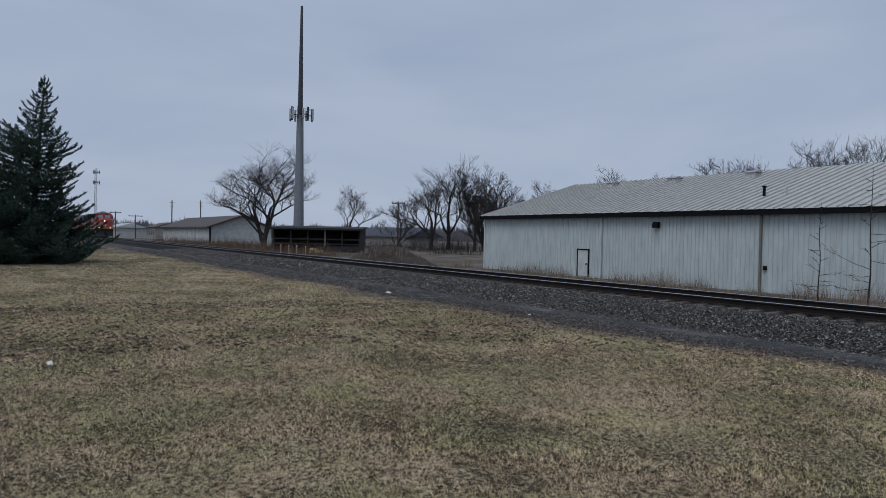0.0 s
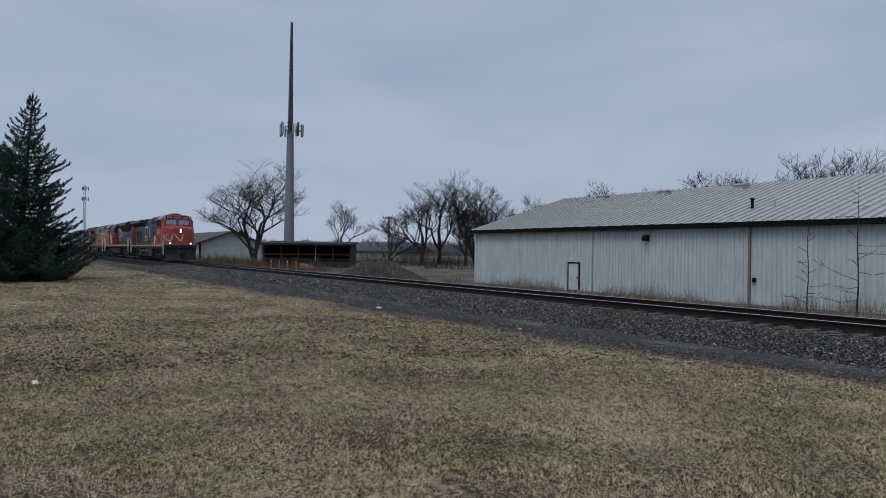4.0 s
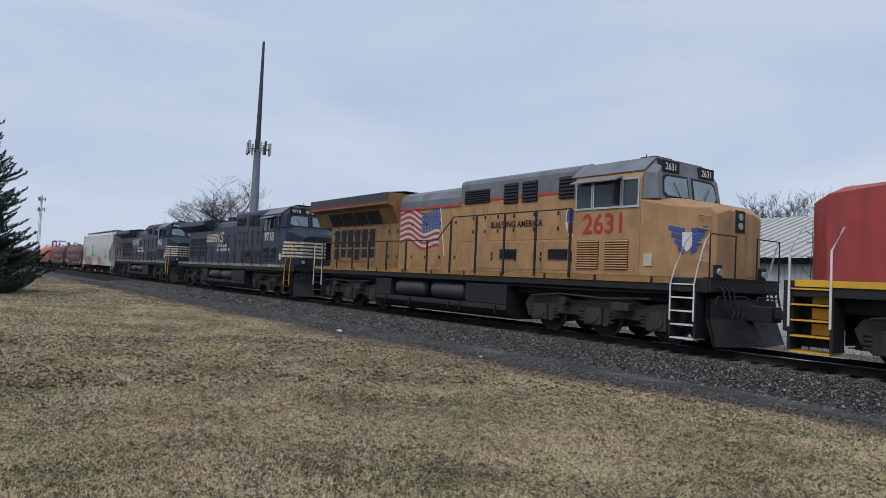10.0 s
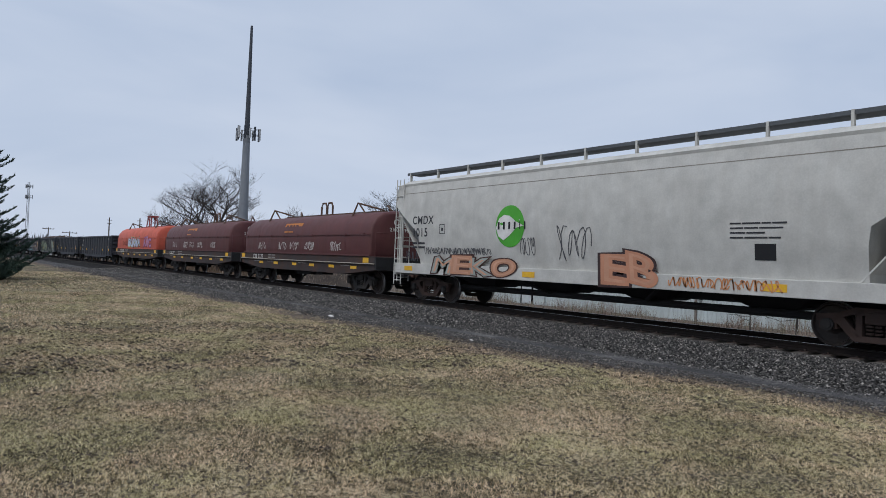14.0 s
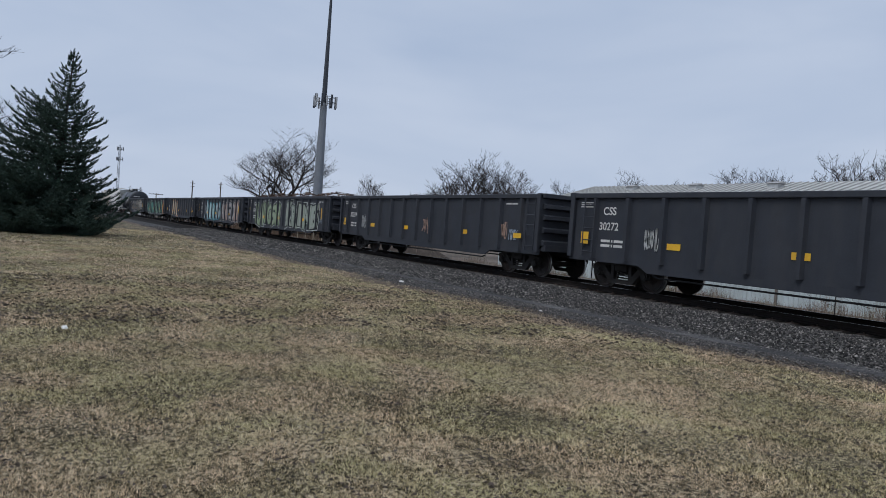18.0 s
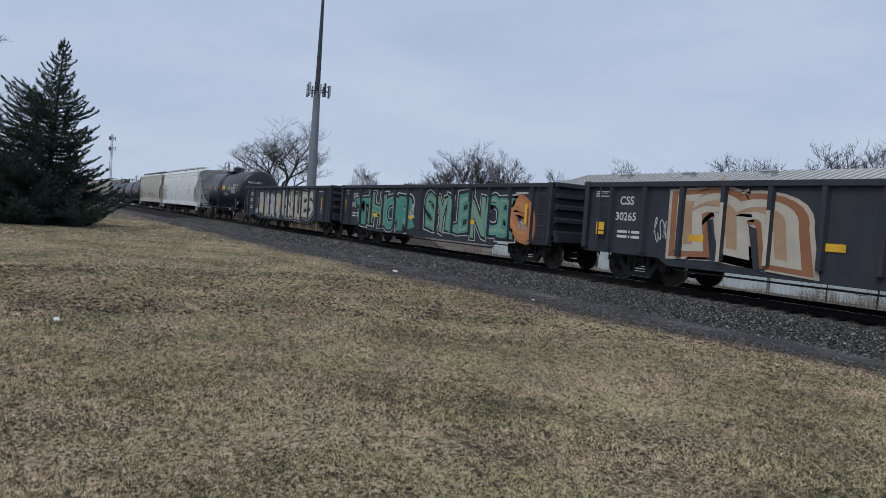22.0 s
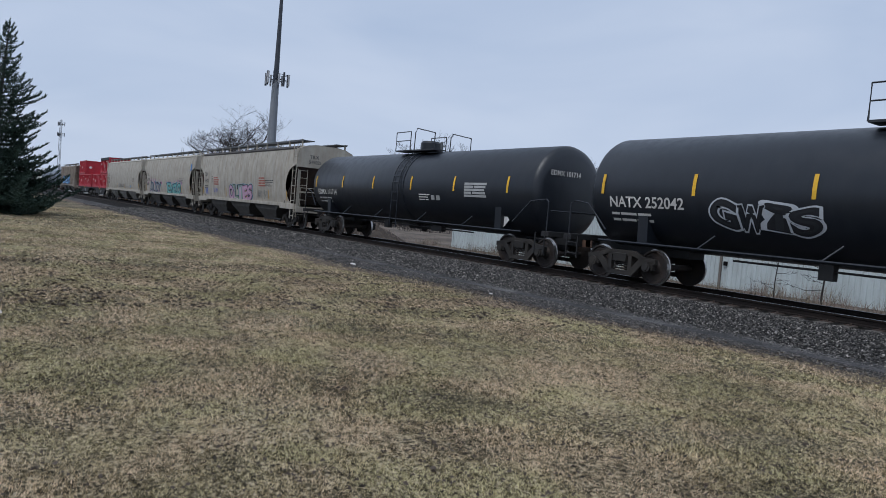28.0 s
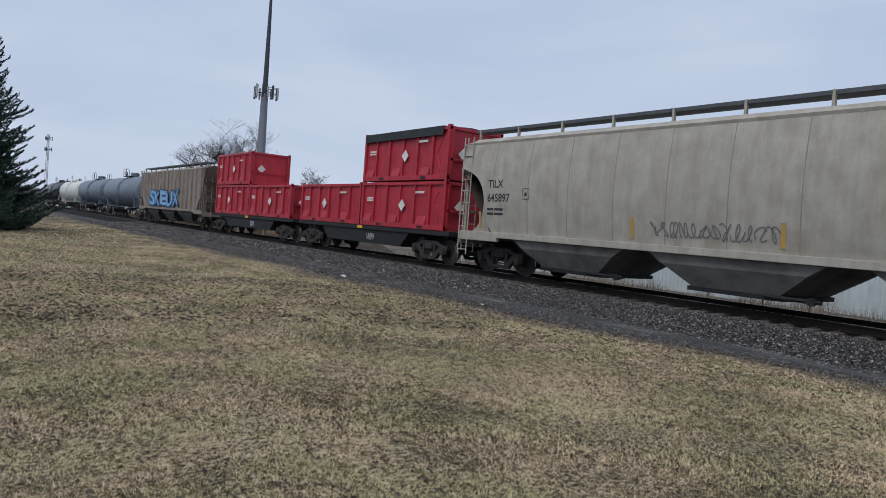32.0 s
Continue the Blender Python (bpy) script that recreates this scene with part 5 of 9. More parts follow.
def scribble(car, x0, x1, z0, z1, y, col, seed, width=0.018, name="graffiti_tag"):
    """A thin sprayed tag: loose strokes."""
    rng = random.Random(seed)
    g = Geo()
    n = max(3, int((x1 - x0) / (z1 - z0) * 1.6))
    lift = (lambda z: y(z) - 0.006) if callable(y) else y - 0.006
    for i in range(n):
        a = x0 + (x1 - x0) * (i + 0.2) / n
        f1, f2, p1, p2 = rng.choice((1, 1.5, 2)), rng.choice((1, 1.5, 2, 2.5)), rng.uniform(0, 6.3), rng.uniform(0, 6.3)
        w, m, q = (x1 - x0) / n, (z0 + z1) / 2, (z1 - z0) / 2 * rng.uniform(0.7, 1.0)
        pts = [(a + w * (0.75 * t - 0.1 + 0.3 * math.sin(6.283 * t * f1 + p1)), m + q * math.sin(6.283 * t * f2 + p2)) for t in [k / 13 for k in range(14)]]
        for (ax, az), (bx, bz) in zip(pts, pts[1:]):
            d = math.hypot(bx - ax, bz - az) + 1e-6
            nx, nz = -(bz - az) / d * width, (bx - ax) / d * width
            paint_shape(g, [(ax + nx, az + nz), (bx + nx, bz + nz), (bx - nx, bz - nz), (ax - nx, az - nz)], lift)
    part(name, g, paint("tag_%d_%d_%d" % tuple(int(c * 99) for c in col), col, 0.7), car)


def bars(car, x, z, y, widths, h, gap, material, name="stencil"):
    """Lines of small stencilling that cannot be read."""
    g = Geo()
    for i, row in enumerate(widths):
        px = x
        for w in row:
            paint_shape(g, [(px, z - i * gap), (px + w, z - i * gap), (px + w, z - i * gap + h), (px, z - i * gap + h)], y)
            px += w + h * 0.7
    part(name, g, material, car)


def patch(car, x, z, w, h, y, material, name="reflector", label=""):
    g = Geo()
    paint_shape(g, [(x, z), (x + w, z), (x + w, z + h), (x, z + h)], y)
    return part(name, g, material, car, label)


def ladder(car, x, y, z0, z1, w, rungs, material, along="x", name="ladder"):
    g = Geo()
    p = (lambda s, z: (x + s, y, z)) if along == "x" else (lambda s, z: (x, y + s, z))
    for s in (0, w):
        g.tube([p(s, z0), p(s, z1)], 0.022)
    for i in range(rungs):
        z = z0 + (z1 - z0) * (i + 0.4) / rungs
        g.tube([p(0, z), p(w, z)], 0.016, 5)
    return part(name, g, material, car)


def louvre(car, x0, x1, z0, z1, y, n, material, dark=None, name="louvre"):
    root = part(name, Geo().box(x0, x1, y, y + 0.03, z0, z1), dark or GRILLE, car)
    g = Geo()
    for i in range(n):
        z = z0 + (z1 - z0) * (i + 0.15) / n
        d = (z1 - z0) / n
        g.prism("x", [(y - 0.03, z), (y, z + d * 0.55), (y, z + d * 0.7), (y - 0.035, z + d * 0.12)], x0, x1)
    part("slat_bank", g, material, root)
    return root


def doors(car, xs, z0, z1, y, material, name="hood_door"):
    """Access doors standing a little proud, with latches."""
    for a, b in zip(xs, xs[1:]):
        d = part(name, Geo().box(a + 0.02, b - 0.02, y - 0.012, y + 0.02, z0, z1), material, car, bevel=0.006)
        for z in (z0 + 0.25, z1 - 0.4):
            part("latch", Geo().box(b - 0.12, b - 0.07, y - 0.035, y - 0.01, z, z + 0.11), GRILLE, d)


def loco_truck(car, x, s, tm=None):
    """A three-axle truck; s is the way its motors lie."""
    g = Geo()
    for y in (-1, 1):
        a, b = sorted((y * 1.0, y * 1.16))
        g.prism("y", [(-2.75, 0.72), (-2.6, 0.92), (-2.2, 1.0), (-1.3, 1.0), (-0.95, 0.9), (-0.3, 0.9), (0.1, 1.0), (1.2, 1.0), (1.5, 0.9), (2.2, 0.95), (2.6, 0.9), (2.75, 0.72), (2.62, 0.45), (2.4, 0.27), (1.62, 0.27), (1.45, 0.5), (0.55, 0.5),
                      (0.38, 0.27), (-0.38, 0.27), (-0.55, 0.5), (-1.45, 0.5), (-1.62, 0.27), (-2.4, 0.27), (-2.62, 0.45)], a, b)
        for wx in (-2.0, 0, 2.0):
            a, b = sorted((y * 1.08, y * 1.26))
            g.box(wx - 0.24, wx + 0.24, a, b - 0.06 if y > 0 else b, 0.3, 0.74)
            a, b = sorted((y * 1.2, y * 1.29))
            g.disc((wx, 0, 0.52), "y", 0.17, a, b, 16)
            for k in (-0.5, 0.5):
                for q in range(4):
                    g.disc((wx + k, y * 1.12, 0), "z", 0.1, 0.36 + q * 0.09, 0.41 + q * 0.09, 10)
        a, b = sorted((y * 1.16, y * 1.42))
        g.disc((-1.0, 0, 0.86), "y", 0.12, a, b, 12)
        g.box(0.7, 1.25, a, b - 0.05 * y if y > 0 else b, 0.72, 0.92)
        g.tube([(-2.4, y * 1.3, 0.95), (-1.2, y * 1.34, 1.05), (0.4, y * 1.34, 1.0), (1.8, y * 1.3, 1.06)], 0.03)
    # added filler block: stands for the black shade between truck and underframe
    g.box(-2.95, 2.95, -0.62, 0.62, 0.3, 1.02)
    g.box(-0.5, 0.5, -0.98, 0.98, 0.6, 1.1)
    tm = tm or TRUCKM
    me = shared("lt" + tm.name, lambda: g.mesh("truck", tm, bevel=0.012))
    t = part("truck", me, tm, car)
    t.location = (x, 0, 0)
    for dx in (-2.0, 0, 2.0):
        w = part("wheelset", shared("w_large", lambda: wheelset_mesh(0.52)), WHEELM, t)
        w.matrix_parent_inverse = Matrix.Translation((dx, 0, 0.52))
        WHEELS_LARGE.append(w)
        q = part("traction_motor", shared("tm", lambda: Geo().disc((0, 0, 0), "y", 0.36, -0.5, 0.5, 14).mesh("tm", UNDER)), UNDER, t)
        q.location = (dx + 0.42 * s, 0, 0.55)
    return t


def hood(g, x0, x1, half, z0, z1, r=0.28):
    """A long hood with a rounded roof edge."""
    prof = [(-half, z0), (-half, z1 - r), (-half + r * 0.3, z1 - r * 0.35), (-half + r, z1), (half - r, z1), (half - r * 0.3, z1 - r * 0.35), (half, z1 - r), (half, z0)]
    g.prism("x", prof, x0, x1)


def horn(car, x, z, y=0.0):
    g = Geo().box(x - 0.05, x + 0.05, y - 0.05, y + 0.05, z - 0.1, z + 0.14)
    for i, (d, q) in enumerate(((0.42, 0.2), (0.34, 0.27), (-0.34, 0.2), (0.24, 0.13), (-0.26, 0.28))):
        g.turned("x", (0, y + (i % 3 - 1) * 0.1, z + q * 0.75), [(x, 0.035), (x + d * 0.7, 0.04), (x + d, 0.085), (x + d * 1.02, 0.085)], 10)
    part("horn", g, GRILLE, car)


def handrail(car, x0, x1, z, y, step, material, floor=1.62, kink=None):
    """The walkway rail with its posts; kink: x from which it stands higher, and by how much."""
    pts = [(x0, y, z), (x1, y, z)]
    if kink:
        pts = [(x0, y, z), (kink[0], y, z), (kink[0] + 0.9, y, z + kink[1]), (x1, y, z + kink[1])]
    part("handrail", Geo().tube(pts, 0.02), material, car)
    k = int((x1 - x0) / step)
    for i in range(k + 1):
        x = x0 + (x1 - x0) * i / k
        top = z + (kink[1] * min(1, max(0, (x - kink[0]) / 0.9)) if kink else 0)
        part("rail_post", Geo().box(x - 0.04, x + 0.04, y - 0.015, y + 0.015, floor - 0.1, top), material, car)


def end_steps(car, x, s, material, treads, width=0.82):
    """The stairwell at a corner of a locomotive, both sides; s points to the near end of the car."""
    for y in (-1, 1):
        a, b = sorted((y * 1.02, y * 1.5))
        well = part("step_well", Geo().box(x - 0.03, x + 0.03, a, b, 0.25, 1.6).box(x + width - 0.03, x + width + 0.03, a, b, 0.25, 1.3).box(x, x + width, min(y * 1.0, y * 1.05), max(y * 1.0, y * 1.05), 0.3, 1.6), UNDER, car)
        for i in range(5):
            z = 0.2 + i * 0.31
            part("tread", Geo().box(x + 0.03, x + width - 0.03, a, b, z, z + 0.03), material, well)
            if i in treads:
                part("riser", Geo().box(x + 0.25, x + width - 0.08, y * 1.07 - 0.01, y * 1.07 + 0.01, z + 0.04, z + 0.26), SAFETY, well)


def noodle(car, x, z, w, h, y, material, name="road_mark", front=None):
    """The road's mark as one plain broad stroke: an open round bracket joined to a zigzag."""
    k = 0.15 * h / 0.9
    pts = [(0.42, 1), (0.12, 1), (0.06, 0.985), (0.02, 0.94), (0, 0.85), (0, 0.15), (0.02, 0.06), (0.06, 0.015), (0.12, 0), (0.34, 0), (0.4, 0.02), (0.435, 0.07), (0.45, 0.15), (0.465, 0.84), (0.485, 0.93), (0.52, 0.985), (0.565, 0.985), (0.61, 0.93), (0.64, 0.84),
           (0.8, 0.14), (0.83, 0.05), (0.87, 0.01), (0.92, 0.03), (0.95, 0.1), (0.965, 0.2), (1.0, 1.0)]
    pts = [(x + p * w, z + k / 2 + q * (h - k)) for p, q in pts]
    a, b = [], []
    for i, (px, pz) in enumerate(pts):
        ds = []
        for m, n in ((max(i - 1, 0), i), (i, min(i + 1, len(pts) - 1))):
            dx, dz = pts[n][0] - pts[m][0], pts[n][1] - pts[m][1]
            d = math.hypot(dx, dz)
            if d > 1e-6:
                ds.append((dx / d, dz / d))
        tx, tz = sum(d[0] for d in ds), sum(d[1] for d in ds)
        d = math.hypot(tx, tz)
        a.append((px - tz / d * k / 2, pz + tx / d * k / 2))
        b.append((px + tz / d * k / 2, pz - tx / d * k / 2))
    g = Geo()
    put = front or (lambda p: (p[0], y, p[1]))
    g.add([put(p) for p in a + b], [(i, i + 1, len(a) + i + 1, len(a) + i) for i in range(len(a) - 1)])
    part(name, g, material, car, "road mark in one broad cream stroke")


def ge_loco(name, label, front, body, trim, rail, number, numcol, stripe, ledge, radiator, nosecol, lit=False, roofcol=None, low=0.0, scheme=""):
    """A six-axle road locomotive with its cab to the front; front is the coupler's place at the start."""
    L = 22.3
    car = thing(name, label, "locomotive", "train")
    CARS.append((car, front - L / 2))
    roofcol = roofcol or body
    part("underframe", Geo().box(-10.45, 9.9, -1.47, 1.47, 1.28, 1.6).box(-9.9, 9.4, -1.0, 1.0, 1.0, 1.28), UNDER, car, bevel=0.02)
    # sill stripe in lengths between the posts
    x = -10.4
    while x < 8.6:
        for y in (-1.485, 1.485):
            part("sill_stripe", Geo().box(x, min(x + 1.75, 8.7), y - 0.012, y + 0.012, 1.46, 1.6), stripe, car)
        x += 1.85
    hd = Geo()
    hood(hd, -10.0, -4.2, 0.93, 1.6, 4.25)
    rear = SOOTY if scheme == "yellow" else body
    part("radiator_hood", hd, rear, car, bevel=0.015)
    hd = Geo()
    up = 0.16 if scheme == "yellow" else 0.08 if scheme == "red" else 0.0
    hood(hd, -4.2, -0.35, 0.95, 1.6, 4.36 - low + up, 0.4)
    part("engine_hood", hd, body, car, bevel=0.015)
    hd = Geo()
    hood(hd, -0.35, 5.35, 0.97, 1.6, 4.52 + (0.13 if scheme == "black" else up * 0.8), 0.16)
    part("equipment_hood", hd, body, car, bevel=0.015)
    if scheme == "yellow":
        for x0, x1, z in ((-4.2, -0.35, 4.34), (-0.35, 5.35, 4.43)):
            g = Geo()
            hood(g, x0 + 0.01, x1 - 0.01, 0.985, z - 0.48, z + 0.25 if x0 > -1 else z + 0.19, 0.18 if x0 > -1 else 0.4)
            part("grey_roof_band", g, HARBOR, car)
            part("red_line", Geo().box(x0 + 0.01, x1 - 0.01, -0.99, -0.984, z - 0.52, z - 0.45), paint("lineRed", (0.5, 0.05, 0.04)), car)
    # lower cabinets on the near side under the cab and hood
    part("side_cabinet", Geo().box(0.6, 5.35, -1.22, 1.22, 1.6, 2.55), body, car, bevel=0.03)
    # radiator wings
    z0, z1 = (3.68 + up, 4.32 + up * 1.3) if radiator == "wide" else (3.72, 4.34)
    xa, xb = (-10.75, -4.0) if radiator == "wide" else (-11.0, -4.9)
    w = Geo()
    w.prism("x", [(-1.5, z1 - 0.02), (-1.53, z1 - 0.32), (-0.93, z0 - 0.05), (0.93, z0 - 0.05), (1.53, z1 - 0.32), (1.5, z1 - 0.02), (0.7, z1 + 0.1), (-0.7, z1 + 0.1)], xa, xb)
    if scheme == "yellow":
        xa, xb = -11.15, -4.3
        w = Geo().prism("x", [(-1.5, z1), (-1.53, z1 - 0.45), (-1.25, z1 - 0.55), (-0.93, z0 - 0.5), (0.93, z0 - 0.5), (1.25, z1 - 0.55), (1.53, z1 - 0.45), (1.5, z1), (0.7, z1 + 0.1), (-0.7, z1 + 0.1)], xa, xb)
        for y in (-1, 1):
            part("grey_wing_band", Geo().prism("x", [(y * 1.505, z1 + 0.005), (y * 1.525, z1 - 0.3), (y * 1.535, z1 - 0.3), (y * 1.515, z1 + 0.01)], xa - 0.005, xb + 0.005), mat("sooty_grey", (0.035, 0.036, 0.042), 0.6), car)
            part("red_line", Geo().box(xa, xb, y * 1.53 - 0.01, y * 1.53 + 0.01, z1 - 0.37, z1 - 0.3), paint("dullRed", (0.2, 0.035, 0.035)), car)
        part("wing_roof", Geo().prism("x", [(-1.49, z1 + 0.01), (-0.7, z1 + 0.12), (0.7, z1 + 0.12), (1.49, z1 + 0.01)], xa, xb), UNDER, car)
        for i in range(4):
            a, b = -9.85 + i * 1.12, -8.82 + i * 1.12
            za, zb = z1 - 0.62, z0 - 0.44
            part("slanted_screen", Geo().add([(a, -1.235, za), (b, -1.235, za), (b, -0.985, zb), (a, -0.985, zb), (a, -1.2, za), (b, -1.2, za), (b, -0.95, zb), (a, -0.95, zb)],
                                             [(0, 1, 2, 3), (7, 6, 5, 4), (0, 4, 5, 1), (1, 5, 6, 2), (2, 6, 7, 3), (3, 7, 4, 0)]), GRILLE, car)
    part("radiator", w, rear if scheme == "yellow" else roofcol, car, bevel=0.02)
    part("radiator_screen", Geo().box(xa + 0.6, xb - 0.5, -0.6, 0.6, z1 + 0.1, z1 + 0.14), GRILLE, car)
    # screened doors under the radiator
    for i in range(6):
        a = -9.6 + i * 0.62
        d = part("screen_door", Geo().box(a - 0.06, a + 0.5, -0.955, -0.93, 1.85, 3.28), rear, car, bevel=0.006)
        low2 = 2.02 if i % 3 else 1.92
        part("screen", Geo().box(a, a + 0.44, -0.965, -0.955, 2.45, 3.2), GRILLE, d)
        part("screen", Geo().box(a, a + 0.44, -0.965, -0.955, low2, 2.38), GRILLE, d)
        for z in (2.6, 3.0):
            part("hinge", Geo().box(a - 0.07, a - 0.03, -0.985, -0.955, z, z + 0.1), GRILLE, d)
    doors(car, [-5.6, -4.9, -4.25], 1.75, 3.4, -0.93, rear)
    doors(car, [-4.1, -3.2, -2.3, -1.4, -0.5], 1.75, 3.6, -0.95, body)
    doors(car, [-0.3, 0.5, 1.1, 1.75, 2.5, 3.4, 4.4, 5.3], 2.6, 3.7, -0.97, body)
    doors(car, [0.7, 1.8, 2.9, 4.0, 5.2], 1.7, 2.5, -1.22, body, "cabinet_door")
    # intakes high on the hood
    for a, b, q, r in ((-0.1, 1.2, 3.85, 4.3), (1.9, 2.55, 3.75, 4.38), (2.75, 3.4, 3.75, 4.38), (4.3, 5.15, 3.75, 4.38)):
        louvre(car, a, b, q, r, -1.0, 6, GRILLE, GRILLE, "intake_grille")
    for a in (2.1, 4.2):
        louvre(car, a, a + 0.75, 2.0, 2.3, -1.24, 5, UNDER if scheme != "red" else (CREAM if a < 3 else trim))
    # cab
    cab = Geo().prism("x", [(-1.5, 1.6), (-1.5, 4.0), (-1.42, 4.2), (-0.95, 4.55), (0.95, 4.55), (1.42, 4.2), (1.5, 4.0), (1.5, 1.6)], 5.37, 7.58)
    cb = part("cab", cab, nosecol, car, bevel=0.02)
    rf = Geo().prism("x", [(-1.44, 4.19), (-0.96, 4.57), (0.96, 4.57), (1.44, 4.19), (1.46, 4.22), (0.97, 4.61), (-0.97, 4.61), (-1.46, 4.22)], 5.2, 7.6)
    part("cab_roof", rf, HARBOR if scheme != "red" else mat("silver_roof", (0.32, 0.33, 0.34), 0.5), cb)
    part("roof_unit", Geo().box(5.9, 7.0, -0.5, 0.5, 4.6, 4.73), HARBOR, cb, bevel=0.03)
    for y in (-1, 1):
        for a, b in ((5.5, 6.0), (6.1, 6.95), (7.05, 7.5)):
            wi = part("cab_window", Geo().box(a, b, min(y * 1.49, y * 1.515), max(y * 1.49, y * 1.515), 3.35, 4.0), GLASS, cb)
            q0, q1 = min(y * 1.5, y * 1.53), max(y * 1.5, y * 1.53)
            part("window_frame", Geo().box(a - 0.04, b + 0.04, q0, q1, 3.3, 3.35).box(a - 0.04, b + 0.04, q0, q1, 4.0, 4.05).box(a - 0.04, a, q0, q1, 3.35, 4.0).box(b, b + 0.04, q0, q1, 3.35, 4.0), CHROME if scheme == "yellow" else UNDER, wi)
        part("sunshade", Geo().prism("x", [(y * 1.5, 4.08), (y * 1.78, 3.98), (y * 1.78, 4.0), (y * 1.5, 4.12)], 5.45, 7.0), HARBOR, cb)
        part("mirror", Geo().box(6.86, 6.92, min(y * 1.55, y * 1.72), max(y * 1.55, y * 1.72), 3.4, 3.95), UNDER, cb)
    for a in (5.55, 6.5):
        louvre(car, a, a + 0.75, 1.75, 2.5, -1.51, 12, nosecol)
    part("side_placard", Geo().box(7.75, 8.05, -1.515, -1.5, 1.85, 2.15), CREAM, cb)
    # front of the cab, windshield and nose
    def ring(x, y, zb, zt, c):
        return [(x, -y, zb), (x, -y, zt - c), (x, -y * 0.55, zt), (x, y * 0.55, zt), (x, y, zt - c), (x, y, zb)]
    drop = 0.16 if scheme == "black" else 0.0
    nose = part("nose", Geo().loft([ring(7.58, 1.5, 1.6, 3.6, 0.12), ring(8.55, 1.47, 1.6, 3.52, 0.22), ring(9.55, 1.02, 1.6, 3.36 - drop, 0.12), ring(9.72, 0.92, 1.6, 3.22 - drop, 0.12)]), nosecol, car, bevel=0.025)
    part("windshield_frame", Geo().loft([[(7.58, -1.48, 3.5), (7.58, -1.42, 4.18), (7.58, -0.95, 4.54), (7.58, 0.95, 4.54), (7.58, 1.42, 4.18), (7.58, 1.48, 3.5)],
                                         [(8.06, -1.34, 3.5), (7.93, -1.27, 4.16), (7.88, -0.92, 4.5), (7.88, 0.92, 4.5), (7.93, 1.27, 4.16), (8.06, 1.34, 3.5)]]), nosecol if scheme != "yellow" else HARBOR, cb, bevel=0.02)
    for y in (-1, 1):
        for nm, edge, k, mt in (("windshield_gasket", 0.0, 0.0, GRILLE), ("windshield", 0.055, 0.012, WINDSHIELD)):
            q = [(0.08 + edge, 3.56 + edge), (1.02 - edge, 3.56 + edge), (1.15 - edge, 3.64 + edge), (1.1 - edge, 4.06 - edge), (0.98 - edge, 4.15 - edge), (0.08 + edge, 4.17 - edge)]
            rings = [[(8.06 - (w - 3.5) * 0.197 + d, y * u, w) for u, w in q] for d in (k, k + 0.02)]
            part(nm, Geo().loft(rings), mt, cb)
        part("wiper", Geo().tube([(8.1, y * 0.5, 3.6), (8.06, y * 0.75, 3.95)], 0.012, 4), GRILLE, cb)
        nb = part("number_board", Geo().box(7.72, 7.95, y * 0.75 - 0.34, y * 0.75 + 0.34, 4.2, 4.5), GRILLE, cb, bevel=0.02)
        lettering(number, y * 0.75 - 0.24, 4.27, 7.956, 0.17, WHITE, nb, near=False)
    # headlights, in the nose
    if scheme == "black":
        part("headlight_plate", Geo().box(7.74, 7.93, -0.36, 0.36, 4.22, 4.5), UNDER, cb)
        for y in (-0.14, 0.14):
            part("headlight", Geo().disc((0, y, 4.36), "x", 0.1, 7.93, 7.97, 14), LAMP_OFF, cb)
    else:
        for z in (3.1, 2.88):
            part("headlight", Geo().disc((0, 0.0, z), "x", 0.085, 9.7, 9.76, 14), LAMP_ON if lit else LAMP_OFF, nose)
        part("headlight_plate", Geo().box(9.68, 9.73, -0.2, 0.2, 2.72, 3.25), UNDER, nose)
    part("nose_door", Geo().box(9.7, 9.735, 0.28, 0.82, 1.7, 2.95), nosecol, nose, bevel=0.01)
    for y in (-1, 1):
        dl = part("ditch_light", Geo().disc((0, y * 0.95, 1.76), "x", 0.085, 9.82, 9.9, 14), LAMP_ON if lit else LAMP_OFF, car)
    for z in (2.0, 2.4, 2.75, 3.05):
        part("grab_iron", Geo().tube([(9.3, -1.14, z), (9.34, -1.2, z + 0.02), (9.62, -1.07, z - 0.03), (9.6, -1.02, z - 0.03)], 0.016, 5), nosecol, nose)
    # platform end, plough, steps and rails
    part("front_plate", Geo().box(9.75, 10.0, -1.45, 1.45, 1.3, 1.6), UNDER, car, bevel=0.02)
    part("edge_line", Geo().box(9.75, 10.015, -1.46, 1.46, 1.6, 1.63), stripe if scheme == "red" else UNDER, car)
    for y in (-1.15, -0.95, -0.75, 0.75, 0.95, 1.15):
        part("air_hose", Geo().tube([(10.0, y, 1.42), (10.14, y, 1.36), (10.2, y + 0.05, 0.95), (10.3, y + 0.16, 0.72), (10.26, y + 0.3, 0.9)], 0.026), GRILLE, car)
    part("cut_lever", Geo().tube([(10.06, -1.4, 1.0), (10.1, -1.3, 1.2), (10.12, -0.3, 1.22), (10.3, 0.0, 1.1), (10.12, 0.3, 1.22), (10.1, 1.3, 1.2), (10.06, 1.4, 1.0)], 0.02), GRILLE, car)
    for y in (-1.3, 1.3):
        part("light_bracket", Geo().box(9.74, 9.82, y * 0.73 - 0.13, y * 0.73 + 0.13, 1.6, 1.92), UNDER, car)
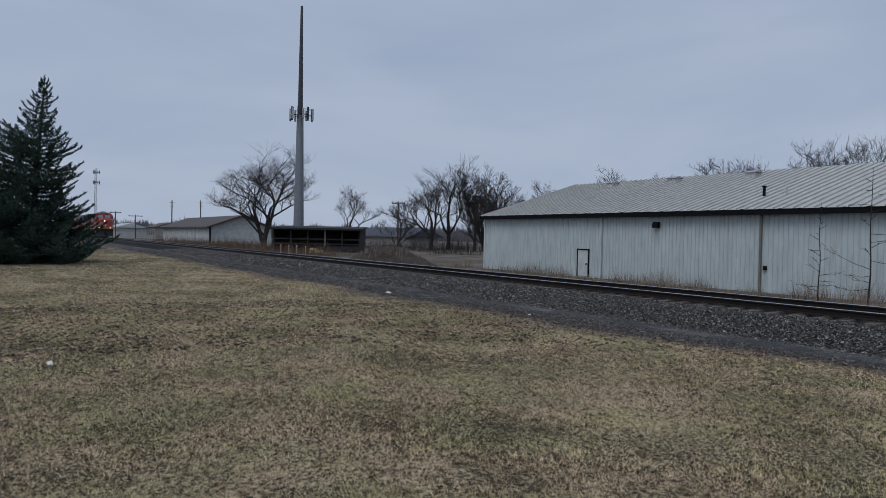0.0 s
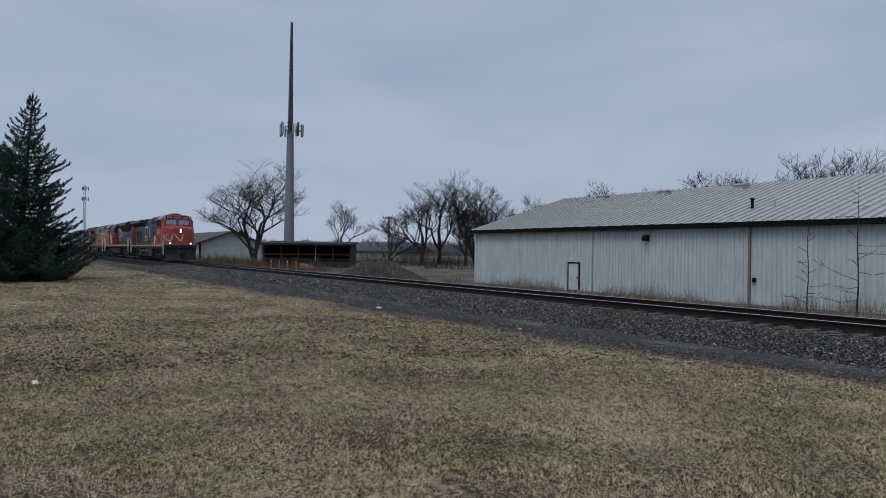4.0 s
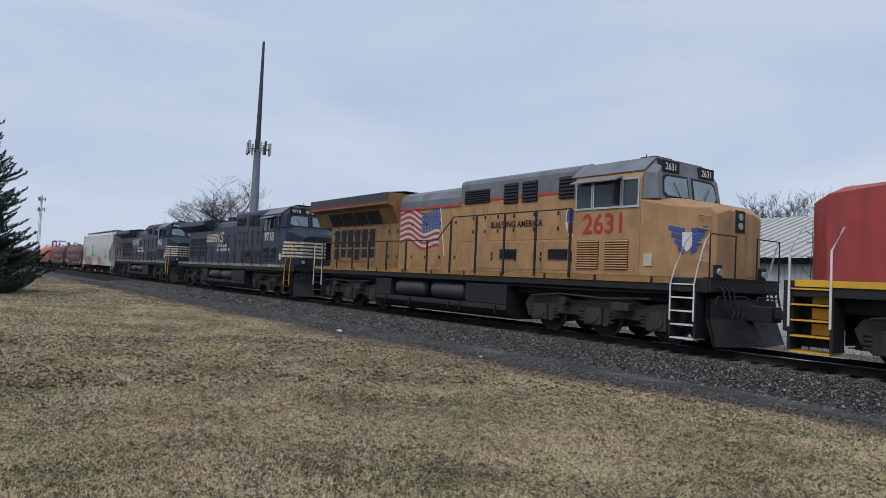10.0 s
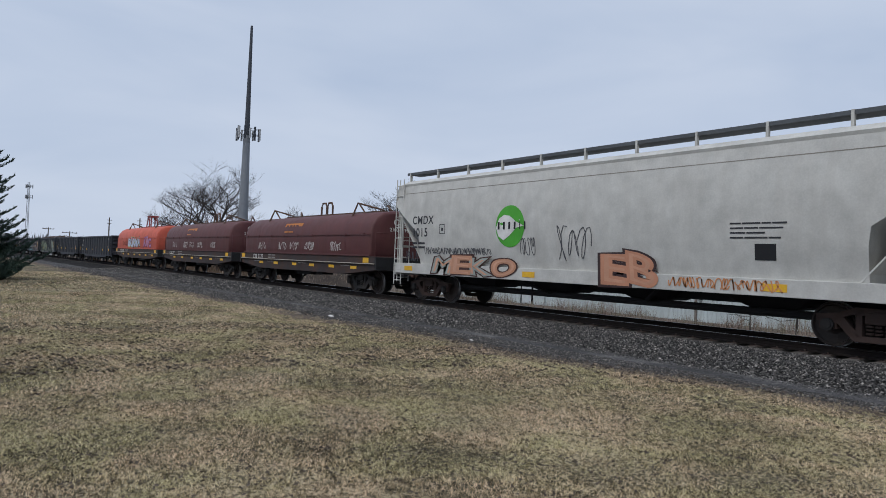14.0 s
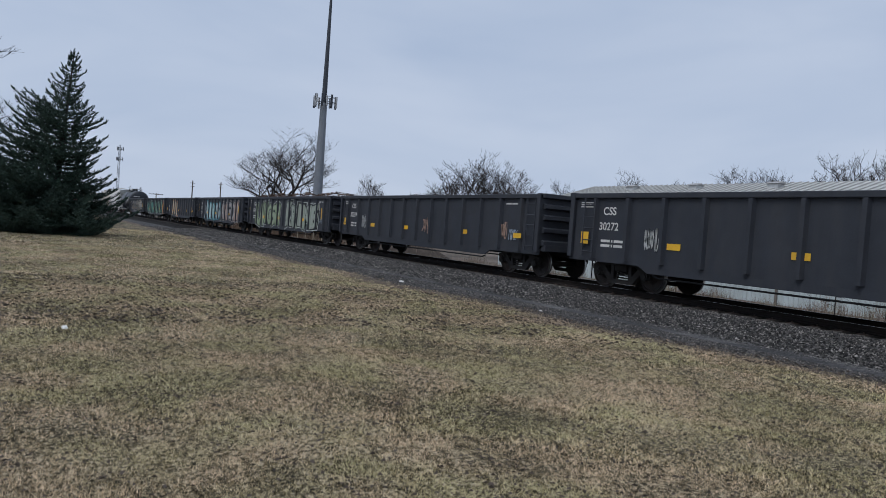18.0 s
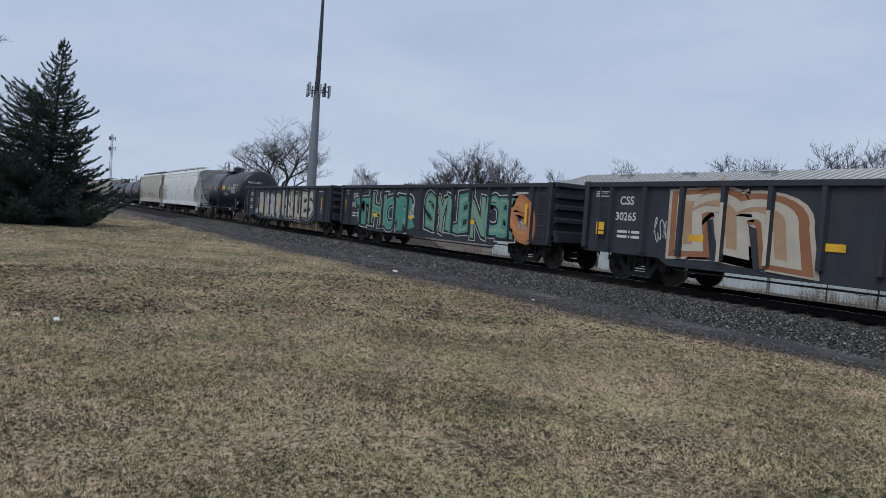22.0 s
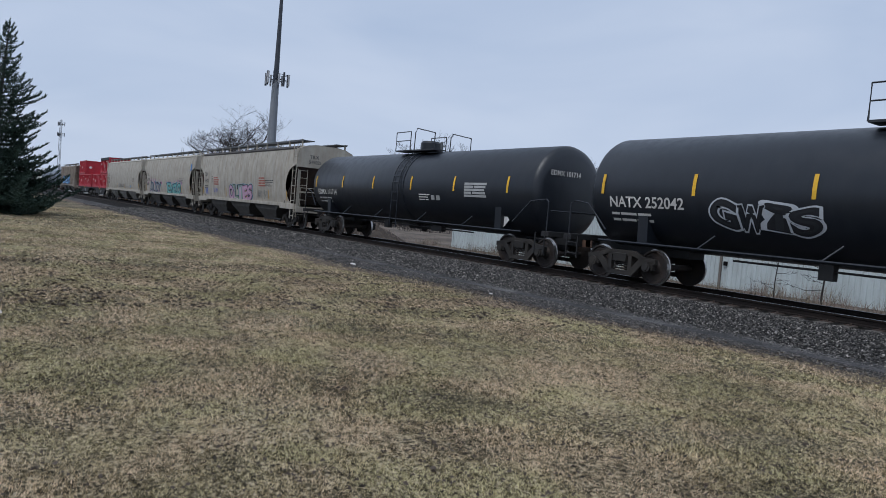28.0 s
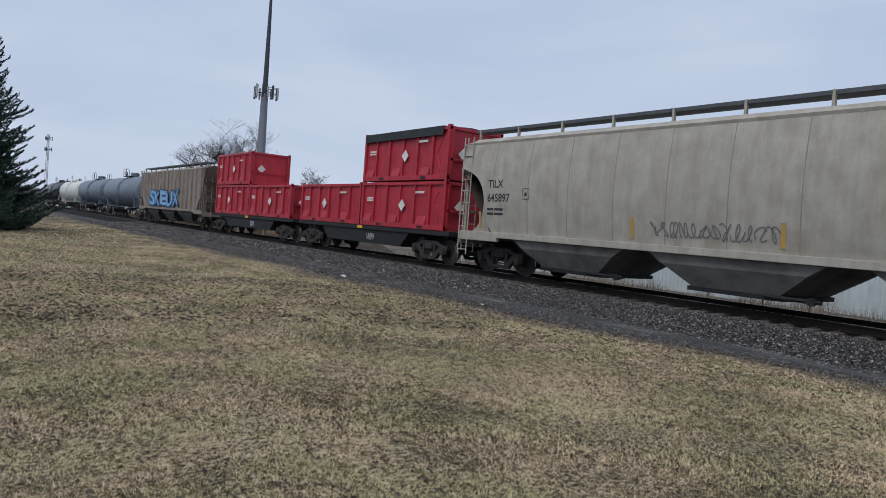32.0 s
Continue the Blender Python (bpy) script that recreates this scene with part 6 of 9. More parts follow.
    pl = Geo().loft([[(9.9, -1.35, 1.15), (10.0, 0, 1.15), (9.9, 1.35, 1.15)], [(9.95, -1.4, 0.7), (10.15, 0, 0.7), (9.95, 1.4, 0.7)], [(10.2, -1.45, 0.1), (10.6, 0, 0.1), (10.2, 1.45, 0.1)],
                     [(10.1, -1.45, 0.1), (10.5, 0, 0.1), (10.1, 1.45, 0.1)], [(9.8, -1.4, 0.7), (10.0, 0, 0.7), (9.8, 1.4, 0.7)], [(9.8, -1.35, 1.15), (9.9, 0, 1.15), (9.8, 1.35, 1.15)]], caps=False, closed=False)
    part("plough", pl, UNDER, car)
    end_steps(car, 8.72, 1, RAILW if scheme == "yellow" else LTRUCK, (1, 2, 3) if scheme == "red" else ())
    end_steps(car, -10.45, -1, LTRUCK, (2, 3) if scheme == "red" else ())
    for y in (-1.52, 1.52):
        for a, e in ((8.74, 0.62), (9.52, 0.42)):
            part("step_rail", Geo().tube([(a, y, 0.62), (a, y, 1.45), (a + e * 0.25, y, 1.85), (a + e * 0.75, y * 0.99, 2.45), (a + e, y * 0.97, 2.6)], 0.022), rail, car)
        for a in (-10.45, -9.65):
            part("step_rail", Geo().tube([(a, y, 0.75), (a, y, 2.5), (a + 0.2, y, 2.62)], 0.022), RAILB if scheme == "black" else rail, car)
        part("end_rail", Geo().tube([(9.95, y * 0.97, 1.6), (9.95, y * 0.97, 2.6), (9.95, y * 0.3, 2.6), (9.95, y * 0.3, 1.6)], 0.022), UNDER if scheme == "yellow" else nosecol if scheme == "red" else RAILB, car)
        handrail(car, -9.6, 5.3, 2.62, y, 1.25, RAILB if scheme != "yellow" else UNDER, kink=(-0.9, 0.75))
    # tank, reservoirs and trucks
    tk = Geo().prism("x", [(-1.42, 0.6), (-1.44, 0.45), (-1.3, 0.3), (-1.0, 0.18), (1.0, 0.18), (1.3, 0.3), (1.44, 0.45), (1.42, 0.6)], -5.0, 2.7)
    part("fuel_tank", tk, UNDER, car, bevel=0.03)
    part("tank_top", Geo().box(-4.9, 2.6, -0.8, 0.8, 0.6, 1.28), UNDER, car)
    for a, y in [(a, y) for a in (-4.2, -2.6, -0.2, 0.4, 2.2) for y in (-1.46, 1.46)]:
        part("tank_strap", Geo().box(a, a + 0.05, y - 0.015, y + 0.015, 0.32, 0.6), UNDER, car)
    for a, b in ((-5.0, -3.9), (0.7, 2.7)):
        part("tank_box", Geo().box(a, b, -1.43, 1.43, 0.6, 1.22), UNDER, car, bevel=0.03)
    for a in (-3.7, -1.4):
        for y in (-1.12, 1.12):
            part("air_reservoir", Geo().turned("x", (0, y * 1.02, 0.91), [(a, 0.05), (a + 0.06, 0.23), (a + 0.15, 0.29), (a + 1.75, 0.29), (a + 1.84, 0.23), (a + 1.9, 0.05)], 20), mat("reservoir_dark", (0.03, 0.031, 0.033), 0.5, dirt=GRIME, amount=0.5), car, smooth=40)
    for x, way in ((6.0, -1), (-7.55, 1)):
        loco_truck(car, x, way, {"yellow": LTRUCK, "red": UNDER}.get(scheme))
    for p in ([(-5.0, -1.38, 1.2), (-7.5, -1.38, 1.22), (-9.8, -1.36, 1.2)], [(2.7, -1.38, 1.22), (5.8, -1.38, 1.2), (8.6, -1.38, 1.24)]):
        part("brake_pipe", Geo().tube(p, 0.03), UNDER, car)
    part("draft_pocket", Geo().box(9.1, 10.9, -0.22, 0.22, 0.68, 1.02), UNDER, car, bevel=0.02)
    coupler(car, 11.1, 1, UNDER)
    coupler(car, -11.1, -1, UNDER)
    # roof
    part("exhaust", Geo().box(-3.4, -2.3, -0.45, 0.45, 4.3 - low, (4.5 if scheme != "black" else 4.66) - low), GRATE if scheme == "red" else UNDER, car, bevel=0.03)
    if scheme != "yellow":
        horn(car, -1.2, 4.5 - low)
    part("antenna", Geo().box(6.6, 7.1, -0.35, 0.35, 4.73, 4.78).tube([(6.3, 0.3, 4.7), (6.3, 0.3, 5.0)], 0.012), GRILLE, car)
    return car


def reshape_end(car, edge, move):
    """Draws one end of a locomotive in or out: move gives the new x of what lies past the edge; the trucks and couplers stay."""
    for ob in car.children_recursive:
        if ob.name.startswith(("coupler", "truck", "wheelset", "traction")) and edge > 0 or ob.location.length > 0.01:
            continue
        for v in ob.data.vertices:
            if (v.co.x > edge) if edge > 0 else (v.co.x < edge):
                v.co.x = move(v.co.x)


def build_locomotives():
    silver = mat("number_white", (0.62, 0.6, 0.56), 0.6, dirt=(0.3, 0.27, 0.24), amount=0.4)
    # leader: red cab, black hood, cream slash
    c = ge_loco("locomotive", "black and red diesel road locomotive with lit headlights", -139.9, BLACK, RED, RAILW, "2266", WHITE, STRIPE, 0, "wide", RED, lit=True, scheme="red")
    noodle(c, -4.0, 2.39, 2.75, 1.32, -0.972, CREAM)

    def wrap(p):
        """A place along the slanted side and the front of the nose."""
        line = [(8.55, -1.49), (9.56, -1.045), (9.74, -0.945), (9.745, 0.95)]
        s = p[0]
        for (ax, ay), (bx, by) in zip(line, line[1:]):
            d = math.hypot(bx - ax, by - ay)
            if s <= d or by > 0:
                return (ax + (bx - ax) * s / d + 0.006, ay + (by - ay) * s / d - 0.006, p[1])
            s -= d
    noodle(c, 0.62, 1.98, 1.85, 0.72, 0, CREAM, front=wrap)
    bars(c, -4.05, 2.08, -0.972, [[0.21, 0.21, 0.21, 0.04, 0.16, 0.16, 0.04, 0.16, 0.16]], 0.13, 0.3, silver)
    g = Geo()
    paint_shape(g, [(1.8, 1.62), (3.25, 1.62), (3.95, 2.54), (2.65, 2.54)], -1.24)
    paint_shape(g, [(2.7, 2.6), (3.9, 2.6), (5.3, 3.95), (4.05, 3.95)], -0.995)
    part("cream_slash", g, CREAM, c)
    g = Geo()
    paint_shape(g, [(3.95, 2.58), (5.36, 2.58), (5.36, 3.9)], -0.997)
    paint_shape(g, [(3.25, 1.62), (5.34, 1.62), (5.34, 2.54), (3.95, 2.54)], -1.242)
    part("red_field", g, RED, c)
    lettering("2266", 5.72, 2.72, -1.512, 0.42, silver, c, "road_number")
    shorten = lambda x: 7.6 + (x - 7.6) * 0.8
    reshape_end(c, 7.6, shorten)
    # second: black, running cab last
    L = 22.7
    car = thing("locomotive", "black and red diesel locomotive running cab last", "locomotive", "train")
    CARS.append((car, -162.2 - L / 2))
    part("underframe", Geo().box(-10.6, 10.6, -1.47, 1.47, 1.3, 1.62).box(-9.9, 9.9, -1.0, 1.0, 1.0, 1.3), UNDER, car, bevel=0.02)
    x = -10.5
    while x < 10.3:
        for y in (-1.485, 1.485):
            part("sill_stripe", Geo().box(x, min(x + 1.5, 10.5), y - 0.012, y + 0.012, 1.5, 1.64), STRIPE, car)
        x += 1.58
    nose = part("nose", Geo().loft([[(-10.4, -1.0, 1.62), (-10.4, -1.0, 3.2), (-10.4, -0.6, 3.34), (-10.4, 0.6, 3.34), (-10.4, 1.0, 3.2), (-10.4, 1.0, 1.62)],
                                    [(-9.9, -1.5, 1.62), (-9.9, -1.5, 3.3), (-9.9, -0.8, 3.52), (-9.9, 0.8, 3.52), (-9.9, 1.5, 3.3), (-9.9, 1.5, 1.62)],
                                    [(-9.2, -1.5, 1.62), (-9.2, -1.5, 3.45), (-9.2, -0.8, 3.6), (-9.2, 0.8, 3.6), (-9.2, 1.5, 3.45), (-9.2, 1.5, 1.62)]]), RED, car, bevel=0.02)
    cb = part("cab", Geo().prism("x", [(-1.5, 1.62), (-1.5, 4.1), (-1.1, 4.48), (1.1, 4.48), (1.5, 4.1), (1.5, 1.62)], -9.3, -6.7), RED, car, bevel=0.02)
    part("cab_roof", Geo().prism("x", [(-1.53, 4.08), (-1.12, 4.5), (1.12, 4.5), (1.53, 4.08), (1.56, 4.12), (1.13, 4.55), (-1.13, 4.55), (-1.56, 4.12)], -9.5, -7.4), mat("silver_roof", (0.32, 0.33, 0.34), 0.5), cb)
    for a, b in ((-9.2, -8.75), (-8.65, -8.05), (-7.95, -7.6), (-7.35, -6.85)):
        wi = part("cab_window", Geo().box(a, b, -1.515, -1.49, 3.45, 4.0), GLASS, cb)
        part("window_frame", Geo().box(a - 0.03, b + 0.03, -1.53, -1.5, 3.41, 3.45).box(a - 0.03, b + 0.03, -1.53, -1.5, 4.0, 4.04).box(a - 0.03, a, -1.53, -1.5, 3.45, 4.0).box(b, b + 0.03, -1.53, -1.5, 3.45, 4.0), UNDER, wi)
    h1 = Geo().prism("x", [(-1.38, 1.62), (-1.38, 3.9), (-1.0, 4.5), (1.0, 4.5), (1.38, 3.9), (1.38, 1.62)], -6.7, -2.6)
    part("blower_hood", h1, BLACK, car, bevel=0.02)
    hd = Geo()
    hood(hd, -2.6, 10.3, 0.95, 1.62, 4.2, 0.4)
    part("long_hood", hd, BLACK, car, bevel=0.015)
    part("dynamic_housing", Geo().prism("x", [(-0.9, 4.0), (-0.75, 4.55), (0.75, 4.55), (0.9, 4.0)], -3.1, -0.3), BLACK, car, bevel=0.03)
    part("radiator", Geo().prism("x", [(-1.5, 4.4), (-1.52, 4.08), (-0.95, 3.3), (0.95, 3.3), (1.52, 4.08), (1.5, 4.4), (0.8, 4.6), (-0.8, 4.6)], 2.2, 8.1), BLACK, car, bevel=0.02)
    part("radiator_edge", Geo().box(2.25, 8.0, -1.51, -1.3, 4.4, 4.44), mat("silver_roof", (0.32, 0.33, 0.34), 0.5), car)
    for a in (3.4, 6.6):
        part("radiator_fan", Geo().disc((a, 0, 0), "z", 0.62, 4.6, 4.7, 24), GRILLE, car)
    g = Geo()
    paint_shape(g, [(-6.65, 3.0), (-5.2, 1.72), (-4.0, 1.72), (-5.6, 3.25), (-6.65, 3.25)], -1.39)
    part("cream_slash", g, CREAM, car)
    g = Geo()
    paint_shape(g, [(-6.69, 1.66), (-5.25, 1.66), (-6.69, 3.1)], -1.393)
    part("red_field", g, RED, car)
    part("red_panel", Geo().box(-3.15, -2.55, -1.4, 1.4, 1.62, 3.3), RED, car)
    louvre(car, -4.7, -3.4, 1.75, 3.15, -1.4, 14, BLACK, GRILLE)
    louvre(car, -4.6, -3.5, 3.4, 3.95, -1.35, 5, GRILLE, GRILLE, "intake_grille")
    louvre(car, 5.9, 7.0, 1.85, 3.1, -0.97, 15, BLACK, GRILLE)
    louvre(car, 8.4, 9.8, 1.85, 3.2, -0.97, 8, BLACK, GRILLE)
    louvre(car, -8.6, -8.1, 1.95, 2.3, -1.515, 5, RED)
    doors(car, [-2.5, -1.6, -0.8, 0.0, 0.8, 1.6, 2.4, 3.3, 4.2, 5.1, 5.85], 1.75, 3.3, -0.95, BLACK)
    doors(car, [-9.15, -8.0, -6.8], 1.75, 3.25, -1.5, RED, "cab_door")
    noodle(car, -1.25, 2.56, 3.1, 1.2, -0.972, CREAM)
    bars(car, -1.2, 2.2, -0.972, [[0.24, 0.24, 0.24, 0.05, 0.18, 0.18, 0.05, 0.18, 0.18]], 0.15, 0.3, silver)
    bars(car, 2.6, 3.15, -0.985, [[0.3, 0.5, 0.35, 0.35, 0.45]], 0.05, 0.3, silver)
    lettering("8942", -8.85, 2.85, -1.516, 0.36, silver, car, "road_number")
    part("horn_bracket", Geo().box(-0.12, 0.0, -0.06, 0.06, 4.15, 4.5), GRILLE, car)
    horn(car, -0.06, 4.55)
    part("fuel_tank", Geo().prism("x", [(-1.2, 1.2), (-1.45, 1.05), (-1.42, 0.55), (-1.0, 0.2), (1.0, 0.2), (1.42, 0.55), (1.45, 1.05), (1.2, 1.2)], -4.9, 2.9), UNDER, car, bevel=0.03)
    loco_truck(car, 6.9, -1)
    loco_truck(car, -7.4, 1)
    part("end_wall", Geo().box(10.28, 10.32, -0.95, 0.95, 1.62, 4.0), RED, car)
    part("end_stripe", Geo().box(10.32, 10.33, -0.9, -0.5, 2.0, 3.8), RED, car)
    end_steps(car, 9.75, 1, STRIPE, (1, 2, 3))
    end_steps(car, -10.6, -1, STRIPE, (1, 2, 3))
    for y in (-1.5, 1.5):
        handrail(car, -2.4, 9.7, 2.75, y, 1.58, RAILB)
        for a in (-10.6, -9.8, 9.75, 10.5):
            part("step_rail", Geo().tube([(a, y * 1.01, 0.7), (a, y * 1.01, 2.2), (a + 0.22 * (1 if a > 0 else -1) * -1, y, 2.65)], 0.024), RAILW, car)
    for a in (-10.75, 10.55):
        part("end_plate", Geo().box(a, a + 0.2, -1.45, 1.45, 0.6, 1.62), UNDER, car, bevel=0.02)
    coupler(car, 11.3, 1, UNDER)
    coupler(car, -11.3, -1, UNDER)
    reshape_end(car, -9.5, lambda x: x - 0.62)
    # third: yellow with grey roof
    c = ge_loco("locomotive", "weathered yellow and grey diesel locomotive with painted flag", -184.9, YELLOW, YELLOW, RAILW, "2631", WHITE, DULLSILL, 0, "wide", YELLOW, scheme="yellow")
    lettering("2631", 5.72, 2.68, -1.513, 0.52, paint("numRed", (0.42, 0.035, 0.03)), c, "road_number")
    fl = [Geo(), Geo(), Geo()]
    def wave(x):
        return 0.12 * math.sin(x * 3.3 + 0.6) - 0.12 * (x + 1.9)
    for i in range(13):
        for k in range(18):
            a, b = -4.15 + k * 0.145, -4.15 + (k + 1) * 0.145
            if i > 5 and a > -2.75:
                continue
            za, zb = 2.35 + i * 0.105, 2.35 + (i + 1) * 0.105
            paint_shape(fl[i % 2], [(a, za + wave(a)), (b, za + wave(b)), (b, zb + wave(b)), (a, zb + wave(a))], -0.966)
    for k in range(8):
        a, b = -2.7 + k * 0.145, -2.7 + (k + 1) * 0.145
        paint_shape(fl[2], [(a, 2.98 + wave(a)), (b, 2.98 + wave(b)), (b, 3.71 + wave(b)), (a, 3.71 + wave(a))], -0.967)
    root = part("flag", fl[0], paint("flagRed", (0.36, 0.04, 0.04)), c, "faded striped flag painted on the hood")
    part("flag_pale_band", fl[1], paint("flagWhite", (0.55, 0.5, 0.45)), root)
    part("flag_field", fl[2], paint("flagBlue", (0.06, 0.1, 0.2)), root)
    st = Geo()
    for i in range(5):
        for k in range(6):
            x, z = -2.62 + k * 0.19, 3.06 + i * 0.14
            paint_shape(st, [(x - 0.02, z + wave(x) - 0.02), (x + 0.02, z + wave(x) - 0.02), (x, z + wave(x) + 0.03)], -0.969)
    part("flag_star_field", st, WHITE, root)
    part("flag_pole", Geo().tube([(-1.55, -0.972, 3.85), (-1.2, -0.972, 2.1)], 0.018, 5), RAILW, root)
    lettering("BUILDING AMERICA", 1.3, 3.0, -1.0, 0.2, GRILLE, c, "slogan", stretch=0.95)
    def crest(x, z, w, h, y):
        a, b, d = Geo(), Geo(), Geo()
        paint_shape(a, [(x - w / 2, z + h), (x - w / 2 - 0.04, z + h * 0.5), (x - w * 0.4, z + h * 0.12), (x, z), (x + w * 0.4, z + h * 0.12), (x + w / 2 + 0.04, z + h * 0.5), (x + w / 2, z + h)], y)
        paint_shape(b, [(x - w / 2 + 0.03, z + h * 0.97), (x - w / 2, z + h * 0.56), (x + w / 2, z + h * 0.56), (x + w / 2 - 0.03, z + h * 0.97)], y - 0.003)
        for i in range(4):
            q = x - w * 0.36 + i * w * 0.24
            paint_shape(d, [(q - w * 0.05, z + h * 0.15), (q + w * 0.05, z + h * 0.15), (q + w * 0.05, z + h * 0.54), (q - w * 0.05, z + h * 0.54)], y - 0.003)
        r = part("crest", a, WHITE, c, "striped shield crest")
        part("crest_field", b, paint("crestBlue", (0.03, 0.08, 0.3)), r)
        part("crest_band", d, paint("flagRed", (0.36, 0.04, 0.04)), r)
    crest(4.95, 2.62, 0.62, 0.82, -1.0)
    # winged crest on the slanted nose side
    for i in range(4):
        for s in (-1, 1):
            a0, a1 = 0.16, 0.95 - 0.16 * i
            za = 2.62 - i * 0.16
            def q(u):
                x = 9.05 + s * u * 0.5
                return (x, -1.245 - 0.45 * (9.05 - x), 0)
            pa, pb = q(a0), q(a1)
            part("wing_feather", Geo().add([(pa[0], pa[1] - 0.02, za), (pb[0], pb[1] - 0.02, za + 0.1), (pb[0], pb[1] - 0.02, za + 0.2), (pa[0], pa[1] - 0.02, za + 0.13)], [(0, 1, 2, 3)]), paint("crestBlue", (0.03, 0.08, 0.3)), c)
    part("shield_mark", Geo().add([(8.92, -1.335, 2.66), (9.16, -1.225, 2.66), (9.16, -1.225, 2.34), (9.04, -1.28, 2.2), (8.92, -1.335, 2.34)], [(0, 1, 2, 3, 4)]), WHITE, c)
    reshape_end(c, 7.6, shorten)
    # fourth and fifth: black with pale stripes
    for front, num, seed in ((-207.2, "9718", 1), (-229.5, "4408", 2)):
        c = ge_loco("locomotive", "faded black diesel locomotive with pale nose stripes", front, NSBLACK, NSBLACK, RAILY, num, WHITE,
                    mat("pale_sill", (0.3, 0.28, 0.25), 0.7, dirt=(0.14, 0.08, 0.05), amount=0.9), 0, "narrow", NSBLACK, low=0.12, scheme="black")
        lettering(num, 5.65, 2.82, -1.514, 0.46, silver, c, "road_number")
        g = Geo()
        for i in range(6):
            z = 2.95 + i * 0.09
            paint_shape(g, [(-6.0 + i * 0.03, z), (-4.12 + i * 0.05, z), (-4.1 + i * 0.05, z + 0.06), (-5.98 + i * 0.03, z + 0.06)], -0.972)
        for run in (((-3.95, 2.93), (-3.72, 3.5), (-3.45, 2.96), (-3.22, 3.5)), ((-2.5, 3.42), (-2.62, 3.5), (-2.95, 3.46), (-2.98, 3.3), (-2.66, 3.14), (-2.72, 2.99), (-2.9, 2.95), (-3.12, 2.99))):
            for (ax, az), (bx, bz) in zip(run, run[1:]):
                d = math.hypot(bx - ax, bz - az)
                nx, nz = -(bz - az) / d * 0.075, (bx - ax) / d * 0.075
                ex, ez = (bx - ax) / d * 0.04, (bz - az) / d * 0.04
                paint_shape(g, [(ax + nx - ex, az + nz - ez), (bx + nx + ex, bz + nz + ez), (bx - nx + ex, bz - nz + ez), (ax - nx - ex, az - nz - ez)], -0.974)
        part("emblem", g, CREAM, c, "cream striped emblem")
        bars(c, -3.7, 2.6, -0.972, [[0.24] * 6, [0.24] * 7], 0.17, 0.26, silver)
        # stripes that wrap round the nose
        for i in range(5):
            z = 1.98 + i * 0.17
            q = Geo()
            a = 8.1 + (4 - i) * -0.06 + 0.25
            q.add([(a, -1.5, z), (8.56, -1.485, z), (9.56, -1.035, z), (9.735, -0.93, z), (9.735, 0.93, z), (a, -1.5, z + 0.1), (8.56, -1.485, z + 0.1), (9.56, -1.035, z + 0.1), (9.735, -0.93, z + 0.1), (9.735, 0.93, z + 0.1)],
                  [(0, 1, 6, 5), (1, 2, 7, 6), (2, 3, 8, 7), (3, 4, 9, 8)])
            part("nose_stripe", q, CREAM, c)
        part("rust_panel", Geo().box(1.4, 5.3, -1.235, -1.22, 1.65, 2.35), mat("rusty_panel", (0.022, 0.024, 0.03), 0.7, dirt=(0.1, 0.06, 0.045), amount=0.4), c)
        reshape_end(c, 7.6, shorten)


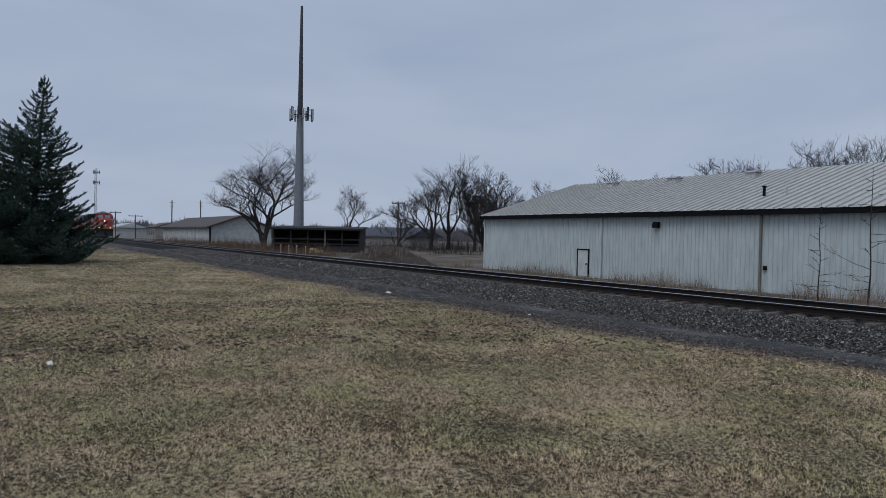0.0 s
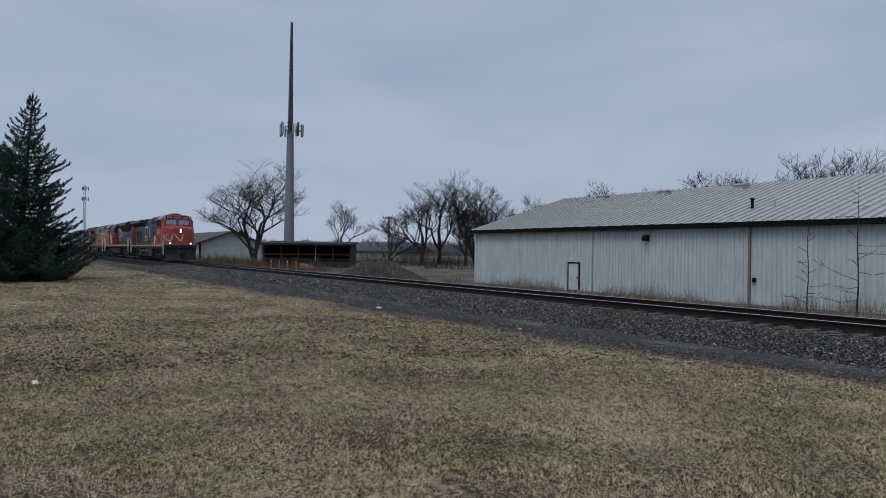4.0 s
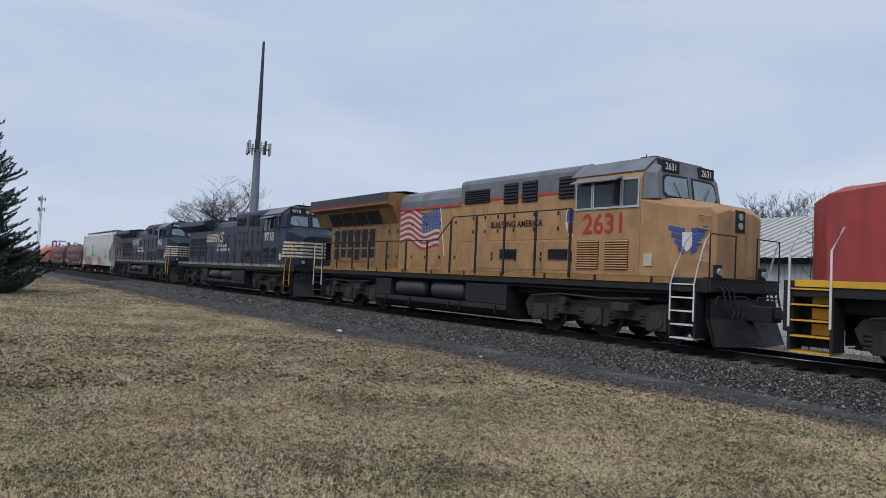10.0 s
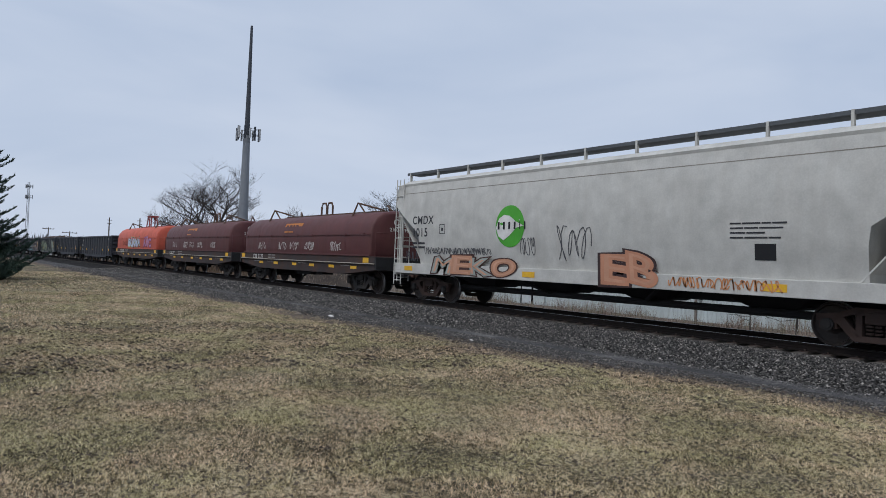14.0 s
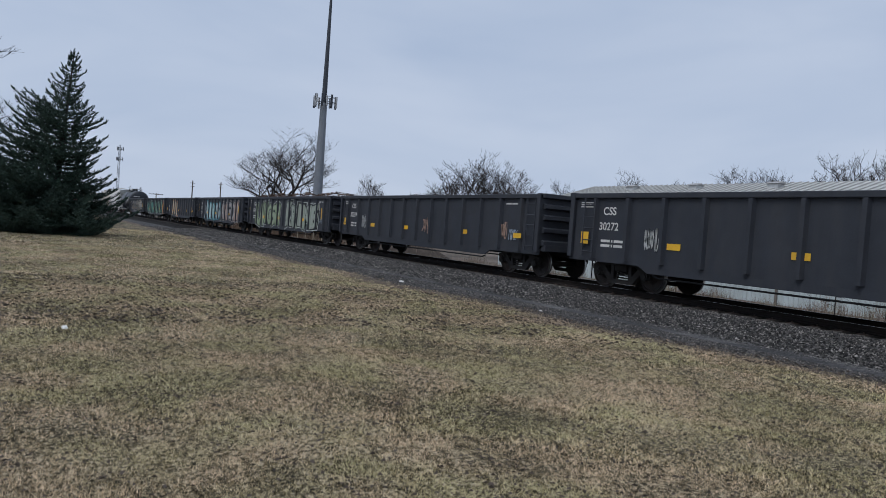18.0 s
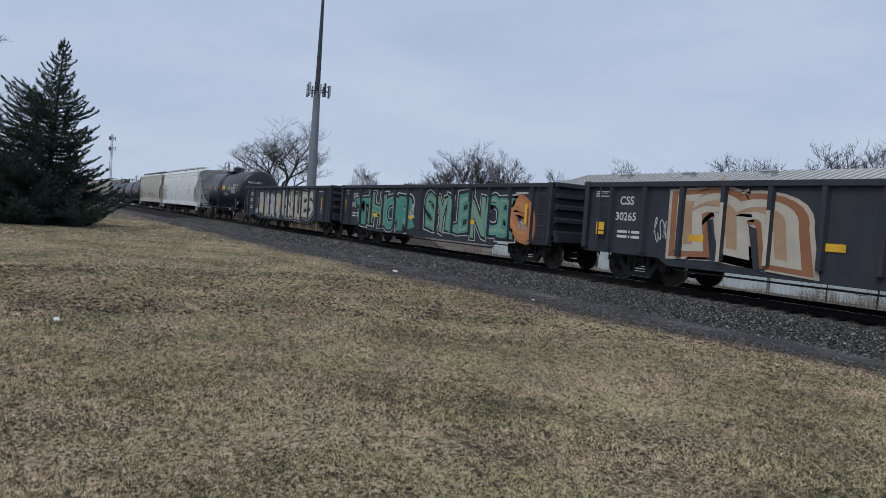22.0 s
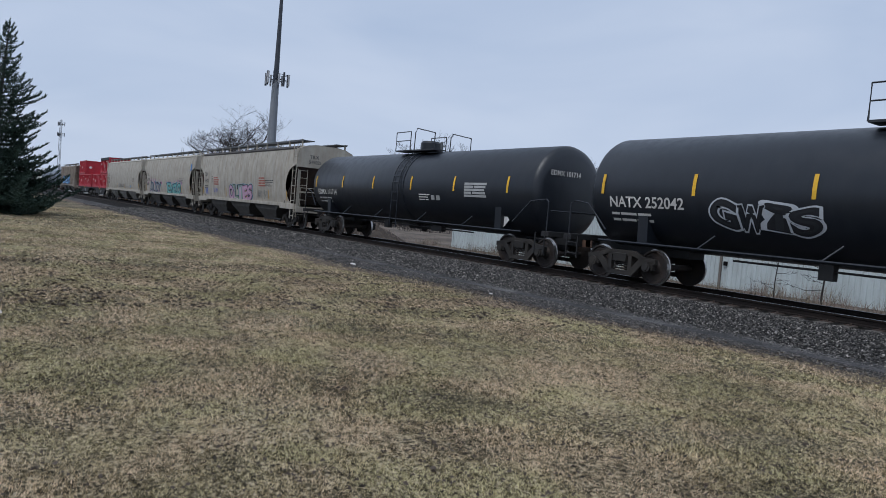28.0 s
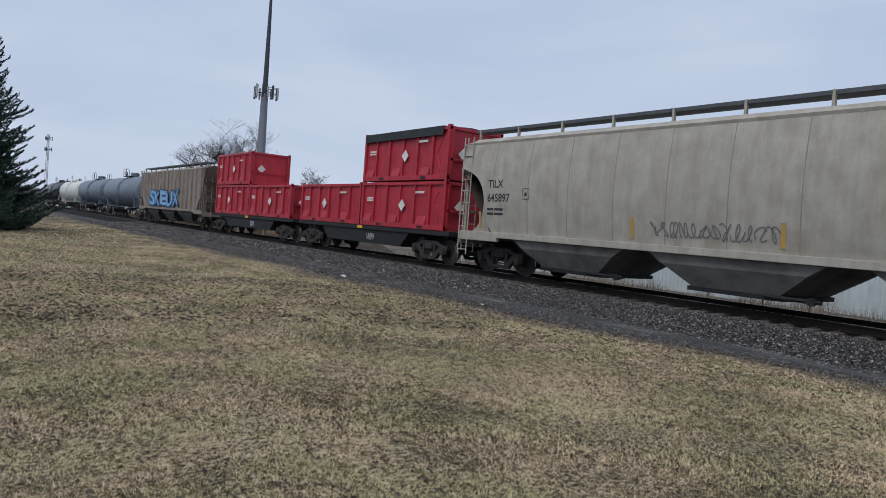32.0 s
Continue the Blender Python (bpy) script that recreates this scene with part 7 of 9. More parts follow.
# ---- freight cars ----
def gondola(front, rear, number, load, seed):
    L = front - rear
    car = thing("gondola_car", "black ribbed steel gondola car with painted graffiti" if seed else "black ribbed steel gondola car with yellow reflectors", "rail car", "train")
    CARS.append((car, (front + rear) / 2))
    h = L / 2 - 0.72
    for y in (-1, 1):
        a, b = sorted((y * 1.5, y * 1.53))
        part("side_sheet", Geo().box(-h, h, a, b, 0.72, 2.55), GONDOLA, car)
        a, b = sorted((y * 1.46, y * 1.62))
        part("top_chord", Geo().box(-h, h, a, b, 2.5, 2.64), GONDOLA, car, bevel=0.02)
        a, b = sorted((y * 1.47, y * 1.528))
        part("side_sill", Geo().prism("y", [(-h, 0.88), (-h + 2.7, 0.7), (-h + 3.0, 0.54), (h - 3.0, 0.54), (h - 2.7, 0.7), (h, 0.88), (h, 1.02), (-h, 1.02)], a, b), GONDOLA, car, bevel=0.015)
        part("train_pipe", Geo().tube([(-h + 3.1, y * 1.42, 0.5), (-h + 3.3, y * 1.42, 0.45), (h - 3.3, y * 1.42, 0.45), (h - 3.1, y * 1.42, 0.5)], 0.025), UNDER, car)
        for i in range(13):
            x = -h + 1.0 + i * (2 * h - 2.0) / 12
            a, b = sorted((y * 1.53, y * 1.63))
            part("side_post", shared("gpost%d" % y, lambda: Geo().prism("z", [(-0.09, y * 1.53), (-0.05, y * 1.63), (0.05, y * 1.63), (0.09, y * 1.53)], 0.8, 2.5).mesh("side_post", GONDOLA)), GONDOLA, car).location = (x, 0, 0)
        for e in (-h, h):
            part("corner_post", Geo().box(min(e, e - math.copysign(0.16, e)), max(e, e - math.copysign(0.16, e)), min(y * 1.5, y * 1.64), max(y * 1.5, y * 1.64), 0.8, 2.66), GONDOLA, car, bevel=0.015)
    for e in (-1, 1):
        a, b = sorted((e * (h - 0.04), e * h))
        part("end_sheet", Geo().box(a, b, -1.5, 1.5, 0.9, 2.6), GONDOLA, car)
        for z in (1.1, 1.5, 1.9, 2.25):
            a, b = sorted((e * h, e * (h + 0.13)))
            part("end_rib", Geo().prism("y", [(e * h, z - 0.1), (e * (h + 0.13), z - 0.05), (e * (h + 0.13), z + 0.05), (e * h, z + 0.1)], -1.48, 1.48), GONDOLA, car)
        a, b = sorted((e * (h - 0.05), e * (h + 0.15)))
        part("end_chord", Geo().box(a, b, -1.55, 1.55, 2.52, 2.66), GONDOLA, car, bevel=0.02)
        part("end_sill", Geo().box(min(e * h, e * (h + 0.2)), max(e * h, e * (h + 0.2)), -1.45, 1.45, 0.85, 1.05), GONDOLA, car)
        ladder(car, e * (h - 0.62), -1.64, 0.85, 2.5, 0.42, 5, GONDOLA)
    part("floor", Geo().box(-h, h, -1.5, 1.5, 0.95, 1.05), UNDER, car)
    part("centre_sill", Geo().box(-h - 0.2, h + 0.2, -0.3, 0.3, 0.68, 0.95), UNDER, car)
    part("brake_gear", Geo().disc((1.0, -0.7, 0.72), "x", 0.16, 0.6, 1.5, 12).box(-2.2, -1.2, -1.0, -0.5, 0.55, 0.85).tube([(-5, -0.6, 0.7), (5, -0.6, 0.68)], 0.03), UNDER, car)
    if load:
        rng = random.Random(seed + 5)
        g = Geo()
        for _ in range(1300):
            x, y = rng.uniform(-h + 0.5, h - 0.5), rng.uniform(-1.35, 1.35)
            z = 2.45 + load * (0.6 + 0.4 * math.sin(x * 1.7 + seed) * math.cos(x * 0.6)) * (1 - 0.5 * abs(y) / 1.4)
            s = rng.uniform(0.04, 0.13)
            p = [(x + rng.uniform(-1, 1) * s * 1.6, y + rng.uniform(-1, 1) * s * 1.6, z + rng.uniform(-1, 1) * s * 0.6) for _ in range(4)]
            g.add(p, [(0, 1, 2), (0, 2, 3), (0, 3, 1), (1, 3, 2)])
        tagged(part("scrap_load", g, SCRAP, car), kind="stuff")
        part("load_bed", Geo().box(-h + 0.1, h - 0.1, -1.45, 1.45, 1.05, 2.42), SCRAP, car)
    for x in (-h + 1.55, h - 1.75):
        freight_truck(car, math.copysign(abs(h) - 1.65, x))
    coupler(car, L / 2, 1)
    coupler(car, -L / 2, -1)
    return car, h


def coil_car(front, rear, body, number, seed):
    L = front - rear
    car = thing("coil_car", "orange coil steel car with long rounded hood" if body is ORANGE else "maroon coil steel car with rounded hood", "rail car", "train")
    CARS.append((car, (front + rear) / 2))
    h = L / 2 - 0.8
    ring = [(-1.5, 1.5), (-1.5, 2.35), (-1.42, 2.75), (-1.2, 3.05), (-0.85, 3.25), (-0.35, 3.33), (0.35, 3.33), (0.85, 3.25), (1.2, 3.05), (1.42, 2.75), (1.5, 2.35), (1.5, 1.5)]
    def lp(x, k):
        return [(x, y * k, 1.5 + (z - 1.5) * (k if k < 1 else 1)) for y, z in ring]
    part("hood", Geo().loft([lp(-h + 0.5, 0.94), lp(-h + 0.58, 0.985), lp(-h + 0.75, 1), lp(h - 0.55, 1), lp(h - 0.45, 0.985), lp(h - 0.4, 0.94)]), body, car, bevel=0.02, smooth=30)
    part("hood_rim", Geo().box(-h + 0.5, h - 0.4, -1.54, 1.54, 1.475, 1.54), body, car)
    for y in (-1.51, 1.51):
        part("hood_seam", Geo().box(-h + 0.5, h - 0.4, y - 0.02, y + 0.02, 2.32, 2.35), body, car)
        for i in range(9):
            x = -h + 1.0 + i * (2 * h - 1.9) / 8
            part("hood_clip", Geo().box(x - 0.05, x + 0.05, y - 0.035, y + 0.035, 2.29, 2.38), body, car)
    for i in range(1, 7):
        x = -h + 0.6 + i * (2 * h - 1.1) / 7
        part("hood_weld", Geo().loft([[(x - 0.012, y * 1.004, z + 0.006) for y, z in ring], [(x + 0.012, y * 1.004, z + 0.006) for y, z in ring]], caps=False, closed=False), body, car)
    part("roof_rail", Geo().box(-h * 0.62, h * 0.75, -0.12, 0.12, 3.33, 3.42), RUSTM if body is MAROON else mat("dark_red_steel", (0.2, 0.03, 0.03), 0.7), car)
    for x in (-h * 0.62, h * 0.62):
        part("stacking_bracket", Geo().tube([(x, -1.1, 3.0), (x - 0.1, -0.75, 3.72), (x + 1.1, -0.2, 3.42)], 0.045).tube([(x, -0.75, 3.7), (x + 0.4, -0.6, 3.2)], 0.035).tube([(x, 1.1, 3.0), (x - 0.1, 0.75, 3.72), (x + 1.1, 0.2, 3.42)], 0.045), RUSTM, car)
    if body is ORANGE:
        part("lifting_frame", Geo().tube([(-1.45, -0.3, 3.4), (-1.2, -0.25, 4.2)], 0.05).tube([(0.0, -0.3, 3.4), (-0.22, -0.25, 4.2)], 0.05).tube([(-1.2, 0.3, 3.4), (-0.95, 0.25, 4.2)], 0.05).tube([(-0.25, 0.3, 3.4), (-0.45, 0.25, 4.2)], 0.05).tube([(-0.55, -0.3, 3.4), (-0.75, -0.25, 4.2)], 0.045).box(-1.24, -0.16, -0.32, 0.32, 4.2, 4.34), mat("dark_red_steel", (0.2, 0.03, 0.03), 0.7), car)
    else:
        for x in (-0.3, 0.3):
            part("lifting_loop", Geo().tube([(x - 0.26, 0, 3.35), (x - 0.27, 0, 3.8), (x - 0.15, 0, 3.97), (x + 0.15, 0, 3.97), (x + 0.27, 0, 3.8), (x + 0.26, 0, 3.35)], 0.05), RUSTM, car)
    part("deck", Geo().box(-h, h, -1.5, 1.5, 1.18, 1.47), mat("dark_deck", (0.03, 0.022, 0.022), 0.75, dirt=RUST, amount=0.4), car, bevel=0.02)
    part("side_sill", Geo().prism("y", [(-h, 1.18), (-h, 0.95), (-h + 2.6, 0.72), (h - 2.6, 0.72), (h, 0.95), (h, 1.18)], -1.44, 1.44), mat("dark_deck", (0.03, 0.022, 0.022), 0.75, dirt=RUST, amount=0.4), car)
    part("deck_line", Geo().box(-h, h, -1.515, -1.505, 1.17, 1.2), paint("paleLine", (0.45, 0.4, 0.33)), car)
    part("centre_sill", Geo().box(-h - 0.3, h + 0.3, -0.32, 0.32, 0.7, 1.18), UNDER, car)
    part("brake_gear", Geo().box(-1.2, 0.6, -0.9, -0.4, 0.55, 0.9).tube([(-4, -0.6, 0.72), (4, -0.6, 0.7)], 0.03).box(1.3, 2.0, -1.1, -0.6, 0.6, 0.85), UNDER, car)
    for x in (-0.645, -0.385, -0.08, 0.18, 0.45, 0.72):
        patch(car, x * h, 0.95, 0.5, 0.12, -1.445, SAFETY)
    patch(car, -h + 0.15, 1.22, 0.45, 0.22, -1.505, SAFETY)
    patch(car, h - 0.9, 1.22, 0.45, 0.2, -1.505, SAFETY)
    for e in (-1, 1):
        part("end_sill", Geo().box(min(e * h, e * (h + 0.12)), max(e * h, e * (h + 0.12)), -1.5, 1.5, 0.95, 1.44), UNDER, car)
        part("end_rail", Geo().tube([(e * (h - 0.15), -1.4, 1.44), (e * (h - 0.15), -1.4, 2.4), (e * (h - 0.15), -0.3, 2.4), (e * (h - 0.15), -0.3, 1.44)], 0.022), body, car)
        freight_truck(car, e * (h - 1.75))
        coupler(car, e * L / 2, e)
    white = mat("stencil_white", (0.6, 0.58, 0.54), 0.65)
    if body is MAROON:
        lettering("CSS", -0.45, 2.75, h - 0.385, 0.26, white, car, "reporting_mark", near=False)
        lettering("2100-2199", -0.62, 2.5, h - 0.385, 0.15, white, car, "reporting_mark", near=False)
    else:
        lettering("CP", -0.4, 2.5, h - 0.385, 0.32, white, car, "reporting_mark", near=False)
    for x, y, z in ((-0.75, -1.447, 1.06), (-0.5, -1.447, 1.06), (0.02, -1.447, 1.06), (0.6, -1.447, 1.06)):
        bars(car, x * h, z, y, [[0.3, 0.45]], 0.025, 0.1, mat("stencil_dim", (0.25, 0.23, 0.21), 0.7))
    lettering("CSS " + number, -5.3, 1.2, -1.508, 0.22, white, car, "reporting_mark", spacing=1.15)
    bars(car, -3.3, 1.36, -1.508, [[0.35, 0.05, 0.4], [0.35, 0.05, 0.4]], 0.06, 0.12, mat("stencil_dim", (0.25, 0.23, 0.21), 0.7))
    return car, h


def hopper(front, rear, body, kind, marks, number, dark=None):
    """A covered hopper. kind: pd (smooth, white side sill), bay (curved sides, sloping bays), ribbed."""
    L = front - rear
    lab = {"pd": "pale smooth-sided covered hopper car with rooftop walkway", "bay": "grey curved-side covered hopper car with sloped bays", "ribbed": "rust-streaked ribbed covered hopper car with blue graffiti"}[kind]
    car = thing("hopper_car", lab, "rail car", "train")
    CARS.append((car, (front + rear) / 2))
    h = L / 2 - 0.75
    zt, zb = (4.08, 1.25)
    def side(z):
        if kind == "ribbed":
            return -1.48
        u = (z - (zt + zb) / 2) / ((zt - zb) / 2)
        return -(1.6 - 0.13 * u * u)
    fine = 18 if kind == "bay" else 8
    zs = [zb + (zt - zb) * i / fine for i in range(fine + 1)]
    prof = [(side(z), z) for z in zs] + [(-1.05, zt + 0.18), (-0.5, zt + 0.26), (0.5, zt + 0.26), (1.05, zt + 0.18)] + [(-side(z), z) for z in zs[::-1]]
    # slope sheets draw the body in towards its lower ends
    def loop(x, cut):
        out = []
        for y, z in prof:
            q = x
            if cut and kind == "bay":
                arc = 1 - ((z - 2.18) / 1.0) ** 2
                q = x - math.copysign(0.25 + 1.02 * math.sqrt(arc) if arc > 0 else 0, x)
            elif z < cut:
                q = x - math.copysign(min((cut - z) * 1.5, 1.6) if kind == "pd" else min((cut - z) * 0.85, 2.0), x)
            elif cut and z > cut + 0.5:
                q = x - math.copysign((z - cut - 0.5) * 0.12, x)
            out.append((q, y, z))
        return out
    cut = 3.35 if kind == "pd" else 3.15
    part("body", Geo().loft([loop(-h - 0.1, cut), loop(-h + 2.2, 0), loop(0, 0), loop(h - 2.2, 0), loop(h + 0.1, cut)], caps=kind != "bay"), body, car, smooth=35)
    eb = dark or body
    for e in (-1, 1):
        if kind == "bay":
            part("end_plate", Geo().prism("x", [(y, z) for y, z in prof if z > 3.1], e * (h + 0.05), e * (h + 0.09)), body, car)
            if e > 0 and number:
                lettering(marks, -0.9, 3.62, h + 0.096, 0.17, mat("stencil_black", (0.03, 0.03, 0.035), 0.65), car, "reporting_mark", near=False)
                lettering(number, -0.95, 3.36, h + 0.096, 0.17, mat("stencil_black", (0.03, 0.03, 0.035), 0.65), car, "reporting_mark", near=False)
        a, b = sorted((e * (h - 1.9), e * (h - 0.42)))
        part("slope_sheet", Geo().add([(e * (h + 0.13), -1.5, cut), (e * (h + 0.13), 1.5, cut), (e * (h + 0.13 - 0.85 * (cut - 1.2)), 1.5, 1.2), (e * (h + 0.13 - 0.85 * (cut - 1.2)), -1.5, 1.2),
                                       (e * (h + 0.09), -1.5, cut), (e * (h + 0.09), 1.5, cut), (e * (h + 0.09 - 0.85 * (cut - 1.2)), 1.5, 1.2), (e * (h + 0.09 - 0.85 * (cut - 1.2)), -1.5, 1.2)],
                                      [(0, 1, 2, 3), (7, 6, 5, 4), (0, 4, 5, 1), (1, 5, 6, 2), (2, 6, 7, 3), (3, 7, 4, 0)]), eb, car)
        for y in (-1.36, 1.36):
            part("end_post", Geo().box(min(e * h, e * (h - 0.1)), max(e * h, e * (h - 0.1)), y - 0.06, y + 0.06, 1.1, cut + 0.2), body, car)
        part("end_beam", Geo().tube([(e * (h - 0.05), -1.35, cut + 0.15), (e * (h - 0.4), -1.4, cut + 0.3)], 0.04).tube([(e * h, -1.35, 1.9), (e * h, 1.35, 1.9)], 0.03), body, car)
        ladder(car, e * (h - 0.2) - 0.25, -1.56, 0.5, 4.3, 0.45, 10, body)
        ladder(car, e * (h + 0.02), -1.45, 0.6, 4.3, 0.5, 10, body, along="y")
        part("end_platform", Geo().box(min(e * h, e * (h - 1.5)), max(e * h, e * (h - 1.5)), -1.45, 1.45, 1.08, 1.14), body, car)
        part("end_sill", Geo().box(min(e * h, e * (h + 0.12)), max(e * h, e * (h + 0.12)), -1.5, 1.5, 0.85, 1.14), body, car, bevel=0.01)
        part("end_rail", Geo().tube([(e * (h + 0.1), -1.3, 1.1), (e * (h + 0.1), -1.3, 2.1), (e * (h + 0.1), -0.1, 2.1), (e * (h + 0.1), -0.1, 1.1)], 0.02), body, car)
        part("brake_cylinder", Geo().disc((e * (h - 0.9), 0.3, 1.4), "x", 0.17, e * (h - 0.9) - 0.35, e * (h - 0.9) + 0.35, 12), UNDER, car)
        freight_truck(car, e * (h - 1.5), BROWNT if kind == "pd" else None)
        coupler(car, e * L / 2, e)
    for y in (-1, 1):
        a, b = sorted((y * 1.44, y * 1.57))
        if kind == "pd":
            part("side_sill", Geo().box(-h, h, a, b, 0.92, 1.28), body, car, bevel=0.015)
        else:
            part("side_sill", Geo().box(-h, h, a, b, 1.1, 1.27).box(-h, -h + 1.9, a, b, 0.98, 1.12).box(h - 1.9, h, a, b, 0.98, 1.12), body, car, bevel=0.012)
        a, b = sorted((y * 1.28, y * 1.46))
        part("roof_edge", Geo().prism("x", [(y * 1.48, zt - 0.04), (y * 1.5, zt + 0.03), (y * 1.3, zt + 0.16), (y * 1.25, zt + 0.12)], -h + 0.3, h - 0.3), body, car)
    # roof walkway on brackets
    deck = body if marks == "SHPX" else GRATE
    for y in (-1, 1):
        a, b = sorted((y * 0.62, y * 1.22))
        wk = part("running_board", Geo().box(-h + 0.1, h - 0.1, a, b, zt + 0.42, zt + 0.46), deck, car)
        n = 11
        for i in range(n):
            x = -h + 0.3 + (2 * h - 0.6) * i / (n - 1)
            part("board_bracket", Geo().box(x - 0.03, x + 0.03, min(y * 1.16, y * 1.24), max(y * 1.16, y * 1.24), zt + 0.1, zt + 0.5), body, wk)
        part("board_edge", Geo().box(-h + 0.1, h - 0.1, y * 1.22 - 0.012, y * 1.22 + 0.012, zt + 0.4, zt + 0.49), deck, wk)
    for i in range(4 if kind != "pd" else 5):
        x = -h * 0.7 + i * h * 1.4 / (3 if kind != "pd" else 4)
        part("roof_hatch", Geo().disc((x, 0, 0), "z", 0.38, zt + 0.25, zt + 0.36, 18), body, car)
    # under the body
    if kind == "bay":
        for e in (-1, 1):
            part("stub_sill", Geo().box(min(e * (h - 2.6), e * (h + 0.3)), max(e * (h - 2.6), e * (h + 0.3)), -0.3, 0.3, 0.7, 1.0), UNDER, car)
    else:
        part("centre_sill", Geo().box(-h - 0.3, h + 0.3, -0.3, 0.3, 0.7, 1.0), UNDER, car)
    if kind == "pd":
        for i in range(4):
            x = -h * 0.56 + i * h * 1.12 / 3
            part("outlet_bay", Geo().loft([[(x - 1.5, -1.3, 1.2), (x + 1.5, -1.3, 1.2), (x + 1.5, 1.3, 1.2), (x - 1.5, 1.3, 1.2)], [(x - 0.5, -0.45, 0.62), (x + 0.5, -0.45, 0.62), (x + 0.5, 0.45, 0.62), (x - 0.5, 0.45, 0.62)]]), UNDER, car)
        part("discharge_pipe", Geo().tube([(-h * 0.8, -0.55, 0.55), (h * 0.8, -0.55, 0.55)], 0.09, 8).tube([(-h * 0.3, -1.3, 1.0), (-h * 0.2, -0.7, 0.6)], 0.05).tube([(h * 0.3, -1.3, 1.0), (h * 0.2, -0.7, 0.6)], 0.05), UNDER, car)
    else:
        bays = 3
        for i in range(bays):
            x = (i - (bays - 1) / 2) * (2 * h - 4.2) / bays
            wd = (2 * h - 4.2) / bays / 2
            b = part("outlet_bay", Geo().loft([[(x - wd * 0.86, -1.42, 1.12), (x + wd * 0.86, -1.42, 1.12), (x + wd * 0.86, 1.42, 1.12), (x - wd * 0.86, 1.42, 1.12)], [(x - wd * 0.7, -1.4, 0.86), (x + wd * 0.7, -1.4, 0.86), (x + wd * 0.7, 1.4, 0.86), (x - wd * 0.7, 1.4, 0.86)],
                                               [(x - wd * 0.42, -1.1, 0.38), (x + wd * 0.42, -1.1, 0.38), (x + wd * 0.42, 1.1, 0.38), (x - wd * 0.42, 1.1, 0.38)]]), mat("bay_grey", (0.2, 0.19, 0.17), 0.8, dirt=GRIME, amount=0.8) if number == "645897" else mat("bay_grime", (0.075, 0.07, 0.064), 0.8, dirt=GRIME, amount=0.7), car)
            part("outlet_gate", Geo().box(x - wd * 0.46, x + wd * 0.46, -1.12, 1.12, 0.28, 0.38).tube([(x + wd * 0.3, -1.15, 0.36), (x + wd * 0.78, -1.15, 0.36)], 0.05).disc((x + wd * 0.7, 0, 0.36), "y", 0.09, -1.2, -1.1, 10), UNDER, b)
    if kind == "ribbed":
        for i in range(17):
            x = -h + 0.6 + (2 * h - 1.2) * i / 16
            low = 1.27 if abs(x) < h - 1.9 else 2.0
            for y in (-1, 1):
                part("side_rib", Geo().prism("z", [(x - 0.08, y * 1.48), (x - 0.05, y * 1.58), (x + 0.05, y * 1.58), (x + 0.08, y * 1.48)], low, zt), body, car)
    elif kind == "bay":
        for i in range(1, 12):
            x = -h + 2 * h * i / 12
            part("seam", Geo().loft([[(x - 0.012, side(z) - 0.004, z), (x + 0.012, side(z) - 0.004, z), (x + 0.012, side(z) + 0.01, z), (x - 0.012, side(z) + 0.01, z)] for z in zs if z > (1.2 if abs(x) < h - 2 else 2.6)]), mat("seam_dirt", (0.25, 0.23, 0.195), 0.75), car)
    else:
        part("seam", Geo().loft([[(-h + 0.5, side(3.75) - 0.003, 3.75), (-h + 0.5, side(3.75) - 0.003, 3.77)], [(h - 0.5, side(3.75) - 0.003, 3.75), (h - 0.5, side(3.75) - 0.003, 3.77)]], caps=False, closed=False), mat("seam_dirt", (0.25, 0.23, 0.195), 0.75), car)
    ink = mat("stencil_black", (0.03, 0.03, 0.035), 0.65) if marks != "SHPX" else mat("stencil_faded", (0.16, 0.18, 0.2), 0.65)
    ys = lambda z: side(z) - 0.006
    if marks:
        x = -h + (1.35 if kind == "bay" else 1.1)
        lettering(marks, x, 2.65, ys, 0.28 if kind == "pd" else 0.25, ink, car, "reporting_mark", spacing=1.15 if kind == "pd" else 1.0)
        lettering(number, x, 2.22, ys, 0.3 if kind == "pd" else 0.25, ink, car, "reporting_mark", spacing=1.15 if kind == "pd" else 1.0)
        bars(car, x, 1.95, ys, [[0.3, 0.4], [0.3, 0.4]], 0.07, 0.14, ink)
        bars(car, h - 4.2, 2.4, ys, [[0.25, 0.4, 0.2, 0.3], [0.3, 0.3, 0.5], [0.35, 0.4], [0.3, 0.5, 0.25]], 0.034, 0.1, ink)
        g = Geo()
        for q in ((0, 0, 0.3, 0.02), (0, 0.3, 0.3, 0.02), (0, 0, 0.02, 0.3), (0.28, 0, 0.02, 0.32), (0.1, 0.1, 0.1, 0.1)):
            paint_shape(g, [(x + 1.6 + q[0], 2.3 + q[1]), (x + 1.6 + q[0] + q[2], 2.3 + q[1]), (x + 1.6 + q[0] + q[2], 2.3 + q[1] + q[3]), (x + 1.6 + q[0], 2.3 + q[1] + q[3])], ys)
        part("stencil_box", g, ink, car)
    return car, h, ys


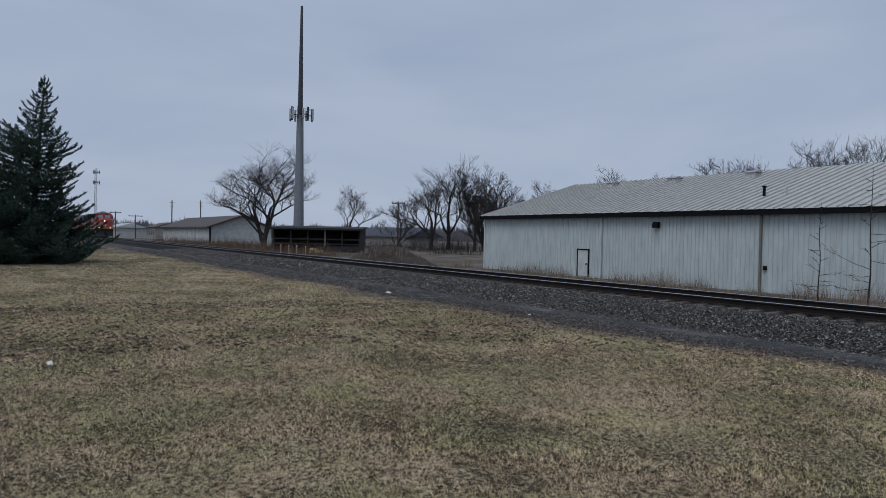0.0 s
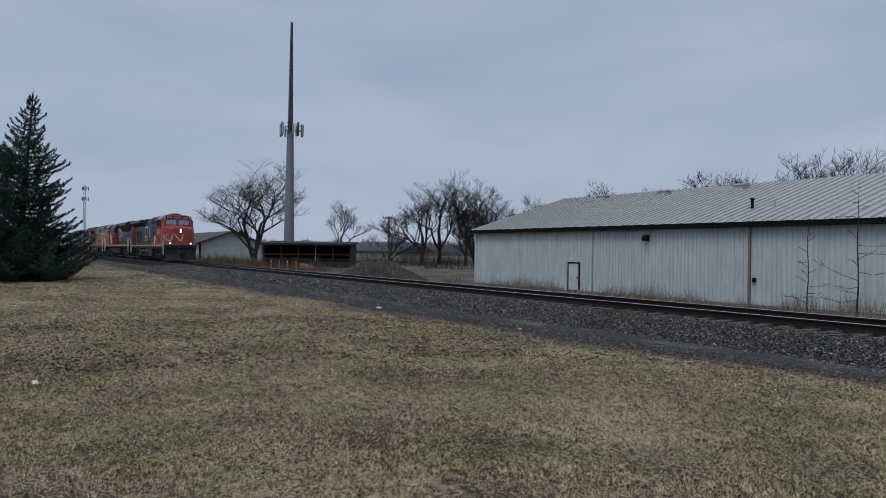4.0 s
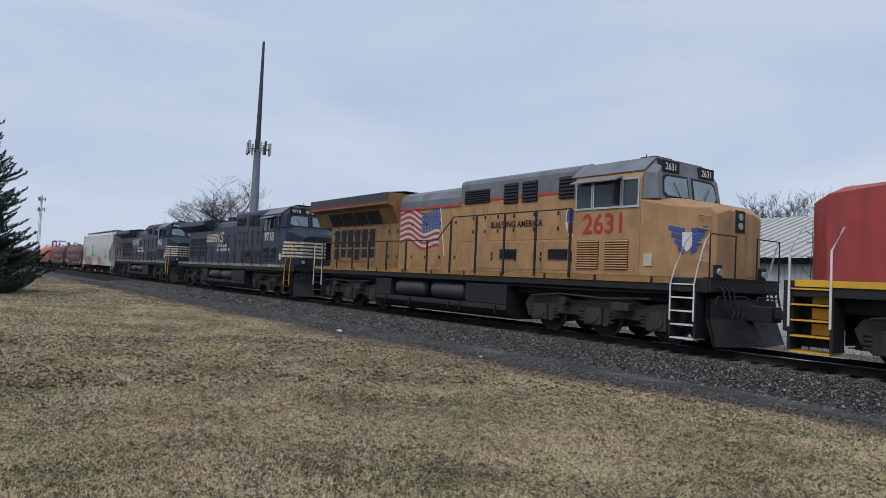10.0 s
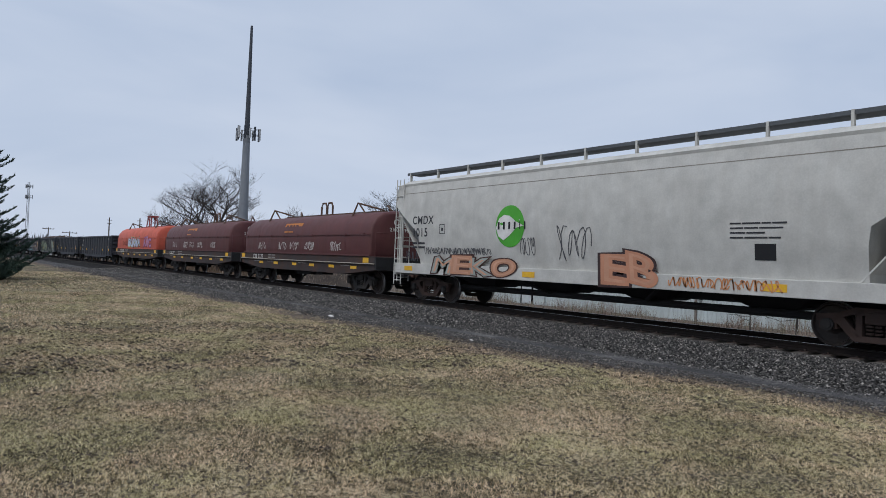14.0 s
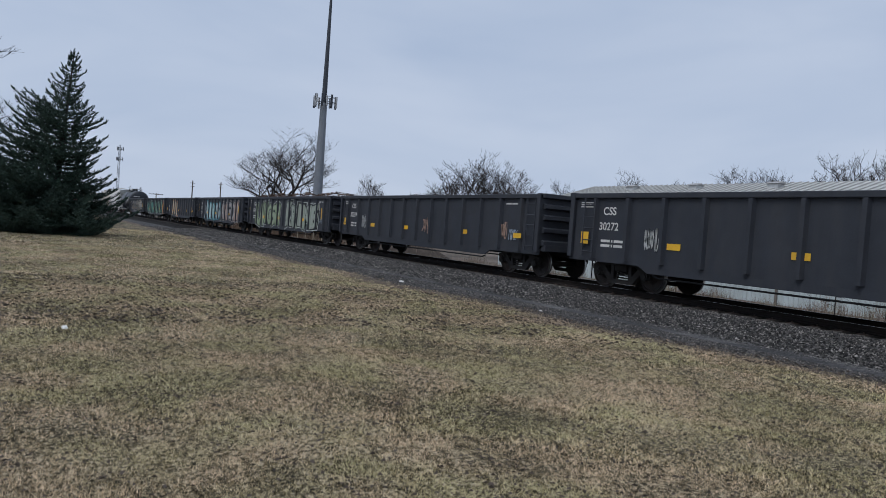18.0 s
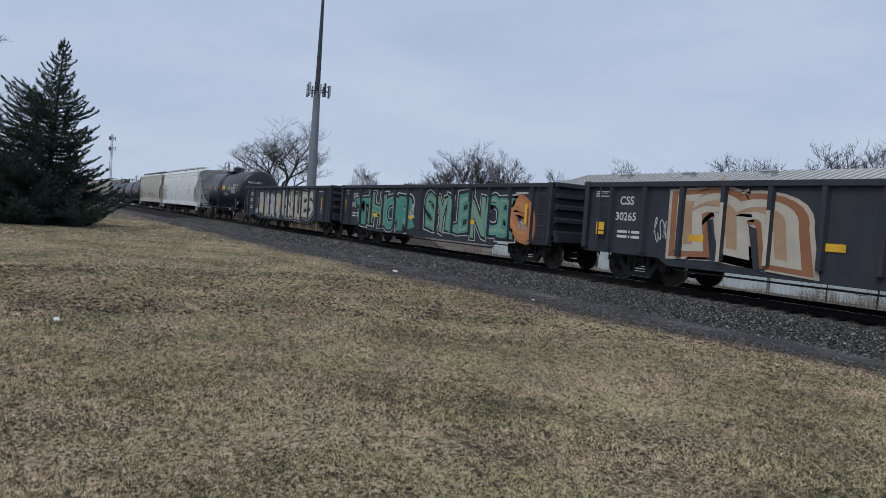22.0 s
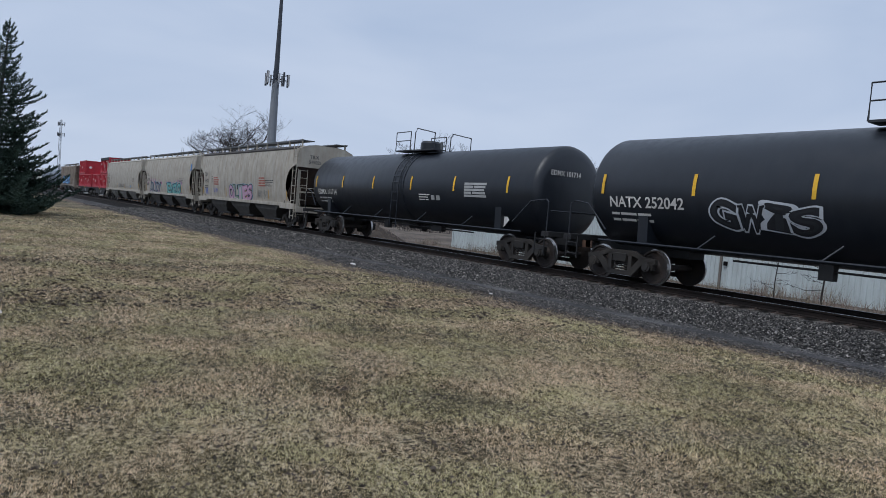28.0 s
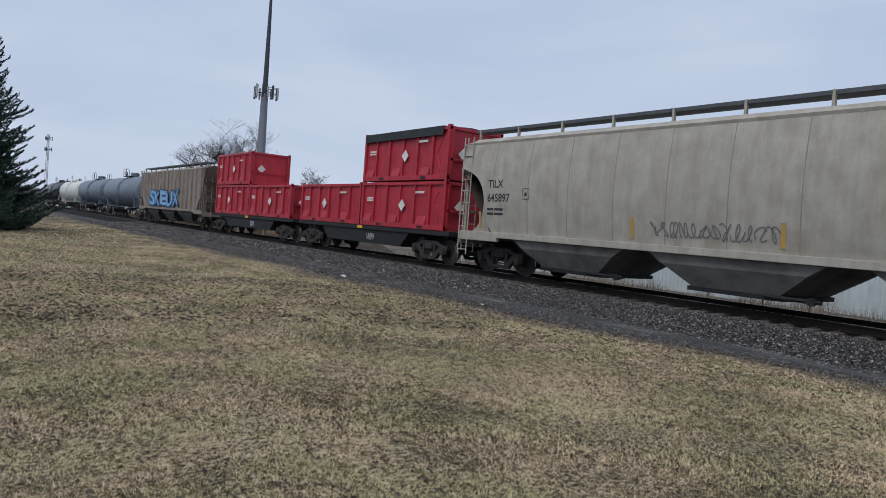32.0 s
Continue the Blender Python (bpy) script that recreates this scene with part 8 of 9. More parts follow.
def tank_car(front, rear, body, radius, marks, drop=0.42, low=0.0, tall=0.27):
    L = front - rear
    car = thing("tank_car", {"tank_black": "black cylindrical tank car with yellow reflectors", "tank_bluegrey": "blue-grey cylindrical tank car with dark end", "tank_white": "dirty white cylindrical tank car"}[body.name], "rail car", "train")
    CARS.append((car, (front + rear) / 2))
    h = L / 2 - 0.95
    zc = 0.98 + radius + 0.12 - low
    prof = [(-h, 0.02), (-h + 0.025, radius * 0.5), (-h + 0.08, radius * 0.78), (-h + 0.14, radius * 0.9), (-h + 0.22, radius * 0.97), (-h + 0.32, radius), (-0.5, radius), (-0.5, radius + 0.02), (0.5, radius + 0.02), (0.5, radius), (h - 0.32, radius), (h - 0.22, radius * 0.97), (h - 0.14, radius * 0.9), (h - 0.08, radius * 0.78), (h - 0.025, radius * 0.5), (h, 0.02)]
    part("tank", Geo().turned("x", (0, 0, zc), prof, 48), body, car, smooth=35)
    for e in (-1, 1):
        part("saddle", Geo().prism("x", [(-1.3, 1.0), (-1.35, zc - radius * 0.25), (-0.9, zc - radius * 0.75), (0.9, zc - radius * 0.75), (1.35, zc - radius * 0.25), (1.3, 1.0)], e * (h - 1.9) - 0.15, e * (h - 1.9) + 0.15), body, car)
        part("stub_sill", Geo().box(min(e * (h - 2.6), e * (h + 0.65)), max(e * (h - 2.6), e * (h + 0.65)), -0.32, 0.32, 0.72, 1.05).box(min(e * (h + 0.35), e * (h + 0.65)), max(e * (h + 0.35), e * (h + 0.65)), -1.5, 1.5, 0.95, 1.1), UNDER, car, bevel=0.01)
        part("end_rail", Geo().tube([(e * (h + 0.5), -1.45, 1.0), (e * (h + 0.5), -1.45, 1.95), (e * (h + 0.35), -1.4, 2.02), (e * (h - 0.2), -1.5, 1.95), (e * (h - 0.9), -1.55, 1.3)], 0.022).tube([(e * (h + 0.55), -1.4, 1.7), (e * (h + 0.55), 1.4, 1.7)], 0.022), body, car)
        ladder(car, e * (h + 0.3) - 0.2, -1.5, 0.45, 1.05, 0.4, 2, UNDER)
        freight_truck(car, e * (h - 1.05), BROWNT if radius > 1.485 else None)
        coupler(car, e * L / 2, e)
    g = Geo()
    g.tube([(-h + 0.6, -1.45, 1.02), (h - 0.6, -1.45, 1.02)], 0.03)
    for x in (-h * 0.55, -h * 0.2, h * 0.2, h * 0.55):
        g.tube([(x, -1.45, 1.02), (x + 0.3, -1.25, 1.35)], 0.025)
    part("side_rail", g, body, car)
    part("under_piping", Geo().tube([(-h * 0.5, -0.6, 0.82), (h * 0.5, -0.6, 0.8)], 0.028).box(-0.5, 0.1, -0.4, 0.4, 0.7, 1.15).tube([(0, 0, 1.2), (0, 0, 0.6)], 0.12, 10).box(-2.0, -1.7, -0.7, -0.5, 0.62, 0.95).box(1.5, 2.2, -0.7, -0.5, 0.7, 0.9), UNDER, car)
    # platform at the dome
    zt = zc + radius
    rl = RAILB if body is not TANKW else body
    pf = part("dome_platform", Geo().box(-1.3, 1.5, -0.85, -0.35, zt - 0.02, zt + 0.03).box(-1.3, 1.5, 0.35, 0.85, zt - 0.02, zt + 0.03), rl, car)
    for y in (-0.85, 0.85):
        g = Geo()
        g.tube([(-1.3, y, zt), (-1.3, y, zt + 0.75), (-0.2, y, zt + 0.75), (-0.2, y, zt)], 0.022)
        g.tube([(0.1, y, zt), (0.12, y, zt + 0.7), (0.25, y, zt + 0.85), (1.5, y, zt + 0.62), (1.5, y, zt)], 0.022)
        g.tube([(-1.3, y, zt + 0.4), (-0.2, y, zt + 0.4)], 0.018)
        part("platform_rail", g, rl, pf)
    part("dome", Geo().turned("z", (0, 0, 0), [(zt - 0.15, 0.42), (zt + 0.36, 0.42), (zt + 0.44, 0.36), (zt + 0.46, 0.05)], 20), body, car, smooth=35)
    part("valve", Geo().disc((0.75, 0, 0), "z", 0.06, zt - 0.05, zt + 0.4, 10), GRATE, car)
    # a ladder that follows the shell
    g = Geo()
    for x in (-0.2, 0.26):
        g.tube([(x, -(radius * math.sin(a) + 0.07), zc + (radius + 0.05) * math.cos(a)) for a in (0.45, 0.7, 0.95, 1.2, 1.5)] + [(x, -radius - 0.07, 0.7)], 0.022)
    for i in range(9):
        a = 0.5 + i * 0.16
        yy, zz = (-(radius * math.sin(a) + 0.07), zc + (radius + 0.05) * math.cos(a)) if a < 1.5 else (-radius - 0.07, zc - (a - 1.5) * 2)
        g.tube([(-0.2, yy, zz), (0.26, yy, zz)], 0.016, 5)
    part("ladder", g, body, car)
    def ys(z):
        u = max(-0.98, min(0.98, (z - zc) / radius))
        return -radius * math.sqrt(1 - u * u) - 0.012
    if marks:
        white = mat("stencil_white", (0.6, 0.58, 0.54), 0.65)
        lettering(marks, -h + 0.85, zc - drop, ys, tall, white, car, "reporting_mark")
        bars(car, -h + 0.9, zc - drop - 0.2, ys, [[0.25, 0.5, 0.4], [0.25, 0.45, 0.5]], 0.06, 0.15, white)
        for u in (-0.97, -0.61, -0.25, 0.13, 0.49, 0.86):
            g = Geo()
            for k in range(3):
                z0 = zc - 0.12 + k * 0.17
                paint_shape(g, [(u * (h - 0.35), z0), (u * (h - 0.35) + 0.09, z0), (u * (h - 0.35) + 0.09, z0 + 0.17), (u * (h - 0.35), z0 + 0.17)], ys)
            part("reflector", g, SAFETY, car)
        bars(car, h * 0.55, zc + 0.1, ys, [[1.2], [0.5, 0.6], [1.1], [0.4, 0.7], [1.2]], 0.075, 0.1, mat("stencil_grey", (0.36, 0.36, 0.35), 0.65))
        bars(car, h * 0.2, zc - 0.3, ys, [[0.5, 0.2], [0.6], [0.4, 0.2]], 0.04, 0.09, white)
        # marks on the end, and the frame of the test table
        lettering(marks, -1.0, zc + 0.5, h + 0.004, 0.15, white, car, "reporting_mark", near=False)
        bars(car, h * 0.3, zc - 0.45, ys, [[0.22, 0.22]], 0.16, 0.2, mat("stencil_grey", (0.36, 0.36, 0.35), 0.65))
        part("placard", Geo().add([(h - 1.75, ys(zc - 0.95) - 0.06, zc - 1.2), (h - 1.5, ys(zc - 0.95) - 0.06, zc - 0.95), (h - 1.75, ys(zc - 0.95) - 0.06, zc - 0.7), (h - 2.0, ys(zc - 0.95) - 0.06, zc - 0.95)], [(0, 1, 2, 3)]), WHITE, car, "white diamond placard")
    return car, h, ys, zc


def container(parent, x0, x1, z0, z1, tarp, seed):
    """An open-topped steel bin with ribs, corner posts and pale diamonds."""
    bx = thing("steel_container", "red steel waste container with dark tarp" if tarp else "red open steel container with pale diamond placards", "container", "stacked containers")
    g = Geo().box(x0 + 0.06, x1 - 0.06, -1.14, 1.14, z0 + 0.12, z1 - 0.06)
    part("body", g, CONRED, bx)
    for x in (x0, x1 - 0.14):
        for y in (-1.22, 1.08):
            part("corner_post", Geo().box(x, x + 0.14, y, y + 0.14, z0, z1 + 0.06), CONRED, bx, bevel=0.01)
    part("base_rail", Geo().box(x0, x1, -1.21, 1.21, z0 + 0.02, z0 + 0.2), CONRED, bx, bevel=0.012)
    part("top_rail", Geo().box(x0, x1, -1.21, -1.1, z1 - 0.12, z1).box(x0, x1, 1.1, 1.21, z1 - 0.12, z1).box(x0, x0 + 0.1, -1.2, 1.2, z1 - 0.12, z1).box(x1 - 0.1, x1, -1.2, 1.2, z1 - 0.12, z1), CONRED, bx, bevel=0.012)
    for i in range(1, 6):
        x = x0 + (x1 - x0) * i / 6
        part("side_rib", Geo().box(x - 0.05, x + 0.05, -1.22, 1.22, z0 + 0.2, z1 - 0.12), CONRED, bx)
    for i in (0, 2, 4):
        x = x0 + (x1 - x0) * (i + 0.5) / 6
        part("gusset", Geo().prism("x", [(-1.14, z0 + 0.2), (-1.22, z0 + 0.2), (-1.14, z0 + 0.5)], x - 0.3, x + 0.3), CONRED, bx)
    for i in (1, 4):
        x = x0 + (x1 - x0) * (i + 0.5) / 6
        part("fork_pocket", Geo().box(x - 0.17, x + 0.17, -1.215, 1.215, z0 + 0.05, z0 + 0.15), GRILLE, bx)
    if tarp:
        part("tarp", Geo().prism("x", [(-1.26, z1 - 0.3), (-1.25, z1 + 0.02), (0, z1 + 0.1), (1.25, z1 + 0.02), (1.26, z1 - 0.3), (1.24, z1 - 0.3), (1.2, z1), (0, z1 + 0.07), (-1.2, z1), (-1.24, z1 - 0.3)], x0 + 0.1, x1 - 0.35), TARP, bx)
    cx = (x0 + x1) / 2 + (0.2 if seed % 2 else -0.4)
    zc = z0 + (z1 - z0) * 0.5
    part("placard", Geo().add([(cx, -1.226, zc - 0.24), (cx + 0.24, -1.226, zc), (cx, -1.226, zc + 0.24), (cx - 0.24, -1.226, zc)], [(0, 1, 2, 3)]), WHITE, bx)
    part("placard", Geo().add([(x1 + 0.004, -0.55, zc - 0.24), (x1 + 0.004, -0.31, zc), (x1 + 0.004, -0.55, zc + 0.24), (x1 + 0.004, -0.79, zc)], [(0, 1, 2, 3)]), WHITE, bx)
    white = mat("stencil_white", (0.6, 0.58, 0.54), 0.65)
    bars(bx, x0 + 0.5, zc + 0.22, -1.226, [[0.5], [0.5]], 0.07, 0.1, white)
    bars(bx, x1 - 1.9, zc + 0.45, -1.226, [[0.6]], 0.08, 0.1, white)
    part("end_brace", Geo().box(x1 - 0.01, x1 + 0.04, -1.1, 1.1, z0 + 0.7, z0 + 0.78).box(x1 - 0.01, x1 + 0.04, -1.1, -1.02, z0 + 0.1, z1 - 0.1).box(x1 - 0.01, x1 + 0.04, 1.02, 1.1, z0 + 0.1, z1 - 0.1).tube([(x1 - 0.3, -1.25, z0 + 0.3), (x1 - 0.6, -1.26, z0 + 0.9), (x1 - 0.35, -1.25, z1 - 0.4)], 0.02), CONRED, bx)
    CARS.append((bx, parent))
    return bx


def flat_car(front, rear, boxes, seed):
    L = front - rear
    car = thing("flat_car", "dark steel flat car carrying red containers", "rail car", "train")
    c = (front + rear) / 2
    CARS.append((car, c))
    h = L / 2 - 0.35
    part("deck", Geo().box(-h, h, -1.2, 1.2, 1.0, 1.16), UNDER, car, bevel=0.015)
    part("well_beam", Geo().prism("y", [(-h + 2.6, 1.0), (-h + 3.2, 0.45), (h - 3.2, 0.45), (h - 2.6, 1.0)], -1.15, 1.15), UNDER, car, bevel=0.02)
    part("centre_sill", Geo().box(-h - 0.2, h + 0.2, -0.32, 0.32, 0.7, 1.0), UNDER, car)
    patch(car, -0.3, 1.03, 0.45, 0.12, -1.205, SAFETY)
    scribble(car, 0.5, 1.1, 0.55, 0.9, -1.16, (0.5, 0.5, 0.5), seed)
    for e in (-1, 1):
        freight_truck(car, e * (h - 1.35))
        coupler(car, e * L / 2, e)
    for i, (x0, x1, z0, z1, tarp) in enumerate(boxes):
        container(c, x0, x1, z0, z1, tarp, seed + i)


def piece(txt, car, x0, x1, z0, z1, y, fills, line, halo, shine, seed, posts=(), dots=None):
    """Sprayed fat letters with a dark edge, an outer band and an inner line, crowded together."""
    rng = random.Random(seed)
    cell = (x1 - x0) / len(txt)
    surf = y if callable(y) else (lambda z: y)

    def spray(col):
        return paint("spray_%d_%d_%d" % tuple(int(c * 99) for c in col), col, 0.7)

    for i, ch in enumerate(txt):
        ref = text_mesh(ch, 1.0, 0.07)
        xa, xb = min(v.co.x for v in ref.vertices), max(v.co.x for v in ref.vertices)
        za, zb = min(v.co.y for v in ref.vertices), max(v.co.y for v in ref.vertices)
        bpy.data.meshes.remove(ref)
        lx, wide = x0 + cell * (i - 0.08), cell * rng.uniform(1.08, 1.22)
        lz, tall = z0 + (z1 - z0) * rng.uniform(0, 0.1), (z1 - z0) * rng.uniform(0.86, 1.0)
        lean, tip, bow = rng.uniform(-0.12, 0.2), rng.uniform(-0.12, 0.12), rng.uniform(-0.08, 0.08)

        def put(me, k):
            for v in me.vertices:
                u, w = (v.co.x - xa) / (xb - xa), (v.co.y - za) / (zb - za)
                px = lx + wide * (u + lean * (w - 0.5) + bow * math.sin(3.1 * w))
                pz = lz + tall * (w + tip * (u - 0.5) + 0.05 * math.sin(5 * u + i))
                v.co = (px, surf(pz) - k - 0.0015 * (i % 2), pz)
        layers = [("graffiti_letter", line, 0.105, 0.006), ("letter_fill", fills[i % len(fills)], 0.054, 0.0105), ("letter_line", shine, -0.012, 0.0145)]
        if halo:
            layers.insert(1, ("letter_halo", halo, 0.13, 0.002))
        root = None
        for nm, col, fat, k in layers:
            me = text_mesh(ch, 1.0, fat)
            put(me, k)
            me.materials.append(spray(col))
            ob = part(nm, me, None, root or car, "sprayed graffiti letter with dark edge" if root is None else "")
            root = root or ob
    for px in posts:
        if x0 + 0.1 < px < x1 - 0.1:
            c = fills[int((px - x0) / cell) % len(fills)]
            za, zb = z0 + (z1 - z0) * rng.uniform(0.03, 0.12), z1 - (z1 - z0) * rng.uniform(0.05, 0.2)
            part("painted_post", Geo().box(px - 0.046, px + 0.046, -1.634, -1.628, za, zb), spray(c), car)
    if dots:
        g = Geo()
        for _ in range(len(txt) * 16):
            cx, cz, q = rng.uniform(x0 - 0.6, x1 + 0.6), rng.choice((rng.uniform(z0, z0 + 0.2), rng.uniform(z1 - 0.1, z1 + 0.25), rng.uniform(z0, z1))), rng.uniform(0.03, 0.1)
            paint_shape(g, [(cx + q * math.cos(k * math.pi / 5), cz + q * math.sin(k * math.pi / 5)) for k in range(10)], lambda z: surf(z) - 0.001)
        tagged(part("graffiti_dots", g, spray(dots), car), kind="stuff")


def build_freight():
    yel = SAFETY
    white = mat("stencil_white", (0.6, 0.58, 0.54), 0.65)
    # white hopper with a green disc
    c, h, ys = hopper(-251.8, -270.6, HOPIVORY, "pd", "CMDX", "1015")
    R = 0.62
    disc = [(-2.48 + R * math.cos(i * math.pi / 16), 2.49 + R * math.sin(i * math.pi / 16)) for i in range(32)]
    g = Geo()
    paint_shape(g, disc, lambda z: ys(z) - 0.002)
    root = part("emblem_disc", g, paint("leafGreen", (0.07, 0.36, 0.03)), c, "green disc emblem with a white leaf")
    g = Geo()
    paint_shape(g, [(-3.08, 2.45), (-2.95, 2.72), (-2.75, 2.83), (-2.5, 2.8), (-2.2, 2.62), (-1.88, 2.5), (-2.2, 2.44), (-2.5, 2.2), (-2.75, 2.08), (-2.98, 2.2)], lambda z: ys(z) - 0.006)
    part("emblem_leaf", g, WHITE, root)
    bars(c, -3.0, 2.4, lambda z: ys(z) - 0.009, [[0.08, 0.08, 0.08, 0.08, 0.04, 0.06]], 0.22, 0.3, GRILLE)
    piece("MEKO", c, -6.2, -2.3, 0.95, 1.6, lambda z: min(ys(z), -1.575), [(0.3, 0.33, 0.3), (0.5, 0.25, 0.15)], (0.06, 0.025, 0.02), None, (0.55, 0.3, 0.2), 41)
    piece("EB", c, 1.0, 2.6, 0.95, 1.85, lambda z: min(ys(z), -1.575), [(0.48, 0.22, 0.13)], (0.04, 0.02, 0.02), None, (0.52, 0.27, 0.17), 42)
    for i, (a, b, q, r) in enumerate(((-6.8, -3.3, 1.62, 1.85), (-2.0, -1.4, 1.6, 2.2), (-0.6, 0.6, 1.5, 2.5), (-8.0, -7.2, 1.3, 1.75))):
        scribble(c, a, b, q, r, ys, (0.06, 0.06, 0.07), 60 + i, 0.012)
    scribble(c, 3.0, 5.6, 1.0, 1.25, -1.575, (0.6, 0.25, 0.1), 70, 0.014)
    for x in (-8.0, -1.9, 5.2, 7.6):
        patch(c, x, 1.02, 0.5, 0.16, -1.578, yel)
    patch(c, 5.0, 1.65, 0.45, 0.34, lambda z: ys(z) - 0.002, GRILLE, "consolidated_stencil")
    # coil cars
    for f, r, body, num, s in ((-270.6, -286.3, MAROON, "2127", 3), (-286.3, -302.0, MAROON, "210", 4), (-302.0, -317.8, ORANGE, "1838", 5)):
        c, h = coil_car(f, r, body, num, s)
        def yh(z):
            return -1.512 if z < 2.35 else -1.512 + (z - 2.35) * 0.22
        if body is MAROON:
            for i, x in enumerate((-4.6, -2.1, -0.8, 0.9, 3.4)):
                scribble(c, x, x + 0.95, 1.66, 2.05, -1.502, (0.6, 0.57, 0.54), s * 10 + i, 0.016)
            g = Geo()
            paint_shape(g, [(-1.7, 2.62), (0.2, 2.62), (0.4, 2.92), (-1.5, 2.92)], lambda z: -1.51 + (z - 2.35) * 0.25)
            root = part("orange_emblem", g, paint("emblemOrange", (0.55, 0.2, 0.05)), c, "orange slanted emblem")
            bars(c, -1.4, 2.7, lambda z: -1.518 + (z - 2.35) * 0.25, [[0.25, 0.3, 0.2, 0.3]], 0.14, 0.2, MAROON)
            bars(c, -1.4, 2.48, -1.515, [[0.4, 0.5]], 0.07, 0.1, paint("emblemOrange", (0.55, 0.2, 0.05)))
        else:
            piece("BURMA", c, -2.3, 1.7, 1.6, 2.4, yh, [(0.5, 0.55, 0.66)], (0.012, 0.012, 0.025), (0.5, 0.45, 0.14), (0.58, 0.62, 0.7), 51)
            scribble(c, -4.3, -3.55, 1.75, 2.1, -1.5, (0.05, 0.02, 0.02), 58, 0.013)
            scribble(c, -3.4, -2.6, 1.72, 2.15, -1.5, (0.05, 0.02, 0.02), 59, 0.018)
            piece("KRC", c, 3.0, 5.2, 1.65, 2.45, yh, [(0.45, 0.17, 0.34), (0.48, 0.22, 0.36)], (0.1, 0.03, 0.1), None, (0.5, 0.3, 0.4), 52)
    # gondolas
    cuts = [-317.8, -335.9, -353.45, -371.0, -388.55, -406.0, -423.5, -441.1]
    green, pale, teal = [(0.24, 0.31, 0.17), (0.29, 0.35, 0.22), (0.2, 0.27, 0.15)], (0.5, 0.52, 0.48), [(0.1, 0.27, 0.2), (0.19, 0.31, 0.2), (0.13, 0.3, 0.25)]
    ink = (0.012, 0.013, 0.016)
    pal = {
        2: [("LAUGSH", -6.0, -0.75, green, ink, pale, (0.33, 0.38, 0.28)), ("KRIME", 0.6, 6.0, [(0.3, 0.33, 0.27), (0.25, 0.29, 0.23)], ink, pale, (0.36, 0.39, 0.34))],
        3: [("AIKS", -5.2, 0.6, [(0.3, 0.33, 0.34), (0.22, 0.4, 0.42), (0.27, 0.46, 0.46)], (0.06, 0.2, 0.24), (0.02, 0.03, 0.04), (0.42, 0.54, 0.55)), ("AREOM", 1.0, 6.4, [(0.3, 0.29, 0.28), (0.4, 0.27, 0.22), (0.27, 0.26, 0.27)], ink, (0.45, 0.4, 0.37), (0.42, 0.36, 0.33))],
        4: [("m", -4.6, -1.5, [(0.52, 0.46, 0.36)], (0.3, 0.13, 0.06), (0.5, 0.42, 0.33), (0.42, 0.26, 0.15))],
        5: [("THOR", -6.3, -0.5, teal, ink, pale, (0.06, 0.26, 0.22)), ("SYLENCE", 0.3, 6.1, teal, ink, pale, (0.22, 0.34, 0.24)), ("o", 5.9, 7.2, [(0.5, 0.2, 0.07)], (0.42, 0.17, 0.07), None, (0.55, 0.25, 0.1))],
        6: [("JASON", -5.3, 0.4, [(0.4, 0.4, 0.4), (0.44, 0.38, 0.28), (0.42, 0.41, 0.4)], (0.33, 0.33, 0.33), None, (0.5, 0.44, 0.34)), ("SHUES", 0.8, 5.4, [(0.45, 0.44, 0.4), (0.46, 0.38, 0.24)], ink, (0.4, 0.38, 0.32), (0.5, 0.48, 0.44))],
    }
    nums = ["30272", "30259", "30262", "30339", "30265", "30232", "30243"]
    for i in range(7):
        c, h = gondola(cuts[i], cuts[i + 1], nums[i], [0.3, 0.05, 0.6, 0.34, 0.2, 0.0, 0.0][i], i if i in pal else (i if i > 1 else 0))
        lettering("CSS", -h + 1.27, 2.04, -1.536, 0.22, white, c, "reporting_mark")
        lettering(nums[i], -h + 1.14, 1.62, -1.536, 0.215, white, c, "reporting_mark")
        bars(c, -h + 1.25, 1.28, -1.536, [[0.35, 0.05, 0.35], [0.35, 0.05, 0.35]], 0.07, 0.13, white)
        bars(c, -h + 0.35, 2.36, -1.536, [[0.5], [0.45], [0.5]], 0.03, 0.06, white)
        bars(c, h - 1.9, 2.3, -1.536, [[0.3, 0.3]], 0.05, 0.06, white)
        tall = i in (2, 3, 5, 6)
        for k, x in enumerate((-h + 0.55, -h + 3.6, -h + 6.9, h - 4.6, h - 1.25)):
            if tall and k in (0, 4):
                patch(c, x, 1.35 - 0.1 * (k % 2), 0.13, 0.62 if k in (0, 4) else 0.5, -1.64 if k in (0, 4) else -1.55, yel)
            else:
                patch(c, x, 1.2, 0.42 if k else 0.3, 0.16 if k else 0.34, -1.64 if k in (0, 4) else -1.55, yel)
        for gi, (word, xa, xb, cols, line, halo, shine) in enumerate(pal.get(i, [])):
            piece(word, c, xa, xb, 0.72, 2.26, -1.535, cols, line, halo, shine, 80 + i * 7 + gi, [-h + 1.0 + q * (2 * h - 2.0) / 12 for q in range(13)])
        for k in range(3):
            x = (-5.5, 0.5, 5.8)[k]
            if i in (0, 1, 4):
                scribble(c, x, x + 0.5, 1.1, 1.75, -1.54, (0.42, 0.27, 0.2) if k else (0.5, 0.5, 0.48), i * 9 + k, 0.014)
        scribble(c, h - 1.6, h - 1.0, 1.1, 1.5, -1.54, (0.35, 0.42, 0.5), i + 300, 0.012)
